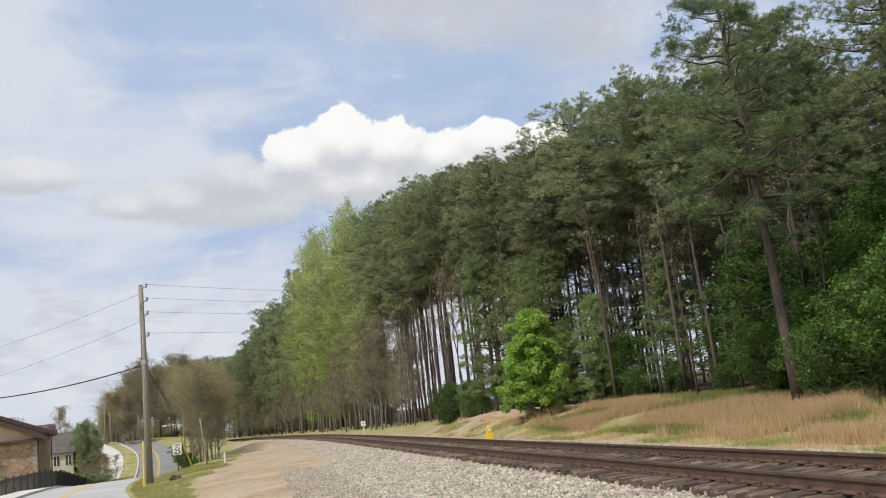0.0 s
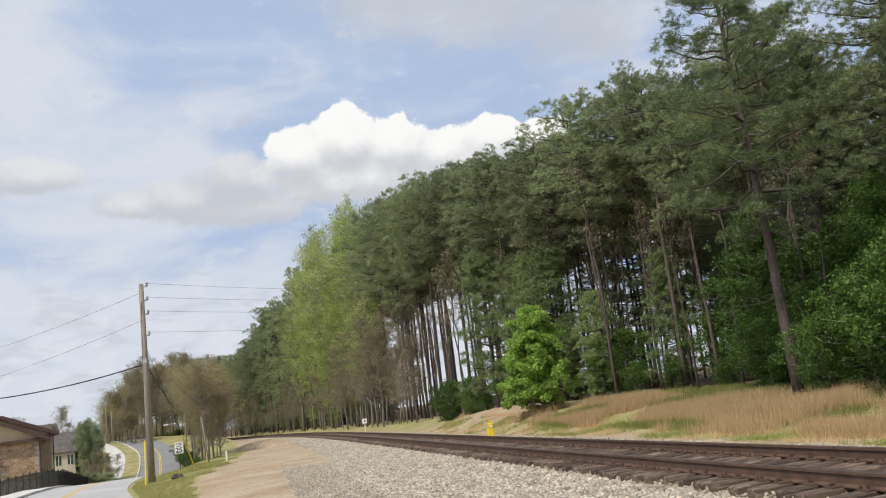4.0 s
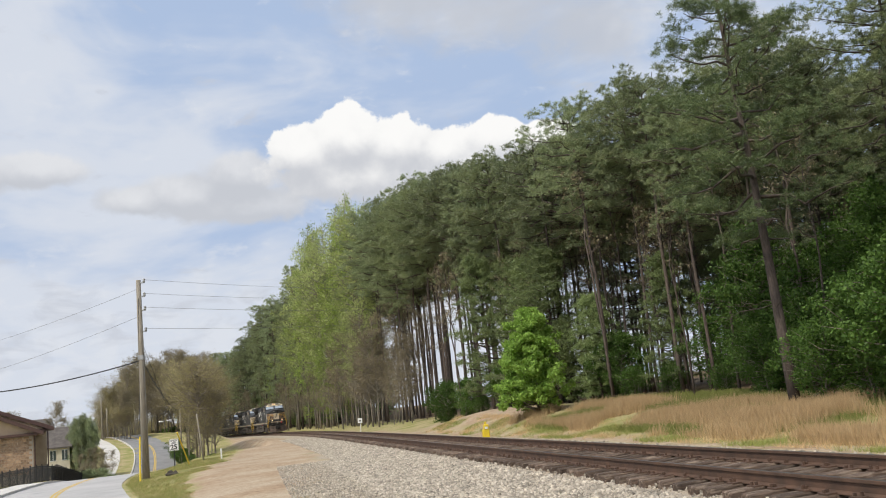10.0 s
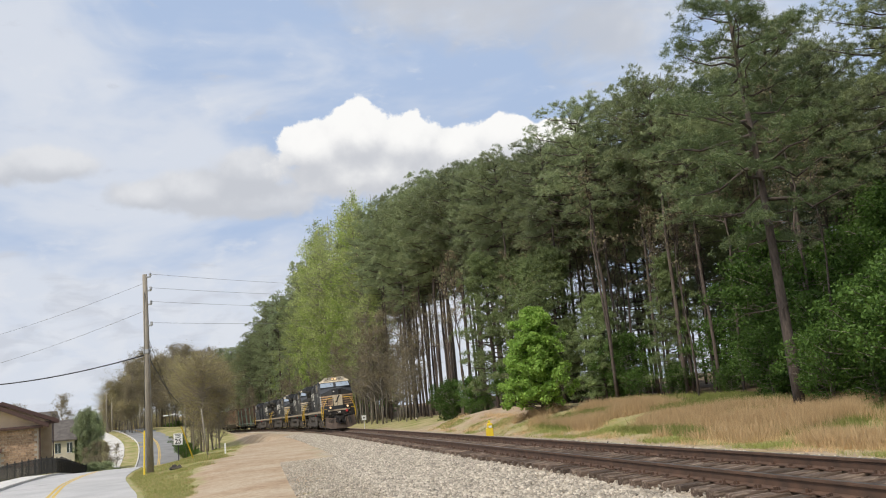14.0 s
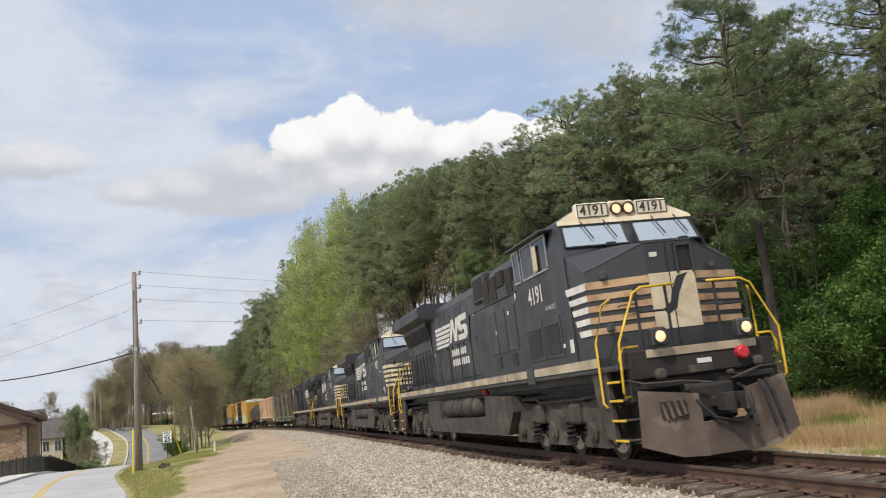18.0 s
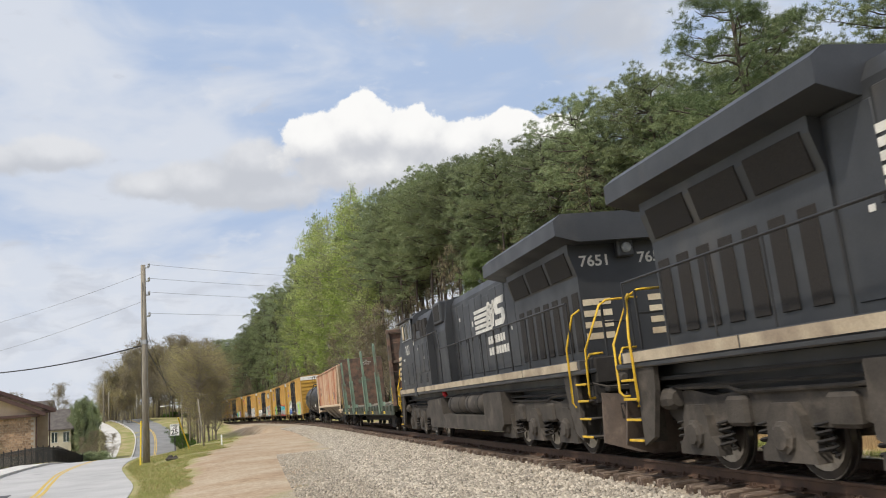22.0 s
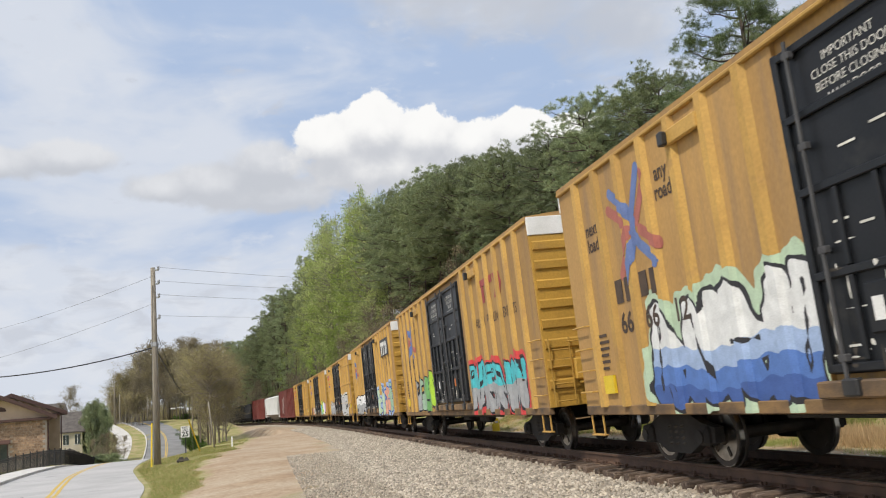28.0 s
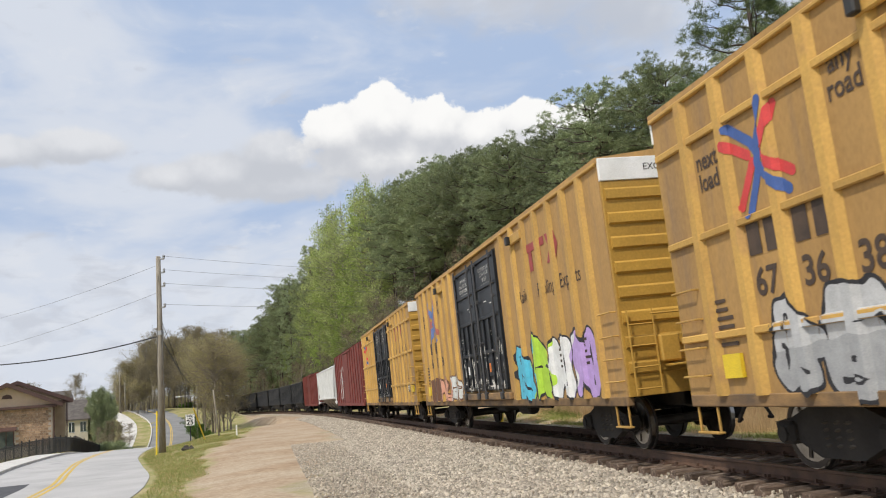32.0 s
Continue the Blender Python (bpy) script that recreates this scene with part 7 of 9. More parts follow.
# ---- clouds: one great sheet of broken cloud far behind everything, drifting ----
def cloud_sheet():
    az, el = np.radians(np.linspace(-60, 55, 70)), np.radians(np.linspace(-4, 60, 40))
    ga, ge = np.meshgrid(az, el)
    R = 3200.0
    v = np.stack([np.sin(ga) * np.cos(ge) * R, np.cos(ga) * np.cos(ge) * R, np.sin(ge) * R + EYE.z], -1).reshape(-1, 3)
    nx, ny = len(az), len(el)
    i = (np.arange(ny - 1)[:, None] * nx + np.arange(nx - 1)[None]).ravel()
    f = np.stack([i, i + 1, i + nx + 1, i + nx], -1)
    me = quick_mesh("cloud_bank", v, f, cloud_material())
    uv = me.uv_layers.new(name="sky")
    flat = np.degrees(np.stack([ga, ge], -1).reshape(-1, 2))
    uv.data.foreach_set("uv", flat[f.ravel()].astype(np.float32).ravel())
    return tagged(new("cloud_bank", me), "broken white and grey cumulus drifting in a blue sky", "clouds", kind="structure")


def cloud_material():
    m = bpy.data.materials.new("cloud")
    m.use_nodes = True
    nt = m.node_tree
    nt.nodes.clear()
    uv = nt.nodes.new("ShaderNodeUVMap")
    uv.uv_map = "sky"

    def math_(op, a, b=None, c=None):
        n = nt.nodes.new("ShaderNodeMath")
        n.operation = op
        for k, q in enumerate((a, b, c)):
            if q is None:
                continue
            if isinstance(q, (int, float)):
                n.inputs[k].default_value = q
            else:
                nt.links.new(q, n.inputs[k])
        return n.outputs[0]

    def noise_(scale, stretch=(1, 1, 1), detail=7.0, rough=0.55, dist=0.0, shift=0.0):
        mp = nt.nodes.new("ShaderNodeMapping")
        mp.inputs["Scale"].default_value = stretch
        mp.inputs["Location"].default_value = (shift, shift * 0.7, shift)
        mp.inputs["Rotation"].default_value = (0, 0, radians(6))
        nt.links.new(uv.outputs[0], mp.inputs[0])
        n = node(nt, "ShaderNodeTexNoise", Scale=scale, Detail=detail, Roughness=rough, Distortion=dist)
        nt.links.new(mp.outputs[0], n.inputs["Vector"])
        return n.outputs["Fac"]

    def ramp(x, lo, hi, to0=0.0, to1=1.0, smooth=True):
        n = nt.nodes.new("ShaderNodeMapRange")
        n.interpolation_type = "SMOOTHSTEP" if smooth else "LINEAR"
        for k, q in zip(("From Min", "From Max", "To Min", "To Max"), (lo, hi, to0, to1)):
            n.inputs[k].default_value = q
        nt.links.new(x, n.inputs[0])
        return n.outputs[0]

    def blob(cx, cy, rx, ry):
        mp = nt.nodes.new("ShaderNodeMapping")
        mp.inputs["Location"].default_value = (-cx / rx, -cy / ry, 0)
        mp.inputs["Scale"].default_value = (1 / rx, 1 / ry, 1)
        nt.links.new(uv.outputs[0], mp.inputs[0])
        ln = nt.nodes.new("ShaderNodeVectorMath")
        ln.operation = "LENGTH"
        nt.links.new(mp.outputs[0], ln.inputs[0])
        return math_("SUBTRACT", 1.0, ln.outputs["Value"])

    def mix_(fac, a, b):
        mx = nt.nodes.new("ShaderNodeMix")
        mx.data_type = "RGBA"
        nt.links.new(fac, mx.inputs[0])
        for k, q in ((6, a), (7, b)):
            if isinstance(q, tuple):
                mx.inputs[k].default_value = (*q, 1)
            else:
                nt.links.new(q, mx.inputs[k])
        return mx.outputs[2]

    def heap(rows, dx, dy, scale, amount):
        """A heaped cloud's thickness, taken a little to the side."""
        shifted = nt.nodes.new("ShaderNodeVectorMath")
        shifted.operation = "ADD"
        shifted.inputs[1].default_value = (dx, dy, 0)
        nt.links.new(uv.outputs[0], shifted.inputs[0])
        big = None
        for cx, cy, rx, ry in rows:
            mp = nt.nodes.new("ShaderNodeMapping")
            mp.inputs["Location"].default_value = (-cx / rx, -cy / ry, 0)
            mp.inputs["Scale"].default_value = (1 / rx, 1 / ry, 1)
            nt.links.new(shifted.outputs[0], mp.inputs[0])
            ln = nt.nodes.new("ShaderNodeVectorMath")
            ln.operation = "LENGTH"
            nt.links.new(mp.outputs[0], ln.inputs[0])
            b = math_("SUBTRACT", 1.0, ln.outputs["Value"])
            big = b if big is None else math_("SMOOTH_MAX", big, b, 0.25)
        n = node(nt, "ShaderNodeTexNoise", Scale=scale, Detail=8.0, Roughness=0.54)
        nt.links.new(shifted.outputs[0], n.inputs["Vector"])
        return math_("ADD", big, math_("MULTIPLY_ADD", n.outputs["Fac"], amount, -amount / 2))

    sep = nt.nodes.new("ShaderNodeSeparateXYZ")
    nt.links.new(uv.outputs[0], sep.inputs[0])
    # the open sky: streaks of thin white over blue, paler towards the horizon
    wisp = math_("ADD", math_("MULTIPLY", noise_(0.06, (1, 2.6, 1), 5.0, 0.5, 0.6, 7.7), 0.8), math_("MULTIPLY", noise_(0.2, (1, 2.4, 1), 5.0, 0.5, 0.4, 1.9), 0.2))
    side_ = ramp(sep.outputs[0], 2.0, -26.0, 0.0, 0.09)
    low_ = ramp(sep.outputs[1], 15.0, 3.0, 0.0, 0.1)
    pale = ramp(math_("ADD", math_("ADD", wisp, side_), low_), 0.44, 0.68)
    col = mix_(pale, (0.41, 0.525, 0.735), (0.67, 0.715, 0.8))
    fluff = ramp(math_("ADD", noise_(0.36, (1, 1.9, 1), 9.0, 0.57, 0.3, 2.2), ramp(sep.outputs[1], 14.0, 5.0, -0.12, 0.06)), 0.46, 0.66)
    col = mix_(math_("MULTIPLY", fluff, 0.4), col, (0.78, 0.795, 0.83))
    under = ramp(math_("ADD", noise_(0.3, (1, 2.4, 1), 8.0, 0.55, 0.4, 9.3), ramp(sep.outputs[1], 14.0, 6.0, -0.1, 0.03)), 0.5, 0.7)
    col = mix_(math_("MULTIPLY", under, 0.7), col, (0.56, 0.59, 0.66))
    # a grey bank overhead
    grey = math_("MAXIMUM", math_("MAXIMUM", blob(-1.5, 27.0, 7, 3.4), blob(6, 26.0, 8, 3.4)), blob(12.0, 23.6, 6, 3.6))
    grey = ramp(math_("ADD", grey, math_("MULTIPLY_ADD", noise_(0.3, (1, 1.6, 1), 8.0, 0.56, 0.3, 5.0), 1.6, -0.8)), -0.25, 0.9)
    bank = mix_(ramp(math_("ADD", sep.outputs[0], math_("MULTIPLY", noise_(0.4, (1, 1, 1), 6.0, 0.5, 0.2, 4.0), 8.0)), 15.0, 23.0), (0.54, 0.565, 0.62), (0.8, 0.805, 0.82))
    col = mix_(math_("MULTIPLY", grey, 0.85), col, bank)
    # the grey bank of heaped cloud on the side, then the bright heap with its shaded base
    ashen = ((-13.6, 16.3, 3.2, 1.7), (-17.2, 15.0, 3.6, 1.7), (-20.3, 14.8, 2.8, 1.2), (-13.5, 14.3, 5.6, 1.4), (-26.5, 16.6, 3.4, 1.3), (-30.5, 16.2, 3.4, 1.2))
    da, db = heap(ashen, 0, 0, 0.5, 1.0), heap(ashen, 0.25, 1.5, 0.5, 1.0)
    lit = ramp(math_("SUBTRACT", da, db), -0.1, 1.3)
    col = mix_(math_("MULTIPLY", ramp(da, -0.05, 0.36), 0.95), col, mix_(lit, (0.56, 0.58, 0.625), (0.76, 0.77, 0.795)))
    white = ((-6.2, 18.3, 3.0, 2.5), (-9.4, 17.6, 2.9, 1.9), (-2.6, 17.6, 3.0, 2.0), (0.6, 16.9, 2.6, 1.6), (4.2, 17.2, 2.6, 1.8), (7.6, 16.8, 2.6, 1.5), (-5.5, 15.6, 8.0, 2.1), (3.0, 15.6, 6.5, 1.7))
    wa, wb = heap(white, 0, 0, 0.62, 0.95), heap(white, -0.15, 1.7, 0.62, 0.95)
    crown = ramp(math_("ADD", math_("SUBTRACT", wa, wb), math_("MULTIPLY_ADD", sep.outputs[1], 0.17, -2.98)), -0.75, 0.95)
    body = mix_(crown, (0.59, 0.605, 0.645), (0.98, 0.97, 0.95))
    # crisp on top, melting away below
    soft = ramp(sep.outputs[1], 18.0, 14.4)
    edge = math_("DIVIDE", math_("SUBTRACT", wa, 0.02), math_("MULTIPLY_ADD", soft, 0.3, 0.13))
    col = mix_(ramp(edge, 0.0, 1.0), col, body)
    cover = ramp(sep.outputs[1], -3.0, 2.0, 0.6, 0.96)
    em = nt.nodes.new("ShaderNodeEmission")
    nt.links.new(col, em.inputs["Color"])
    tr = nt.nodes.new("ShaderNodeBsdfTransparent")
    ms = nt.nodes.new("ShaderNodeMixShader")
    nt.links.new(cover, ms.inputs[0])
    nt.links.new(tr.outputs[0], ms.inputs[1])
    nt.links.new(em.outputs[0], ms.inputs[2])
    out = nt.nodes.new("ShaderNodeOutputMaterial")
    nt.links.new(ms.outputs[0], out.inputs[0])
    return m


CLOUDS = cloud_sheet()

# ---- beside the road ----
M_BRICK = mat("tan_brick", (0.42, 0.29, 0.19), (0.27, 0.18, 0.125), rough=0.9, scale=5, fine=40, bump=0.1, vary=0.55, c=(0.5, 0.4, 0.3), cscale=3, cpos=(0.6, 0.7))
M_MORTAR = mat("mortar", (0.45, 0.4, 0.34), (0.38, 0.33, 0.28), rough=0.95)
M_STUCCO = mat("beige_stucco", (0.62, 0.48, 0.35), (0.55, 0.42, 0.3), rough=0.9, scale=1.5, fine=60, bump=0.1)
M_STUCCO_B = mat("tan_stucco", (0.45, 0.36, 0.25), (0.36, 0.28, 0.19), rough=0.9, scale=1.2, fine=60, bump=0.1, c=(0.25, 0.2, 0.15), cscale=1.5, cpos=(0.6, 0.8))
M_FASCIA = mat("brown_fascia", (0.1, 0.055, 0.045), (0.075, 0.042, 0.035), rough=0.6, bump=0.02)
M_SHINGLE = mat("roof_shingles", (0.13, 0.115, 0.105), (0.085, 0.075, 0.07), rough=0.9, scale=2, fine=30, bump=0.3, vary=0.3)
M_SIDING = mat("pale_yellow_siding", (0.66, 0.6, 0.45), (0.58, 0.52, 0.39), rough=0.8, scale=2, bump=0.03)
M_DARKGLASS = mat("window_glass", (0.05, 0.065, 0.065), (0.08, 0.1, 0.09), rough=0.08, scale=2, spec=0.9, bump=0)
M_FENCE = mat("black_fence_paint", (0.018, 0.018, 0.02), (0.026, 0.026, 0.028), rough=0.5, bump=0)
M_SIGN = mat("sign_white", (0.8, 0.8, 0.78), (0.74, 0.74, 0.72), rough=0.4, bump=0)


def gz(x, y):
    return float(ground_height(x, y)[0])


# kerb and sidewalk along the near side of the road's far edge
near_r = ROAD_L[12:132]
kerb = tagged(part("kerb", ribbon(near_r, -ROAD_W - 0.16, -ROAD_W, 0.13, 0.4), M_CONCRETE), "concrete kerb along the road", "kerb", kind="structure")
walk_r = ROAD_L[12:128]
sidewalk = tagged(part("pavement", ribbon(walk_r, -ROAD_W - 1.75, -ROAD_W - 0.16, 0.12, 0.4), M_CONCRETE), "pale concrete sidewalk beside the road", "sidewalk", kind="structure")
far_r = ROAD_L[142:186]
tagged(part("pavement", ribbon(far_r, -ROAD_W - 4.4, -ROAD_W - 2.2, 0.05, 0.3), M_CONCRETE), "pale path climbing the hill beside the road", "path", kind="structure")
tagged(part("kerb", ribbon(far_r, -ROAD_W - 0.16, -ROAD_W, 0.13, 0.4), M_CONCRETE), "concrete kerb on the hill", "kerb", kind="structure")
i0 = int(np.argmin(np.hypot(ROAD_L[:, 0] + 13.6, ROAD_L[:, 1] - 27.5)))
tagged(part("trim", ribbon(ROAD_L[i0 - 6:i0 + 3], -2.6, -0.9, 0.006, 0.01), M_ASPHALT_DARK), "dark asphalt patch in the road", "road patch", kind="structure")


def pole(name, x, y, h, r0, r1, material, label, z=None, lean=(0, 0)):
    z = gz(x, y) - 0.3 if z is None else z
    e = new(name)
    e.location = (x, y, z)
    part("shaft", Sheet().tube([(0, 0, 0), (lean[0] / 2, lean[1] / 2, h / 2), (lean[0], lean[1], h)], r0, 10, r1), material, e, smooth=True)
    return tagged(e, label, "utility pole")


PX, PY = -16.5, 45.08
p = pole("utility_pole", PX, PY, 10.45, 0.19, 0.12, M_POLE, "tall weathered wooden utility pole beside the road", -0.96)
for zz in (10.3, 9.55, 8.8, 7.65):
    b = Sheet().cbox(-0.05, 0.32, -0.04, 0.04, zz - 0.04, zz + 0.04, 0.01)
    ins = part("bracket", b, M_STEEL, p, "insulator bracket")
    part("insulator", lathe(Sheet(), [(0, 0.05), (0.3, 0.075), (0.5, 0.05), (0.7, 0.075), (1, 0.04)], (0.3, 0, zz), (0.3, 0, zz + 0.22), 8), M_STEEL, ins)
part("cable_clamp", Sheet().cbox(-0.16, 0.16, -0.16, 0.16, 6.15, 6.4, 0.03), M_STEEL, p)
part("ground_wire", Sheet().tube([(0.17, -0.05, 0.2), (0.14, -0.05, 6.2)], 0.012, 4), M_STEEL, p)


def wire(name, a, b, sag, r, material, label, n=14):
    a, b = Vector(a), Vector(b)
    pts = [a.lerp(b, i / n) - Vector((0, 0, sag * 4 * (i / n) * (1 - i / n))) for i in range(n + 1)]
    return tagged(part(name, Sheet().tube(pts, r, 5, caps=False), material), label, "wire")


TOP = lambda z: (PX + 0.3, PY, -0.96 + z)
# lines across the track into the wood, and lines to poles out of sight
for z, far in ((10.45, 9.6), (9.7, 8.9), (8.95, 8.1), (7.8, 7.2)):
    q = on_track(70, 12.5)
    wire("power_line", TOP(z), (q.x, q.y, far + 1.2), 0.35, 0.008, M_WIRE_GREY, "thin grey power line from the pole")
wire("power_line", (PX - 0.1, PY, 9.0), (-39.5, 63.8, 8.5), 0.3, 0.009, M_WIRE_GREY, "thin grey power line from the pole")
wire("power_line", (PX - 0.1, PY, 7.5), (-39.5, 63.8, 6.3), 0.3, 0.009, M_WIRE_GREY, "thin grey power line from the pole")
wire("telephone_cable", (PX - 0.1, PY, 5.15), (-31.9, 51.0, 4.85), 0.45, 0.035, M_WIRE, "thick black telephone cable")
wire("telephone_cable", (PX + 0.1, PY, 5.0), (-37.5, 116.2, 4.1), 0.8, 0.03, M_WIRE, "thick black telephone cable")


def guy(a, b, split):
    e = new("guy_wire")
    a, b = Vector(a), Vector(b)
    part("cable", Sheet().tube([a, b], 0.012, 5), M_WIRE, e)
    g = a.lerp(b, split)
    part("guard", Sheet().tube([a + (b - a) * 0.005, g], 0.045, 8), M_YELLOW, e, "yellow plastic guard")
    tagged(e, "guy wire with a yellow plastic guard", "guy wire", group="guy wires")


guy((-16.08, 43.1, gz(-16.08, 43.1)), (PX, PY - 0.1, 8.6), 0.23)
guy((-18.06, 57.2, gz(-18.06, 57.2)), (PX, PY + 0.1, 6.2), 0.3)

# speed limit sign
sx, sy = -19.56, 58.83
sg = new("speed_limit_sign")
sz = gz(sx, sy)
sg.matrix_basis = pose(sx, sy, sz, 0, 0, 10)
part("post", Sheet().cbox(-0.03, 0.03, -0.02, 0.02, -0.2, 1.86, 0.005), M_FENCE, sg, "dark steel post")
pl = part("plate", Sheet().cbox(-0.305, 0.305, -0.035, -0.025, 1.08, 1.84, 0.004), M_SIGN, sg, "white sign plate")
bd = Sheet()
for a, b, c, d in ((-0.28, 0.28, 1.105, 1.12), (-0.28, 0.28, 1.8, 1.815), (-0.285, -0.27, 1.105, 1.815), (0.27, 0.285, 1.105, 1.815)):
    bd.box(a, b, -0.038, -0.035, c, d)
part("border", bd, M_BLACK, pl)
lettering("wording", "SPEED", 0.15, M_BLACK, pl, pose(0, -0.039, 1.72, 90), "black sign words", thick=0.004)
lettering("wording", "LIMIT", 0.15, M_BLACK, pl, pose(0, -0.039, 1.57, 90), "black sign words", thick=0.004)
lettering("number", "25", 0.46, M_BLACK, pl, pose(0, -0.039, 1.3, 90), "black sign number", thick=0.014)
tagged(sg, "white speed limit sign reading 25 on a dark post", "road sign")

tagged(part("marker_post", Sheet().cbox(-0.05, 0.05, -0.03, 0.03, -0.1, 0.68, 0.02).cbox(-0.052, 0.052, -0.032, 0.032, 0.5, 0.56, 0.002), M_WHITE, at=pose(-16.08, 57.81, gz(-16.08, 57.81))), "short white marker post in the grass", "post")
pole("old_pole", -17.72, 59.41, 3.5, 0.06, 0.045, M_POLE, "thin leaning wooden pole in the grass", lean=(-0.36, 0))

lx, ly = -37.6, 116.2
lp = pole("street_lamp", lx, ly, 8.2, 0.11, 0.08, M_POLE, "street lamp on a wooden pole by the hill road", -3.9)
tagged(lp, category="street lamp")
part("arm", Sheet().tube([(0, 0, 6.6), (-1.0, 0, 6.75), (-2.4, 0, 6.7)], 0.035, 6), M_STEEL, lp)
part("lamp_head", Sheet().cbox(-2.95, -2.35, -0.12, 0.12, 6.62, 6.76, 0.04), M_WHITE, lp, "pale lamp head")
for x, y, h, z in ((-61.4, 147.8, 6.9, 1.5), (-60.6, 148.1, 4.9, 1.5), (-58.1, 154.4, 4.2, 1.5)):
    pole("utility_pole", x, y, h, 0.12, 0.09, M_POLE, "distant wooden utility pole by the hill road", z)

# a small heap of dirt and stones by the pole
tagged(part("dirt_clump", Sheet().cbox(-0.32, 0.32, -0.2, 0.2, -0.05, 0.16, 0.09).cbox(-0.2, 0.05, -0.12, 0.14, 0.1, 0.25, 0.06).cbox(0.1, 0.26, -0.1, 0.1, 0.1, 0.22, 0.05), M_GRIME, at=pose(-15.0, 44.6, gz(-15.0, 44.6), 0, 0, 25)),
       "small brown clump of debris in the grass", "debris")


# ---- fence ----
def build_fence():
    d = np.gradient(ROAD_L[:, :2], axis=0)
    d /= np.linalg.norm(d, axis=1, keepdims=True)
    line = np.stack([ROAD_L[:, 0] - d[:, 1] * 5.3, ROAD_L[:, 1] + d[:, 0] * 5.3], -1)
    line = np.stack([line[:, 0], line[:, 1], [gz(a, b) for a, b in line]], -1)[44:134]
    ln = np.concatenate([[0], np.cumsum(np.hypot(np.diff(line[:, 0]), np.diff(line[:, 1])))])
    def at(s):
        return Vector((np.interp(s, ln, line[:, 0]), np.interp(s, ln, line[:, 1]), np.interp(s, ln, line[:, 2])))
    f = tagged(new("fence"), "black metal picket fence behind the sidewalk", "fence")
    s, H = 0.0, 1.25
    post = Sheet().cbox(-0.035, 0.035, -0.035, 0.035, -0.2, H + 0.12, 0.008).mesh("post")
    bar = Sheet().box(-0.009, 0.009, -0.009, 0.009, 0.08, H).mesh("picket")
    step = 2.1
    while s < ln[-1] - step:
        a, b = at(s), at(s + step)
        part("post", post, M_FENCE, f, at=Matrix.Translation(a))
        for z in (0.12, H - 0.16, H - 0.02):
            part("rail", Sheet().tube([a + Vector((0, 0, z)), b + Vector((0, 0, z))], 0.018, 4), M_FENCE, f)
        if a.y < 75:
            n = 15
            for k in range(1, n):
                part("picket", bar, M_FENCE, f, at=Matrix.Translation(a.lerp(b, k / n)))
        else:
            sh = Sheet()
            for k in range(1, 12):
                q = a.lerp(b, k / 12)
                sh.box(q.x - 0.012, q.x + 0.012, q.y - 0.012, q.y + 0.012, q.z + 0.08, q.z + H)
            tagged(part("pickets", sh, M_FENCE, f, fix=False), kind="stuff")
        s += step


build_fence()


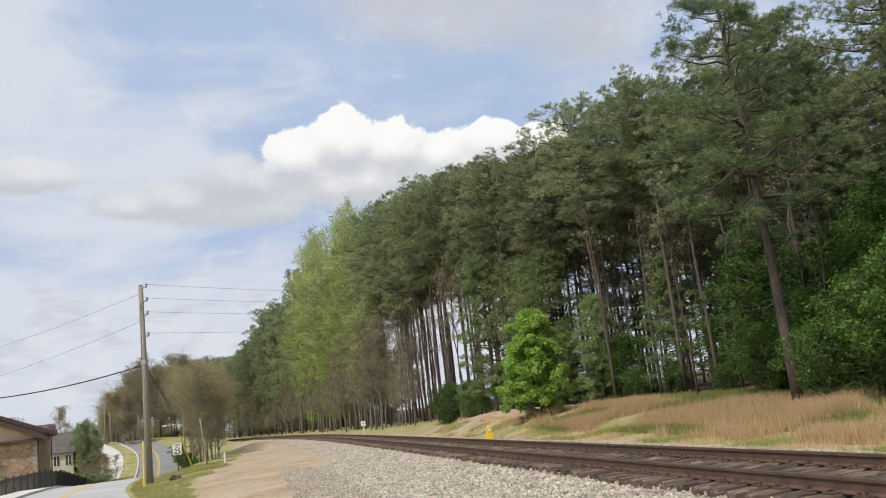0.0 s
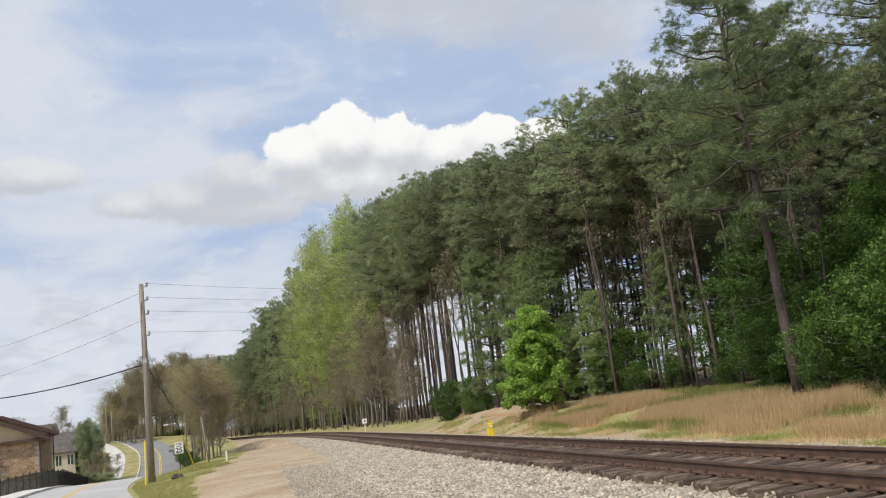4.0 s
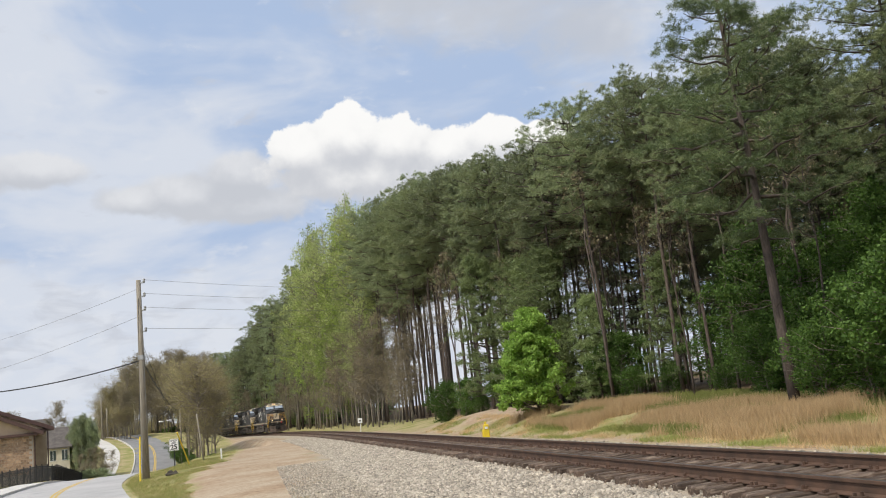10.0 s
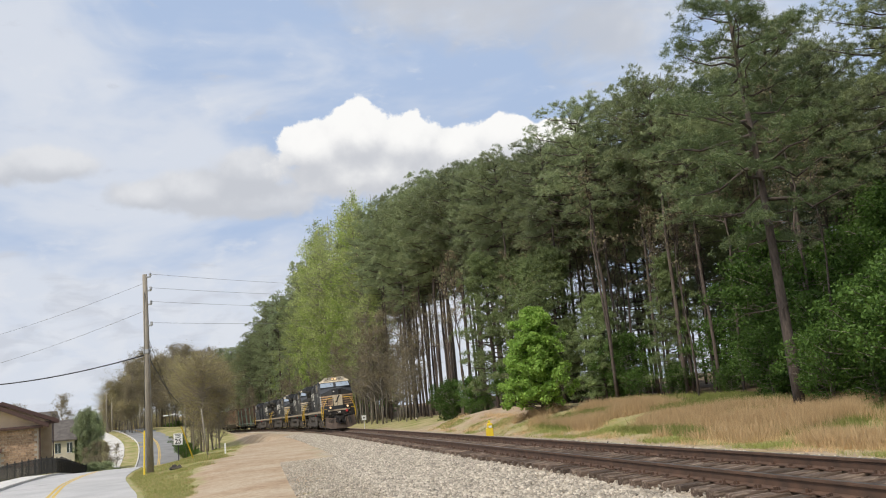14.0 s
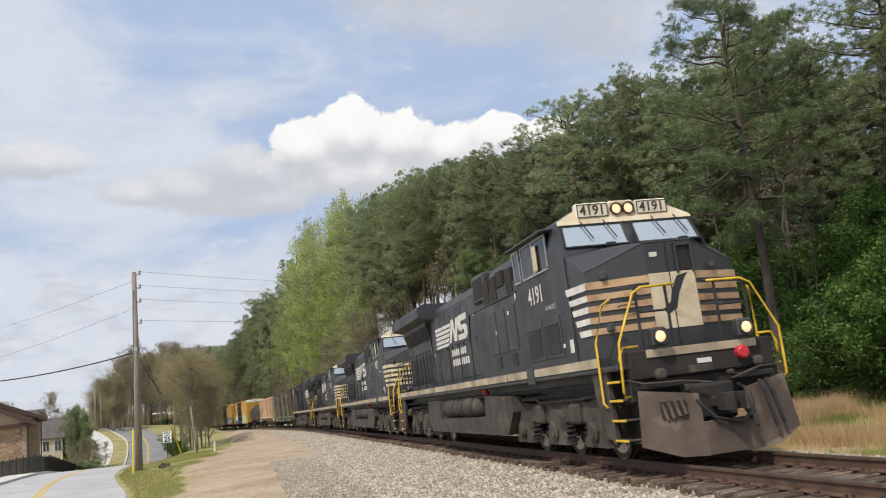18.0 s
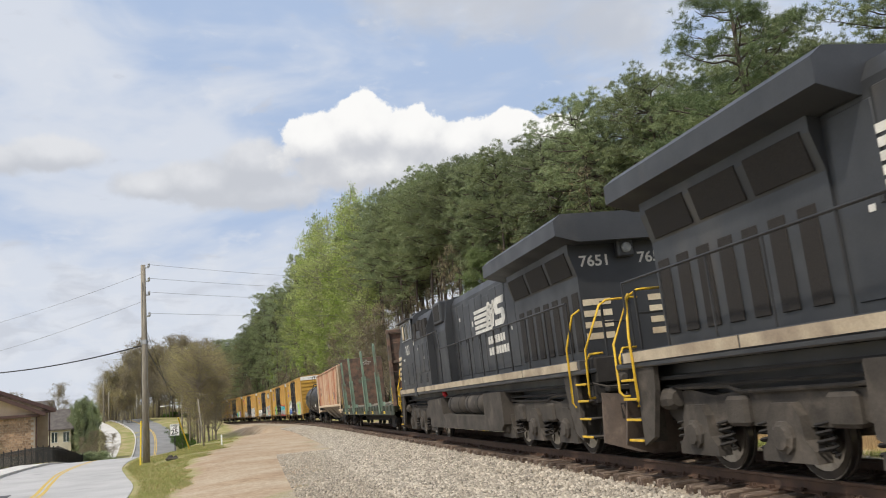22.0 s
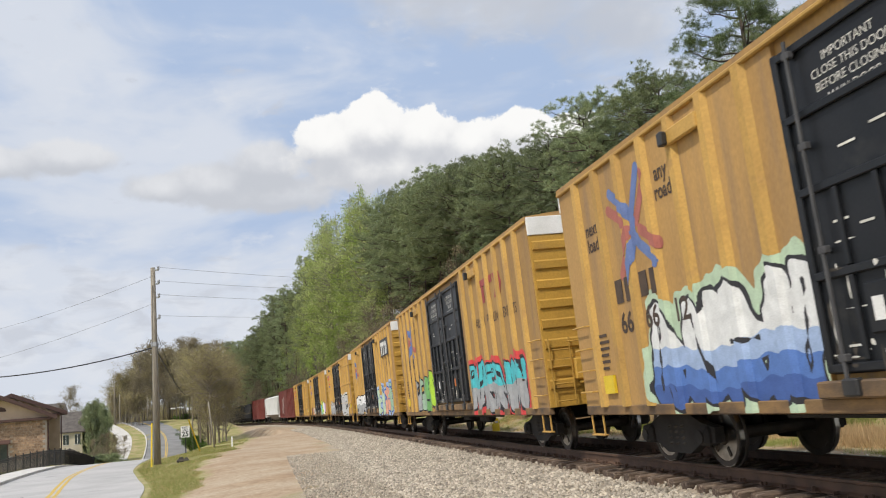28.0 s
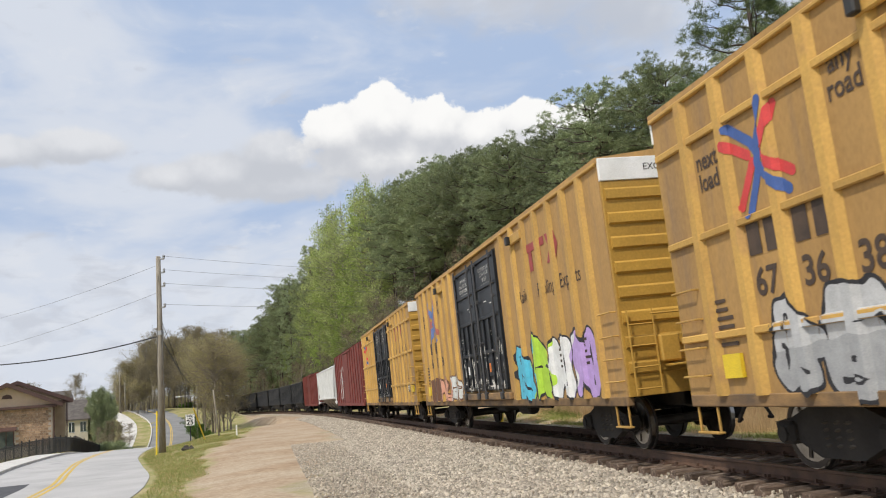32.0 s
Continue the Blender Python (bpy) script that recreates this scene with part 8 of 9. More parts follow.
# ---- buildings ----
def brick_building():
    """A brick hall with a gable towards the road and a wing behind it."""
    e = new("brick_building")
    e.matrix_basis = pose(-34.65, 69.88, -2.6, 0, 0, 27)
    # own axes: x along the front to the right (ends at 0), y away
    eave, apex, w = 4.97, 6.6, 6.7
    wall = part("wall", Sheet().cbox(-w, 0, 0.0, 0.3, 0, eave, 0.01), M_MORTAR, e, "brick front wall")
    part("wall", Sheet().cbox(-0.3, 0, 0.3, 10, 0, eave, 0.01), M_STUCCO_B, e, "side wall")
    gb = Sheet().prism([(-w - 0.3, eave), (0.2, eave), (-w / 2, apex)], 0.05, 0.25)
    part("gable", gb, M_STUCCO, e, "beige stucco gable")
    for x0, x1 in ((-w / 2, 0.75), (-w / 2, -w - 0.75)):
        z1 = eave - 0.15
        rf = Sheet().add([(x0, -0.6, apex + 0.12), (x1, -0.6, z1), (x1, 10, z1), (x0, 10, apex + 0.12), (x0, -0.6, apex + 0.3), (x1, -0.6, z1 + 0.18), (x1, 10, z1 + 0.18), (x0, 10, apex + 0.3)],
                         [(0, 1, 2, 3), (7, 6, 5, 4), (0, 4, 5, 1), (1, 5, 6, 2), (2, 6, 7, 3), (3, 7, 4, 0)])
        part("roof", rf, M_SHINGLE, e, "shingled roof slope")
        fa = Sheet().add([(x0, -0.66, apex + 0.02), (x1, -0.66, z1 - 0.1), (x1, -0.6, z1 - 0.1), (x0, -0.6, apex + 0.02), (x0, -0.66, apex + 0.34), (x1, -0.66, z1 + 0.22), (x1, -0.6, z1 + 0.22), (x0, -0.6, apex + 0.34)],
                         [(0, 1, 2, 3), (7, 6, 5, 4), (0, 4, 5, 1), (1, 5, 6, 2), (2, 6, 7, 3), (3, 7, 4, 0)])
        part("fascia", fa, M_FASCIA, e, "brown fascia board")
    part("cornice", Sheet().cbox(-w - 0.5, 0.35, -0.45, 0.05, eave - 0.22, eave + 0.02, 0.03), M_FASCIA, e, "brown cornice")
    vt = Sheet().prism([(-w / 2 - 0.4, 5.65), (-w / 2 + 0.4, 5.65), (-w / 2 + 0.3, 5.9), (-w / 2, 6.02), (-w / 2 - 0.3, 5.9)], 0.0, 0.06)
    part("gable_vent", vt, M_FASCIA, e, "half-round gable vent")
    # wing behind, stepped back and to the side
    part("wing_wall", Sheet().cbox(-0.3, 1.1, 4.9, 5.2, 0, 5.3, 0.01).cbox(0.85, 1.1, 5.2, 13, 0, 5.3, 0.01), M_STUCCO_B, e, "tan stucco wing wall")
    x0, x1, x2, za, ze = -2.7, 1.65, -7.05, 7.0, 5.2
    for xe in (x1, x2):
        part("wing_roof", Sheet().add([(x0, 4.2, za), (xe, 4.2, ze), (xe, 14, ze), (x0, 14, za), (x0, 4.2, za + 0.2), (xe, 4.2, ze + 0.2), (xe, 14, ze + 0.2), (x0, 14, za + 0.2)],
                                      [(0, 1, 2, 3), (7, 6, 5, 4), (0, 4, 5, 1), (1, 5, 6, 2), (2, 6, 7, 3), (3, 7, 4, 0)]), M_SHINGLE, e)
        part("fascia", Sheet().add([(x0, 4.12, za - 0.1), (xe, 4.12, ze - 0.12), (xe, 4.2, ze - 0.12), (x0, 4.2, za - 0.1), (x0, 4.12, za + 0.24), (xe, 4.12, ze + 0.22), (xe, 4.2, ze + 0.22), (x0, 4.2, za + 0.24)],
                                   [(0, 1, 2, 3), (7, 6, 5, 4), (0, 4, 5, 1), (1, 5, 6, 2), (2, 6, 7, 3), (3, 7, 4, 0)]), M_FASCIA, e, "brown fascia board")
    part("wing_gable", Sheet().prism([(-6.4, 5.3), (1.0, 5.3), (x0, za)], 4.6, 4.8), M_STUCCO, e, "beige stucco gable behind")
    part("cornice", Sheet().cbox(-0.2, 1.7, 4.4, 4.9, 5.1, 5.32, 0.03), M_FASCIA, e)
    for x, yy, zz in ((0.1, -0.08, 4.8), (1.2, 4.85, 5.1)):
        part("downspout", Sheet().tube([(x, yy, 0), (x, yy, zz)], 0.06, 6), M_FASCIA, e, "brown downspout")
    win = part("window", Sheet().cbox(-3.9, -2.9, -0.03, 0.02, 1.6, 3.12, 0.01), M_DARKGLASS, e, "dark greenish window")
    for a, b in ((-3.98, -3.9), (-2.9, -2.82), (-3.43, -3.37)):
        part("window_frame", Sheet().cbox(a, b, -0.06, 0.03, 1.55, 3.15, 0.01), M_FASCIA, win)
    part("awning", Sheet().prism([(-0.5, 3.12), (0.0, 3.4), (0.0, 3.28), (-0.5, 3.04)], -4.15, -2.65, "x"), M_FASCIA, win, "small brown awning")
    # bricks
    bx, bz = 0.4, 0.2
    mesh = Sheet().cbox(0, bx - 0.012, -0.016, 0.0, 0, bz - 0.012, 0.004).mesh("brick")
    rows, n = 0, 0
    for r in range(int(3.0 / bz)):
        z = eave - 0.24 - (r + 1) * bz
        for k in range(int(w / bx)):
            x = -w + k * bx + (bx / 2 if r % 2 else 0)
            if x + bx > 0 or (-4.3 < x + bx / 2 < -2.5 and 1.35 < z + 0.1 < 3.3):
                continue
            part("brick", mesh, M_BRICK, wall, at=pose(x, 0, z))
    return tagged(e, "brick building with beige stucco gable and brown trim", "building")


brick_building()


def far_house():
    e = new("house")
    e.matrix_basis = pose(-49.6, 103.74, -4.4, 0, 0, 24)
    part("wall", Sheet().cbox(-0.2, 2.3, 0, 5, 0, 5.35, 0.01), M_SIDING, e, "pale yellow siding wall")
    rf = Sheet().add([(-0.6, -0.3, 5.3), (2.6, -0.3, 5.3), (2.2, 3.2, 7.7), (-0.6, 3.2, 7.7), (-0.6, -0.3, 5.15), (2.6, -0.3, 5.15), (2.2, 3.2, 7.5), (-0.6, 3.2, 7.5)],
                     [(0, 1, 2, 3), (7, 6, 5, 4), (0, 4, 5, 1), (1, 5, 6, 2), (2, 6, 7, 3), (3, 7, 4, 0)])
    part("roof", rf, M_SHINGLE, e, "grey shingled roof")
    for x in (0.15, 1.45):
        w = part("window", Sheet().cbox(x, x + 0.62, -0.05, 0.01, 3.75, 4.9, 0.01), M_DARKGLASS, e, "dark window")
        part("frame", Sheet().cbox(x - 0.07, x + 0.69, -0.03, 0.0, 3.68, 3.76, 0.01).cbox(x - 0.07, x + 0.69, -0.03, 0.0, 4.9, 4.98, 0.01).cbox(x + 0.28, x + 0.34, -0.06, 0.0, 3.75, 4.9, 0.005), M_WHITE, w)
    part("porch_roof", Sheet().prism([(-0.3, 2.7), (2.0, 2.7), (0.85, 3.35)], -1.2, 0.0), M_SHINGLE, e, "small gabled porch roof")
    tagged(e, "pale yellow house with a grey roof behind the trees", "house")
    b = new("house")
    b.matrix_basis = pose(-56.5, 111.5, -4.4, 0, 0, 24)
    part("wall", Sheet().cbox(-2, 3.6, 0.5, 8, 0, 7.2, 0.01), M_SIDING, b, "pale wall")
    part("roof", Sheet().add([(-2.5, 0, 7.0), (4.0, 0, 7.0), (3.2, 4, 9.2), (-2.5, 4, 9.2), (-2.5, 0, 6.85), (4.0, 0, 6.85), (3.2, 4, 9.0), (-2.5, 4, 9.0)],
                             [(0, 1, 2, 3), (7, 6, 5, 4), (0, 4, 5, 1), (1, 5, 6, 2), (2, 6, 7, 3), (3, 7, 4, 0)]), M_SHINGLE, b, "grey shingled roof")
    tagged(b, "house with a large grey roof behind the brick building", "house")


far_house()

# ---- beyond the track ----
yx, yy = (1.2, 41.8)
yb = new("yellow_signal_box")
yb.matrix_basis = pose(yx, yy, gz(yx, yy), 0, 0, 8)
part("box", Sheet().cbox(-0.17, 0.17, -0.12, 0.12, -0.1, 0.42, 0.03), M_YELLOW, yb, "bright yellow box")
part("cover", Sheet().cbox(-0.1, 0.16, -0.09, 0.09, 0.42, 0.66, 0.04).cbox(-0.03, 0.06, -0.05, 0.05, 0.66, 0.78, 0.02), M_YELLOW, yb, "yellow cap")
part("label", Sheet().box(-0.05, 0.1, -0.124, -0.12, 0.44, 0.54), M_WHITE, yb, "pale label")
tagged(yb, "small bright yellow signal box beyond the rails", "signal box")
mx, my = -10.5, 91.2
mk = new("track_marker_sign")
mk.matrix_basis = pose(mx, my, gz(mx, my), 0, 0, 8)
part("post", Sheet().cbox(-0.035, 0.035, -0.03, 0.03, -0.2, 1.15, 0.01), M_WHITE, mk, "white post")
pm = part("plate", Sheet().cbox(-0.24, 0.24, -0.05, -0.03, 0.95, 1.45, 0.01), M_SIGN, mk, "square white plate")
part("dot", lathe(Sheet(), [(0, 0.09), (1, 0.09)], (0, -0.05, 1.2), (0, -0.056, 1.2), 10), M_BLACK, pm, "black dot")
tagged(mk, "small white square track sign beyond the rails", "sign")
for x, y, r in ((7.6, 25.8, 0.2), (11.3, 20.5, 0.11), (12.6, 22.4, 0.09)):
    bm = bmesh.new()
    bmesh.ops.create_icosphere(bm, subdivisions=2, radius=r)
    for q in bm.verts:
        k = 1 + 0.35 * noise.noise(q.co * 9 + Vector((x, y, 0)))
        q.co = Vector((q.co.x * k * 1.3, q.co.y * k, q.co.z * k * 0.55))
    me = bpy.data.meshes.new("litter_bag")
    bm.to_mesh(me)
    bm.free()
    tagged(part("litter_bag", me, M_WHITE, at=pose(x, y, gz(x, y) + r * 0.35)), "crumpled white litter in the dry grass", "litter", group="litter")

# ---- trees ----
def unit(rng, n):
    d = rng.normal(size=(n, 3))
    return d / np.linalg.norm(d, axis=1, keepdims=True)


def leaves(rng, centres, radius, per, size, squash=0.8):
    """Broad leaves scattered round each centre: bent diamonds."""
    n = len(centres) * per
    c = np.repeat(centres, per, axis=0)
    o = unit(rng, n) * radius * rng.random((n, 1)) ** 0.4
    o[:, 2] *= squash
    p = c + o
    d, e = unit(rng, n), unit(rng, n)
    e = np.cross(d, e)
    e /= np.linalg.norm(e, axis=1, keepdims=True) + 1e-9
    s = size * rng.uniform(0.6, 1.4, (n, 1))
    v = np.stack([p - d * s, p + e * s * 0.6, p + d * s, p - e * s * 0.6], 1).reshape(-1, 3)
    return v, np.arange(4 * n).reshape(-1, 4)


def limb(rng, base, tip, sag=0.0, n=4, wob=0.06):
    """Points of a crooked limb."""
    b, t = Vector(base), Vector(tip)
    ln = (t - b).length
    out = []
    for i in range(n + 1):
        u = i / n
        p = b.lerp(t, u) + Vector((0, 0, -sag * ln * math.sin(u * math.pi)))
        if 0 < i < n:
            p += Vector(rng.normal(size=3)) * ln * wob
        out.append(p)
    return out


def trunk_line(rng, h, lean=0.02, crook=0.012):
    p = [Vector((0, 0, -0.5))]
    dx, dy = rng.normal() * lean, rng.normal() * lean
    for i in range(1, 9):
        u = i / 8
        p.append(Vector((dx * h * u + rng.normal() * crook * h * u, dy * h * u + rng.normal() * crook * h * u, h * u)))
    return p


def at_height(line, z):
    for a, b in zip(line, line[1:]):
        if a.z <= z <= b.z:
            return a.lerp(b, (z - a.z) / (b.z - a.z))
    return line[-1]


def needle_tufts(rng, centres, per, length, width):
    """Sprays of narrow needles that stand out all round each shoot's tip, mostly upwards."""
    n = len(centres) * per
    c = np.repeat(centres, per, axis=0)
    size = np.repeat(rng.uniform(0.75, 1.25, len(centres)), per)[:, None]
    d = unit(rng, n)
    d[:, 2] = d[:, 2] * 0.8 + 0.35
    d /= np.linalg.norm(d, axis=1, keepdims=True)
    side = np.cross(d, unit(rng, n))
    side /= np.linalg.norm(side, axis=1, keepdims=True) + 1e-9
    start = c + d * 0.03 + rng.normal(size=(n, 3)) * 0.035 * length / 0.26
    ln = length * size * rng.uniform(0.7, 1.2, (n, 1))
    v = np.stack([start - side * width, start + side * width, start + d * ln], 1).reshape(-1, 3)
    return v, np.arange(3 * n).reshape(-1, 3)


def make_pine(seed, h, bare, spread, girth, limbs=62, needles=None, name="pine_tree", dead=6, per=32, length=0.21, width=0.0125, fill=1.45, droop=0.0, cap=1.0, pad=1.0):
    """A tall pine: straight bole, crooked limbs that end in pads of needle tufts, a domed uneven crown with gaps."""
    rng = np.random.default_rng(seed)
    line = trunk_line(rng, h, 0.012, 0.006)
    wood = Sheet()
    wood.tube(line, girth, 9, 0.05)
    cs = []
    for k in range(limbs):
        u = ((k + rng.random()) / limbs) ** 0.88
        z = h * (bare + (0.965 - bare) * u)
        full = math.sin(math.pi * (0.14 + 0.78 * u)) ** 0.6
        a = k * 2.4 + rng.normal() * 0.35
        ln = spread * full * rng.uniform(0.6, 1.1) * (1 - (1 - cap) * u)
        b = at_height(line, z)
        up = -0.1 - droop + 0.6 * u + rng.normal() * 0.1
        pts = limb(rng, b, b + Vector((math.cos(a) * ln, math.sin(a) * ln, ln * up)), 0.05, 4, 0.045)
        wood.tube(pts, 0.018 + 0.017 * ln, 4, 0.01, caps=False)
        across = Vector((-math.sin(a), math.cos(a), 0))
        for w0 in np.linspace(0.5, 1.0, max(2, int(ln * 1.25))):
            i = min(int(w0 * 4), 3)
            hub = pts[i].lerp(pts[i + 1], w0 * 4 - i)
            hub = hub + across * rng.normal() * ln * 0.2 + Vector((0, 0, 0.1))
            wood.tube([pts[max(i, 1)], hub], 0.013, 3, 0.006, caps=False)
            r = rng.uniform(0.38, 0.62) * pad
            for j in range(int(11 * fill)):
                d = rng.normal(size=3) * np.array([0.62, 0.62, 0.4]) * r
                cs.append((hub.x + d[0], hub.y + d[1], hub.z + abs(d[2]) + 0.1 - 0.25 * (d[0] * d[0] + d[1] * d[1]) / r))
    for k in range(26):
        d = rng.normal(size=3) * np.array([0.55, 0.55, 0.3]) * spread / 3
        cs.append((line[-1].x + d[0], line[-1].y + d[1], h + d[2] - 0.35))
    for k in range(dead):
        b = at_height(line, h * bare * rng.uniform(0.35, 0.98))
        a, ln = rng.random() * 6.28, rng.uniform(0.5, 2.0)
        wood.tube(limb(rng, b, b + Vector((math.cos(a) * ln, math.sin(a) * ln, rng.uniform(-0.4, 0.2))), 0, 3), 0.02, 4, 0.006, caps=False)
    v, f = needle_tufts(rng, np.array(cs), per, length, width)
    return finish_tree(name, wood, M_BARK, v, f, needles or M_NEEDLE)


def make_broadleaf(seed, h, low, spread, girth, leaf, size=0.09, per=34, twigs=120, bark=None, name="broadleaf_tree", peak=0.55, clump=0.45, stems=1, base_fill=False):
    """A leafy tree: forked limbs, clumps of leaves with gaps between."""
    rng = np.random.default_rng(seed)
    wood, cs = Sheet(), []
    for st in range(stems):
        line = trunk_line(rng, h, 0.03 if stems == 1 else 0.12, 0.018)
        wood.tube(line, girth, 8, 0.02)
        for k in range(twigs // stems):
            u = rng.random() ** 0.8
            z = h * (low + (0.99 - low) * u)
            b = at_height(line, max(0.1, z - h * 0.06 * rng.random()))
            prof = (u / peak if u < peak else (1 - u) / (1 - peak)) if not base_fill else (1 - u) ** 0.95
            ln = spread * (0.18 + 0.9 * max(prof, 0) ** 0.7) * rng.uniform(0.35, 1.1)
            a = rng.random() * 2 * math.pi
            tip = b + Vector((math.cos(a) * ln, math.sin(a) * ln, ln * rng.uniform(0.0, 0.7)))
            pts = limb(rng, b, tip, -0.03, 3, 0.07)
            wood.tube(pts, 0.008 + 0.012 * ln, 4, 0.005, caps=False)
            for w in rng.uniform(0.35, 1.05, max(1, int(ln * 1.6))):
                i = min(int(w * 3), 2)
                q = pts[i].lerp(pts[i + 1], min(w * 3 - i, 1))
                cs.append((q.x, q.y, q.z))
    v, f = leaves(rng, np.array(cs), clump, per, size)
    return finish_tree(name, wood, bark or M_BARK_GREY, v, f, leaf)


def make_bare(seed, h, low, spread, girth, buds=None, per=10, name="bare_tree", twigs=60, bark=None):
    """A tree that is not yet in leaf: limbs, forks and fine twigs, with a mist of buds."""
    rng = np.random.default_rng(seed)
    wood, cs = Sheet(), []
    line = trunk_line(rng, h, 0.04, 0.02)
    wood.tube(line, girth, 7, 0.015)
    for k in range(twigs):
        u = rng.random() ** 0.9
        z = h * (low + (0.97 - low) * u)
        b = at_height(line, z)
        ln = spread * (1.1 - 0.75 * u) * rng.uniform(0.4, 1.1)
        a = rng.random() * 2 * math.pi
        tip = b + Vector((math.cos(a) * ln, math.sin(a) * ln, ln * rng.uniform(0.35, 1.1)))
        pts = limb(rng, b, tip, -0.04, 4, 0.06)
        wood.tube(pts, 0.012 + 0.011 * ln, 4, 0.005, caps=False)
        for j in range(7):
            w = rng.uniform(0.3, 1.0)
            i = min(int(w * 4), 3)
            q = pts[i].lerp(pts[i + 1], w * 4 - i)
            t = q + Vector(rng.normal(size=3) * np.array([1, 1, 0.7])) * ln * 0.2 + Vector((0, 0, ln * 0.15))
            wood.tube([q, q.lerp(t, 0.5) + Vector(rng.normal(size=3)) * 0.05, t], 0.009, 3, 0.004, caps=False)
            cs += [tuple(t), tuple(q.lerp(t, 0.6))]
    v, f = leaves(rng, np.array(cs), 0.3, per, 0.06)
    return finish_tree(name, wood, bark or M_BARK_GREY, v, f, buds or M_LEAF_BROWN)


def finish_tree(name, wood, bark, v, f, leaf):
    base = new(name)
    part("trunk", wood, bark, base, "bark-covered trunk and limbs", smooth=True, fix=False)
    part("crown", quick_mesh("crown", v, f, leaf), leaf, base)
    return base


def plant(proto, x, y, scale=1.0, turn=0.0, sink=0.0, tall=1.0, lean=(0, 0)):
    z = float(ground_height(x, y)[0]) - sink
    return copy_thing(proto, pose(x, y, z, lean[0], lean[1], turn) @ Matrix.Diagonal((scale, scale, scale * tall, 1)))


def track_xy(s, lat):
    p = on_track(s, lat)
    return p.x, p.y




FAR_OFF = pose(0, -400, -60)
GREAT_S, GREAT_L = 23.8, 9.1  # where the great pine stands
# the wood's edge: how far beyond the track, and how high its tops reach, along the track
EDGE = ([0, 40, 60, 80, 250], [12.5, 11.5, 10, 8.5, 7.5])
TOPS = ([0, 22, 30, 38, 46, 50, 60, 66, 72, 80, 88, 96, 105, 115, 125, 140, 160, 180, 210, 240, 300], [11, 13.8, 15.2, 16.3, 18.4, 18.1, 19.2, 21.3, 21.4, 23.1, 24.9, 25.7, 27.3, 30.8, 33, 34.4, 33.0, 30.2, 28.2, 22.5, 18.5])


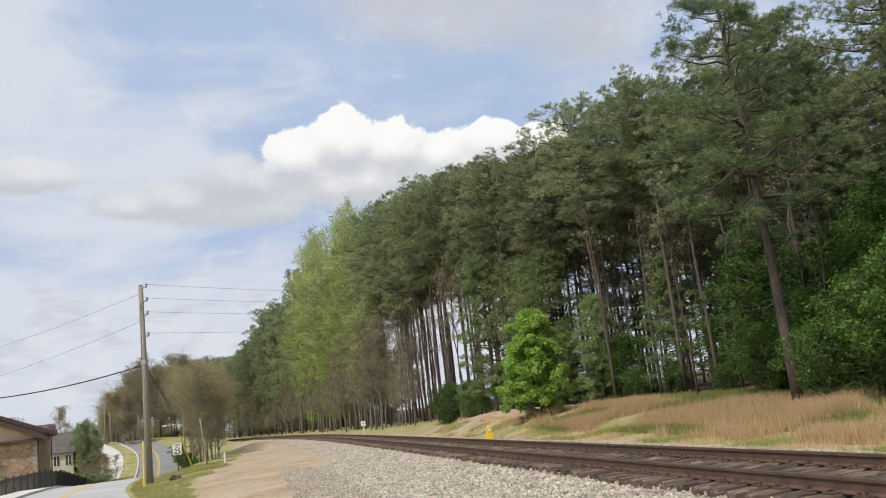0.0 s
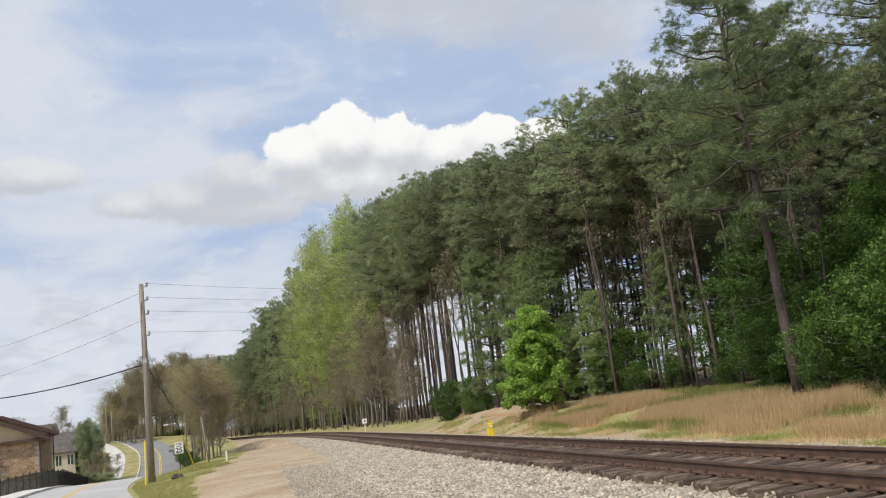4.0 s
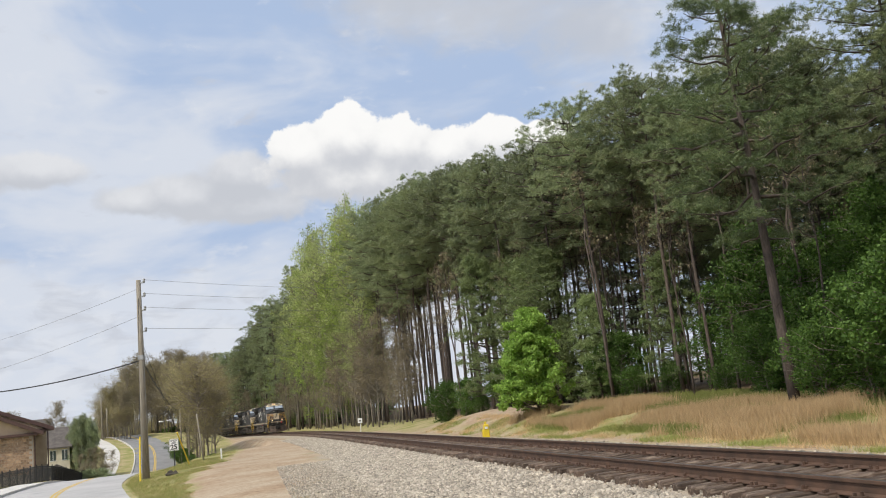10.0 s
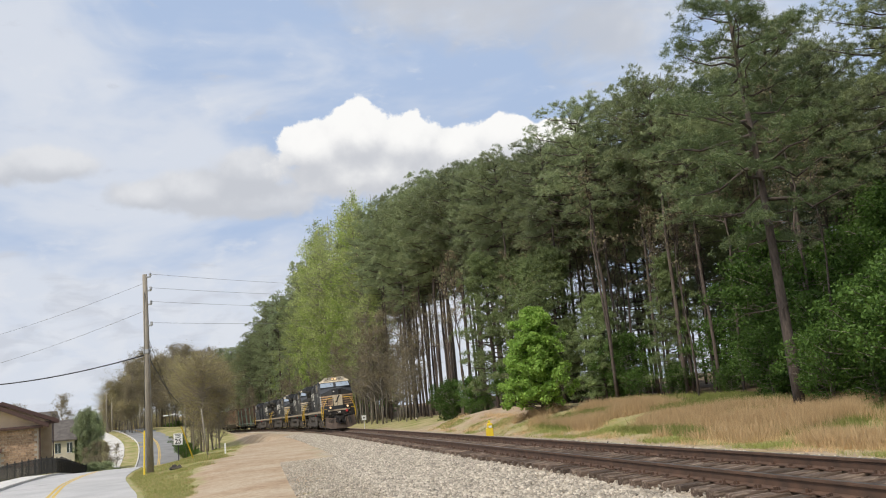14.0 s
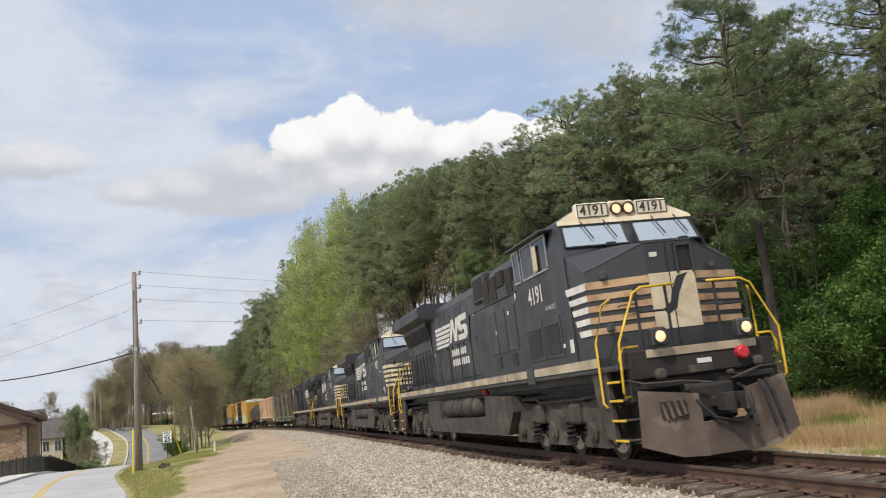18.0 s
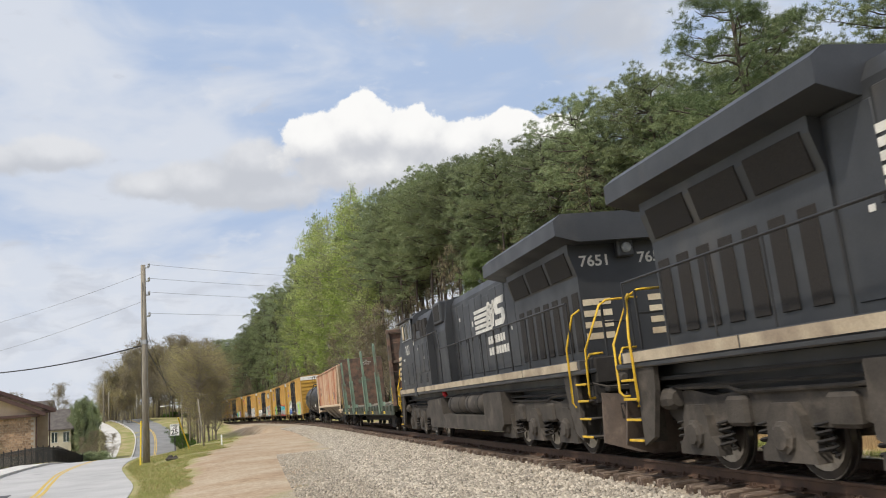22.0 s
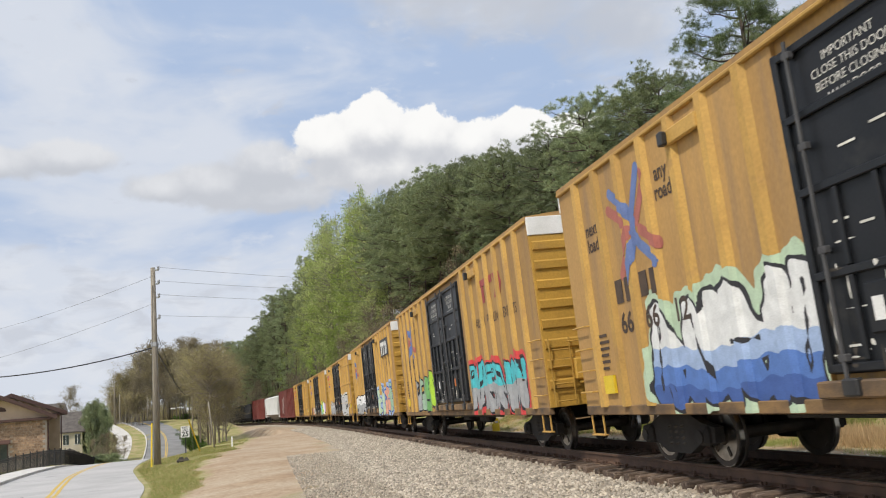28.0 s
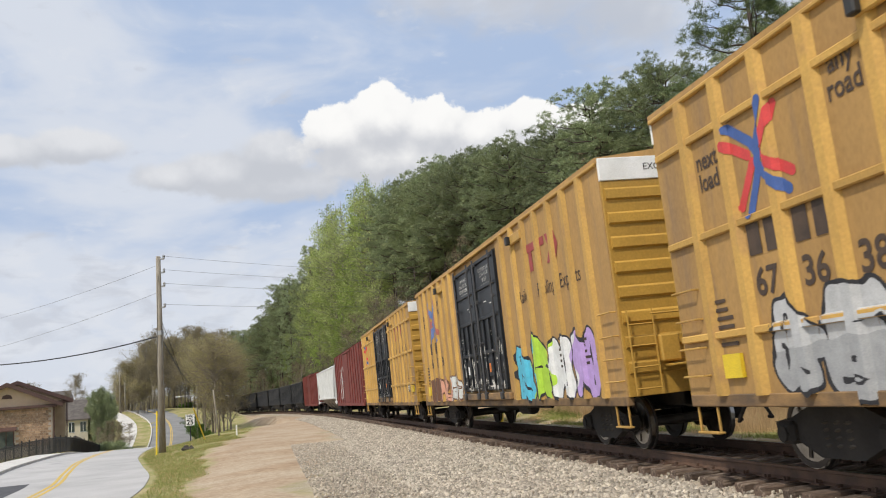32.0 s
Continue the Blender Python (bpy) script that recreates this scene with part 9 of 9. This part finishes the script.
def build_wood():
    rng = np.random.default_rng(5)
    H = 20.0
    pines = [make_pine(11, H, 0.57, 3.1, 0.13, 48), make_pine(12, H, 0.62, 3.4, 0.13, 44, M_NEEDLE_B), make_pine(13, H, 0.52, 3.0, 0.12, 50), make_pine(14, H, 0.65, 3.3, 0.13, 42), make_pine(15, H, 0.55, 2.9, 0.12, 48, M_NEEDLE_B)]
    full = [make_pine(18, H, 0.3, 3.0, 0.15, 60), make_pine(19, H, 0.2, 3.1, 0.15, 66, M_NEEDLE_B)]
    back = [make_pine(16, H, 0.58, 3.4, 0.14, 36, per=26, length=0.36, width=0.02), make_pine(17, H, 0.52, 3.2, 0.14, 40, per=26, length=0.36, width=0.02)]
    young = [make_pine(21, 10, 0.08, 2.7, 0.12, 62, M_NEEDLE_C, dead=0, cap=0.45), make_pine(22, 8, 0.05, 2.3, 0.1, 58, M_NEEDLE_C, dead=0, cap=0.45)]
    pale = [make_broadleaf(31, H, 0.3, 3.4, 0.16, M_LEAF_PALE, 0.085, 17, 120, clump=0.55), make_broadleaf(32, H, 0.2, 3.6, 0.16, M_LEAF_PALE, 0.085, 18, 125, clump=0.55), make_broadleaf(33, H, 0.1, 3.6, 0.15, M_LEAF, 0.085, 22, 150, clump=0.55)]
    bare = [make_bare(41, 12, 0.3, 3.2, 0.1, twigs=64, per=5), make_bare(42, 10, 0.2, 2.8, 0.08, twigs=60, per=5)]
    snag = [make_bare(43, 13, 0.55, 1.6, 0.075, name="bare_tree", twigs=16, per=3, bark=M_BARK)]
    olive = [make_broadleaf(51, 11, 0.38, 4.0, 0.14, M_LEAF_OLIVE, 0.06, 14, 190, M_BARK_PALE, name="budding_tree", clump=0.7, peak=0.6), make_broadleaf(52, 10, 0.36, 4.0, 0.12, M_LEAF_OLIVE, 0.06, 16, 180, M_BARK_PALE, name="budding_tree", clump=0.6)]
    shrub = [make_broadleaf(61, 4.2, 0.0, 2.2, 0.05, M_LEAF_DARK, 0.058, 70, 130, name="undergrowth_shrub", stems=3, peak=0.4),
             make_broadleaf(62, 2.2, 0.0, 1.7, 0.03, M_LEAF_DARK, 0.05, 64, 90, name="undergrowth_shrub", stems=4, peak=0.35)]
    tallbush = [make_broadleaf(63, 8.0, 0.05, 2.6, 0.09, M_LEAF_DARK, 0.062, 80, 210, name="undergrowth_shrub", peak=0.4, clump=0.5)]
    sapling = make_broadleaf(71, 5.6, 0.02, 2.35, 0.07, M_LEAF_BRIGHT, 0.075, 80, 360, name="young_broadleaf_tree", base_fill=True, clump=0.3)
    ever = make_broadleaf(72, 6.0, 0.03, 2.4, 0.1, M_NEEDLE_B, 0.08, 50, 150, name="dark_evergreen", peak=0.45)
    # these two carry the needles with shade in their colour
    great = make_pine(23, 14.0, 0.38, 3.7, 0.19, 36, M_NEEDLE_SHADED, fill=2.6, per=36, length=0.16, width=0.0075, cap=0.55, pad=0.95)
    near_limb = make_pine(24, 16.5, 0.2, 4.3, 0.22, 40, M_NEEDLE_SHADED, fill=2.4, per=36, length=0.16, width=0.0075, droop=0.12, pad=0.95)
    protos = pines + full + back + young + pale + bare + snag + olive + shrub + tallbush + [sapling, ever, great, near_limb]
    tags = {"pine_tree": ("tall dark green pine with a bare lower trunk", "pine tree"), "broadleaf_tree": ("slender tree in pale spring leaf at the wood's edge", "tree"),
            "bare_tree": ("leafless grey-brown tree with buds at the wood's edge", "tree"), "budding_tree": ("spreading tree with olive-brown buds beside the road", "tree"),
            "undergrowth_shrub": ("bright green leafy shrub under the pines", "shrub"), "young_broadleaf_tree": ("bushy bright green young tree beside the track", "tree"),
            "dark_evergreen": ("dense dark green evergreen near the houses", "tree")}
    for p in protos:
        k = p.name.split(".")[0]
        tagged(p, *tags[k], group=k.replace("_", " ") + "s")
        p.matrix_basis = FAR_OFF

    def row(kinds, s0, s1, step, d0, d1, sc=(0.9, 1.06), base=H, fixed=False):
        s = s0
        while s < s1:
            k = kinds[int(rng.integers(len(kinds)))]
            lat = np.interp(s, *EDGE) + rng.uniform(d0, d1)
            x, y = track_xy(s, lat)
            r = rng.uniform(*sc)
            if fixed:
                plant(k, x, y, r, rng.uniform(0, 360))
            else:
                tall = (np.interp(s, *TOPS) * (1 + 0.012 * (lat - np.interp(s, *EDGE))) - gz(x, y)) * r / base
                wide = min(max(tall, 0.8), 1.2) * rng.uniform(0.9, 1.1)
                plant(k, x, y, wide, rng.uniform(0, 360), tall=tall / wide)
            s += step * rng.uniform(0.7, 1.3)

    # front of the wood
    row(pines, 33, 108, 2.9, 0.5, 3.5, (0.9, 1.0))
    row(pines, 31, 112, 3.0, 4, 8, (0.84, 0.97))
    row(full, 31, 58, 4.2, 5, 9, (0.62, 0.82))
    row(back, 18, 66, 3.4, 9, 15, (0.75, 0.9))
    row(full, 24, 56, 2.6, 10, 18, (0.5, 0.75))
    row(full, 18, 56, 2.6, 18, 28, (0.5, 0.75))
    row(full, 22, 60, 2.4, 28, 42, (0.45, 0.75))
    row(snag, 26, 60, 1.3, 1, 7, (0.75, 1.05), fixed=True)
    row(back, 66, 110, 5.5, 9, 15, (0.8, 0.92))
    row(back, 20, 60, 4.4, 16, 26, (0.7, 0.86))
    row(pale, 110, 168, 3.4, -0.8, 2.0, (0.92, 1.03))
    row(pale, 104, 165, 5, -1.6, 0.6, (0.45, 0.72))
    row(back, 106, 170, 4, 3, 9, (0.7, 0.85))
    row(full, 168, 255, 4.2, 0, 4, (0.86, 1.0))
    row(back, 168, 250, 5.0, 4, 10, (0.85, 0.95))
    row(pale, 170, 205, 12, -0.5, 1.0, (0.5, 0.7))
    # thin stems and bare growth below
    row(bare, 97, 124, 1.9, -1.8, 1.2, (0.9, 1.3), fixed=True)
    row(bare, 84, 97, 3.2, -1.4, 1.2, (0.5, 0.8), fixed=True)
    row(bare, 122, 240, 5, -1.5, 0.5, (0.6, 0.95), fixed=True)
    row(snag, 34, 100, 2.6, -0.3, 4, (0.8, 1.1), fixed=True)
    row(snag, 100, 240, 5, -0.8, 2, (0.8, 1.1), fixed=True)
    row(young, 50, 62, 3.4, -0.4, 1.8, (0.95, 1.2), fixed=True)
    row(young, 40, 50, 5.0, 0.5, 2.5, (0.55, 0.75), fixed=True)
    row(young, 130, 250, 2.6, 2, 8, (0.8, 1.3), fixed=True)
    row(young, 18, 34, 3.2, 14, 22, (0.8, 1.2), fixed=True)
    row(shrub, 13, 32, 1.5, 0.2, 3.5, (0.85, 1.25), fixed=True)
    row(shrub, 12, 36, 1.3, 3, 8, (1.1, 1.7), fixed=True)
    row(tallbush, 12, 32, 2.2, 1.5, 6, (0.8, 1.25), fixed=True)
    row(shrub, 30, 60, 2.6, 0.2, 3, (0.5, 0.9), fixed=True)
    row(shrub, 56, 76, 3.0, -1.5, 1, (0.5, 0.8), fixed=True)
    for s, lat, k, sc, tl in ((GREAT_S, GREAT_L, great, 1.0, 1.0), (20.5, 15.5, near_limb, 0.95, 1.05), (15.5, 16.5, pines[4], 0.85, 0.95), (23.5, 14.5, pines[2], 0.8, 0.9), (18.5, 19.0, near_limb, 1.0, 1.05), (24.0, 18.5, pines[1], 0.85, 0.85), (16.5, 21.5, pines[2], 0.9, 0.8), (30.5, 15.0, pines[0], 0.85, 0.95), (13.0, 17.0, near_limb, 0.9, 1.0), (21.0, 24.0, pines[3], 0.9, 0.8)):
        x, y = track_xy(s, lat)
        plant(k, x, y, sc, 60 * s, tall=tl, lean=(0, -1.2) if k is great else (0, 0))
    x, y = track_xy(43.2, 7.2)
    plant(sapling, x, y, 1.0, 40)
    for s, lat, sc in ((17.5, 11.0, 1.1), (19.5, 10.2, 0.95), (21.2, 9.9, 0.8), (22.4, 9.2, 0.62)):
        x, y = track_xy(s, lat)
        plant(shrub[0], x, y, sc, 50 * s)
    # where the track goes out of sight
    row(full, 252, 300, 5, 0, 6)
    s = 205
    while s < 345:
        for k in range(2):
            x, y = track_xy(s, -rng.uniform(5.5, 13))
            plant((olive + shrub)[int(rng.integers(4))], x, y, rng.uniform(0.45, 0.7) if k else rng.uniform(0.7, 1.0), rng.uniform(0, 360), tall=0.8)
        s += 1.9 if s > 235 else 6
    # budding trees between the road and the track, and over the hill: bearing and distance from the bystander
    def rise(az):  # how steeply their tops stand over the eye
        return np.interp(az, [-23.0, -22.5, -22, -20.6, -20, -18.2, -16.2, -15.2, -14.6], [0.03, 0.043, 0.056, 0.074, 0.081, 0.082, 0.071, 0.046, 0.026])

    def sow(kinds, az, d, base, wide, part_of_top=1.0):
        x, y = math.sin(radians(az)) * d, math.cos(radians(az)) * d
        tall = (EYE.z + rise(az) * d * part_of_top - gz(x, y)) / base
        w = min(tall * 1.05, wide) * rng.uniform(0.9, 1.1)
        plant(kinds[int(rng.integers(len(kinds)))], x, y, w, rng.uniform(0, 360), tall=tall / w)
    for az, d in ((-17.5, 118), (-16.9, 104), (-16.3, 112), (-17.0, 126), (-15.9, 120), (-16.6, 132), (-17.6, 134)):
        sow(olive, az, d, 10.5, 1.05, rng.uniform(0.9, 1.0))
    for k in range(4):
        sow(bare, rng.uniform(-17.6, -15.4), rng.uniform(104, 132), 11, 0.9, rng.uniform(0.3, 0.55))
    for az, d, sc in ((-18.1, 128, 0.9), (-17.7, 122, 1.0), (-17.3, 116, 0.8), (-16.9, 112, 0.7), (-16.4, 110, 0.7), (-16.0, 112, 0.8), (-18.4, 136, 1.0)):
        x, y = math.sin(radians(az)) * d, math.cos(radians(az)) * d
        plant(shrub[0], x, y, sc * 0.6, rng.uniform(0, 360))
    for k in range(44):
        sow(olive + bare, -15.8 - 7.0 * (k + rng.random()) / 44, rng.uniform(168, 215), 10.5, 1.5, rng.uniform(0.9, 1.0))
    for k in range(24):
        sow(bare + olive, rng.uniform(-22.8, -20.4), rng.uniform(165, 185), 11, 1.2, rng.uniform(0.4, 0.75))
    for az, d, top in ((-24.1, 116, 4.2), (-23.7, 112, 4.3), (-23.3, 115, 4.0), (-23.5, 122, 4.8)):
        x, y = math.sin(radians(az)) * d, math.cos(radians(az)) * d
        tall = (top - gz(x, y)) / 6.0
        plant(ever, x, y, 0.62, rng.uniform(0, 360), tall=tall / 0.62)
    for az, d, sc in ((-25.6, 128, 0.75), (-24.8, 132, 0.85), (-25.2, 140, 0.8), (-28.5, 150, 0.75), (-27.6, 150, 0.75)):
        x, y = math.sin(radians(az)) * d, math.cos(radians(az)) * d
        plant(bare[int(rng.integers(2))], x, y, sc, rng.uniform(0, 360))
    for az, d, sc in ((-23.9, 108, 0.28), (-23.5, 106, 0.3), (-23.1, 107, 0.3), (-22.7, 107, 0.28), (-22.4, 109, 0.3), (-23.3, 110, 0.34), (-22.9, 111, 0.34), (-22.1, 111, 0.32), (-22.5, 113, 0.33)):
        x, y = math.sin(radians(az)) * d, math.cos(radians(az)) * d
        plant(bare[int(rng.integers(2))], x, y, sc, rng.uniform(0, 360))
    for az, d, sc in ((-22.4, 92.5, 0.42), (-22.9, 93.5, 0.45), (-23.4, 94, 0.42), (-22.0, 92, 0.4), (-23.9, 94, 0.36), (-22.6, 94.5, 0.6)):
        x, y = math.sin(radians(az)) * d, math.cos(radians(az)) * d
        plant(ever, x, y, sc, rng.uniform(0, 360), tall=0.7)
    for p in protos:
        for o in (*p.children_recursive, p):
            bpy.data.objects.remove(o)


build_wood()

# ---- ties, stones, grass ----
def build_ties():
    rng = np.random.default_rng(3)
    meshes = []
    for k in range(4):
        sh = Sheet().cbox(-1.32, 1.32, -0.115, 0.115, -0.19, 0.0, 0.018)
        sh.v = [(x + 0.02 * noise.noise((x, y * 9, k)), y + 0.012 * noise.noise((x * 2, y, k + 5)), z + 0.008 * noise.noise((x * 2, y * 3, k + 9))) for x, y, z in sh.v]
        me = sh.mesh("tie")
        me.materials.append(M_TIE)
        meshes.append(me)
    plates, spikes, rest = Sheet(), Sheet(), Sheet()
    s, n = 5.0, 0
    while s < 240:
        a, b = on_track(s, -1), on_track(s, 1)
        d = (b - a).normalized()
        f = Vector((-d.y, d.x, 0)).normalized()
        m = Matrix((d, f, d.cross(f))).transposed().to_4x4()
        skew = rng.normal() * 0.012
        m.translation = on_track(s, rng.normal() * 0.03, -0.183 + rng.uniform(-0.008, 0.004))
        m = m @ Matrix.Rotation(skew, 4, "Z")
        if n < 300:
            part("tie", meshes[int(rng.integers(4))], M_TIE, railway, at=m)
        else:
            rest.box(-1.32, 1.32, -0.115, 0.115, -0.19, 0.0, m)
        if s < 60:
            for lat in (-0.755, 0.755):
                plates.box(lat - 0.19, lat + 0.19, -0.095, 0.095, 0.0, 0.018, m)
                for x in (lat - 0.105, lat + 0.105, lat - 0.15, lat + 0.15):
                    yy = rng.uniform(-0.06, 0.06)
                    spikes.box(x - 0.016, x + 0.016, yy - 0.014, yy + 0.014, 0.0, 0.05 + rng.uniform(0, 0.02), m)
        s += 0.5
        n += 1
    tagged(part("tie_plates", plates, M_RAIL, railway, "rusty tie plates under the rails", fix=False), kind="stuff")
    tagged(part("spikes", spikes, M_RAIL, railway, "rusty spikes", fix=False), kind="stuff")
    tagged(part("far_ties", rest, M_TIE, railway, "distant wooden ties", fix=False), kind="stuff")


build_ties()


def scatter_stones(n, s_pick, lat_pick, size, seed, lift=0.3):
    """Broken stones: squashed, twisted boxes."""
    rng = np.random.default_rng(seed)
    s, lat = s_pick(rng, n), lat_pick(rng, n)
    th = np.interp(s, LINE_S, LINE_TH)
    x = np.interp(s, LINE_S, LINE_P[:, 0]) + np.cos(th) * lat
    y = np.interp(s, LINE_S, LINE_P[:, 1]) + np.sin(th) * lat
    z = ground_height(x, y)
    r = size * rng.uniform(0.5, 1.35, n)
    corner = np.array([(a, b, c) for a in (-1, 1) for b in (-1, 1) for c in (-1, 1)], float)
    v = corner[None] * (1 + rng.uniform(-0.45, 0.3, (n, 8, 3))) * rng.uniform(0.5, 1.0, (n, 1, 3))
    q = unit(rng, n)
    w = np.cross(q, unit(rng, n))
    w /= np.linalg.norm(w, axis=1, keepdims=True)
    R = np.stack([q, w, np.cross(q, w)], -1)
    v = np.einsum("nij,nkj->nki", R, v) * r[:, None, None] * 0.5
    v += np.stack([x, y, z + r * lift], -1)[:, None]
    face = np.array([(0, 1, 3, 2), (4, 6, 7, 5), (0, 4, 5, 1), (2, 3, 7, 6), (0, 2, 6, 4), (1, 5, 7, 3)])
    f = (face[None] + (np.arange(n) * 8)[:, None, None]).reshape(-1, 4)
    return v.reshape(-1, 3), f


def build_ballast():
    sets = [(46000, lambda g, n: 7 + 30 * g.random(n) ** 1.5, lambda g, n: g.uniform(-4.8, -1.42, n), 0.062, 1),
            (9000, lambda g, n: 6 + 34 * g.random(n) ** 1.3, lambda g, n: g.uniform(-0.95, 1.6, n), 0.045, 2),
            (3000, lambda g, n: 6 + 34 * g.random(n) ** 1.3, lambda g, n: g.uniform(-1.45, -0.9, n), 0.04, 6),
            (24000, lambda g, n: 36 + 60 * g.random(n) ** 1.4, lambda g, n: g.uniform(-4.2, -1.5, n), 0.07, 3),
            (7000, lambda g, n: 10 + 30 * g.random(n), lambda g, n: g.uniform(1.3, 3.6, n), 0.055, 4),
            (30000, lambda g, n: 8 + 30 * g.random(n) ** 1.3, lambda g, n: -3.6 - 3.0 * g.random(n) ** 1.5, 0.036, 5)]
    for n, sp, lp, size, seed in sets:
        v, f = scatter_stones(n, sp, lp, size, seed)
        tagged(new("ballast", quick_mesh("ballast", v, f, M_STONE_DIRTY if seed == 2 else M_STONE)), "loose grey and buff crushed stone ballast", "ballast", kind="stuff")


build_ballast()


def blades(n, pick, length, width, material, name, label, seed, lean=0.25, per=6):
    rng = np.random.default_rng(seed)
    x, y = pick(rng, n)
    z = ground_height(x, y) - 0.02
    c = np.repeat(np.stack([x, y, z], -1), per, axis=0)
    m = len(c)
    c[:, :2] += rng.normal(size=(m, 2)) * 0.07
    a = rng.random(m) * 2 * np.pi
    d = np.stack([np.cos(a), np.sin(a), np.zeros(m)], -1)
    size = np.repeat(rng.uniform(0.55, 1.2, n), per)[:, None] * rng.uniform(0.6, 1.1, (m, 1))
    tip = c + np.stack([rng.normal(size=m) * lean, rng.normal(size=m) * lean, np.ones(m)], -1) * length * size
    v = np.stack([c - d * width, c + d * width, tip], 1).reshape(-1, 3)
    tagged(new(name, quick_mesh(name, v, np.arange(3 * m).reshape(-1, 3), material)), label, "grass", kind="stuff")


def on_bank(s0, s1, l0, l1, clump=None):
    def pick(rng, n):
        s, lat = rng.uniform(s0, s1, n * 3), rng.uniform(l0, l1, n * 3)
        if clump:
            k = np.array([noise.noise((a * clump[0], b * clump[0] * 1.6, clump[1])) for a, b in zip(s, lat)]) + rng.normal(size=n * 3) * 0.12
            o = np.argsort(-k)[:n]
            s, lat = s[o], lat[o]
        else:
            s, lat = s[:n], lat[:n]
        th = np.interp(s, LINE_S, LINE_TH)
        return np.interp(s, LINE_S, LINE_P[:, 0]) + np.cos(th) * lat, np.interp(s, LINE_S, LINE_P[:, 1]) + np.sin(th) * lat
    return pick


blades(13000, on_bank(20, 44, 5.6, 9.8, (0.3, 1.0)), 0.5, 0.011, M_STRAW, "dry_grass", "tall dry straw-coloured grass on the bank", 11, 0.22)
blades(6500, on_bank(9, 26, 5.0, 8.6, (0.5, 4.0)), 0.42, 0.011, M_STRAW, "dry_grass", "tall dry straw-coloured grass on the bank", 12, 0.25)
blades(17000, on_bank(9, 42, 5.4, 13.0, (0.2, 7.0)), 0.26, 0.012, M_GRASS, "green_grass", "fresh green weeds on the bank", 13, 0.5)
blades(9000, on_bank(13, 34, 8.6, 11.8), 0.28, 0.012, M_GRASS, "green_grass", "fresh green weeds before the wood", 16, 0.45)
blades(5000, on_bank(10, 60, 4.0, 6.5, (0.4, 2.0)), 0.16, 0.006, M_GRASS, "green_grass", "short grass beside the ballast", 14, 0.5)
blades(3000, on_bank(9, 60, 4.2, 7.0, (0.4, 9.0)), 0.22, 0.005, M_STRAW, "dry_grass", "short dry grass beside the ballast", 15, 0.5)


def on_verge(rng, n):
    x, y = rng.uniform(-20, -5, n * 6), 14 + 58 * rng.random(n * 6) ** 1.2
    s, lat = track_coords(x, y)
    dist, _ = road_coords(x, y)
    k = np.array([noise.noise((a * 0.3, b * 0.3, 3.0)) for a, b in zip(x, y)])
    ok = (lat < np.interp(s, [20, 31, 42, 54, 80], [-9.3, -9.9, -10.3, -9.6, -8.2]) + k * 1.2) & (dist > ROAD_W + 0.25) & (k + rng.normal(size=len(k)) * 0.2 > -0.25)
    return x[ok][:n], y[ok][:n]


def verge(n, length, width, material, name, label, seed):
    rng = np.random.default_rng(seed)
    x, y = on_verge(rng, n)
    blades(len(x), lambda g, m: (x, y), length, width, material, name, label, seed + 50, 0.5, 5)


verge(14000, 0.11, 0.006, M_GRASS, "green_grass", "mown green grass between road and lot", 21)
verge(6000, 0.09, 0.006, M_STRAW, "dry_grass", "patches of dry grass between road and lot", 22)


# ---- what moves ----
def motions():
    off = -0.6
    for e, ln, base, back in TRAIN:
        mid = off + ln / 2
        walk(e, [(t, car_pose(nose(t) + mid, base, back)) for t in np.arange(0, 32.01, 0.5)])
        off += ln
    # wheels roll with the train: those alike share one roll
    kinds = {}
    for e, ln, base, back in TRAIN:
        for w in e.children_recursive:
            if w.name.startswith("wheelset"):
                at = w.matrix_basis.translation
                kinds.setdefault((round(at.z, 3), round(at.x, 3), back), []).append(w)
    gone = [(t, nose(0.0) - nose(t)) for t in np.arange(0, 32.001, 0.04)]
    for (r, x, back), same in kinds.items():
        walk(same[0], [(t, pose(x, 0, r) @ Matrix.Rotation((-1 if back else 1) * d / r, 4, "Y")) for t, d in gone])
        keys = same[0].animation_data
        for w in same[1:]:
            w.rotation_mode = "QUATERNION"
            ad = w.animation_data_create()
            ad.action = keys.action
            ad.action_slot = keys.action_slot
    walk(CLOUDS, [(0, pose(0, 0, 0)), (16, pose(0, 0, 0, 0, 0, -0.67)), (32, pose(0, 0, 0, 0, 0, -1.35))])


motions()
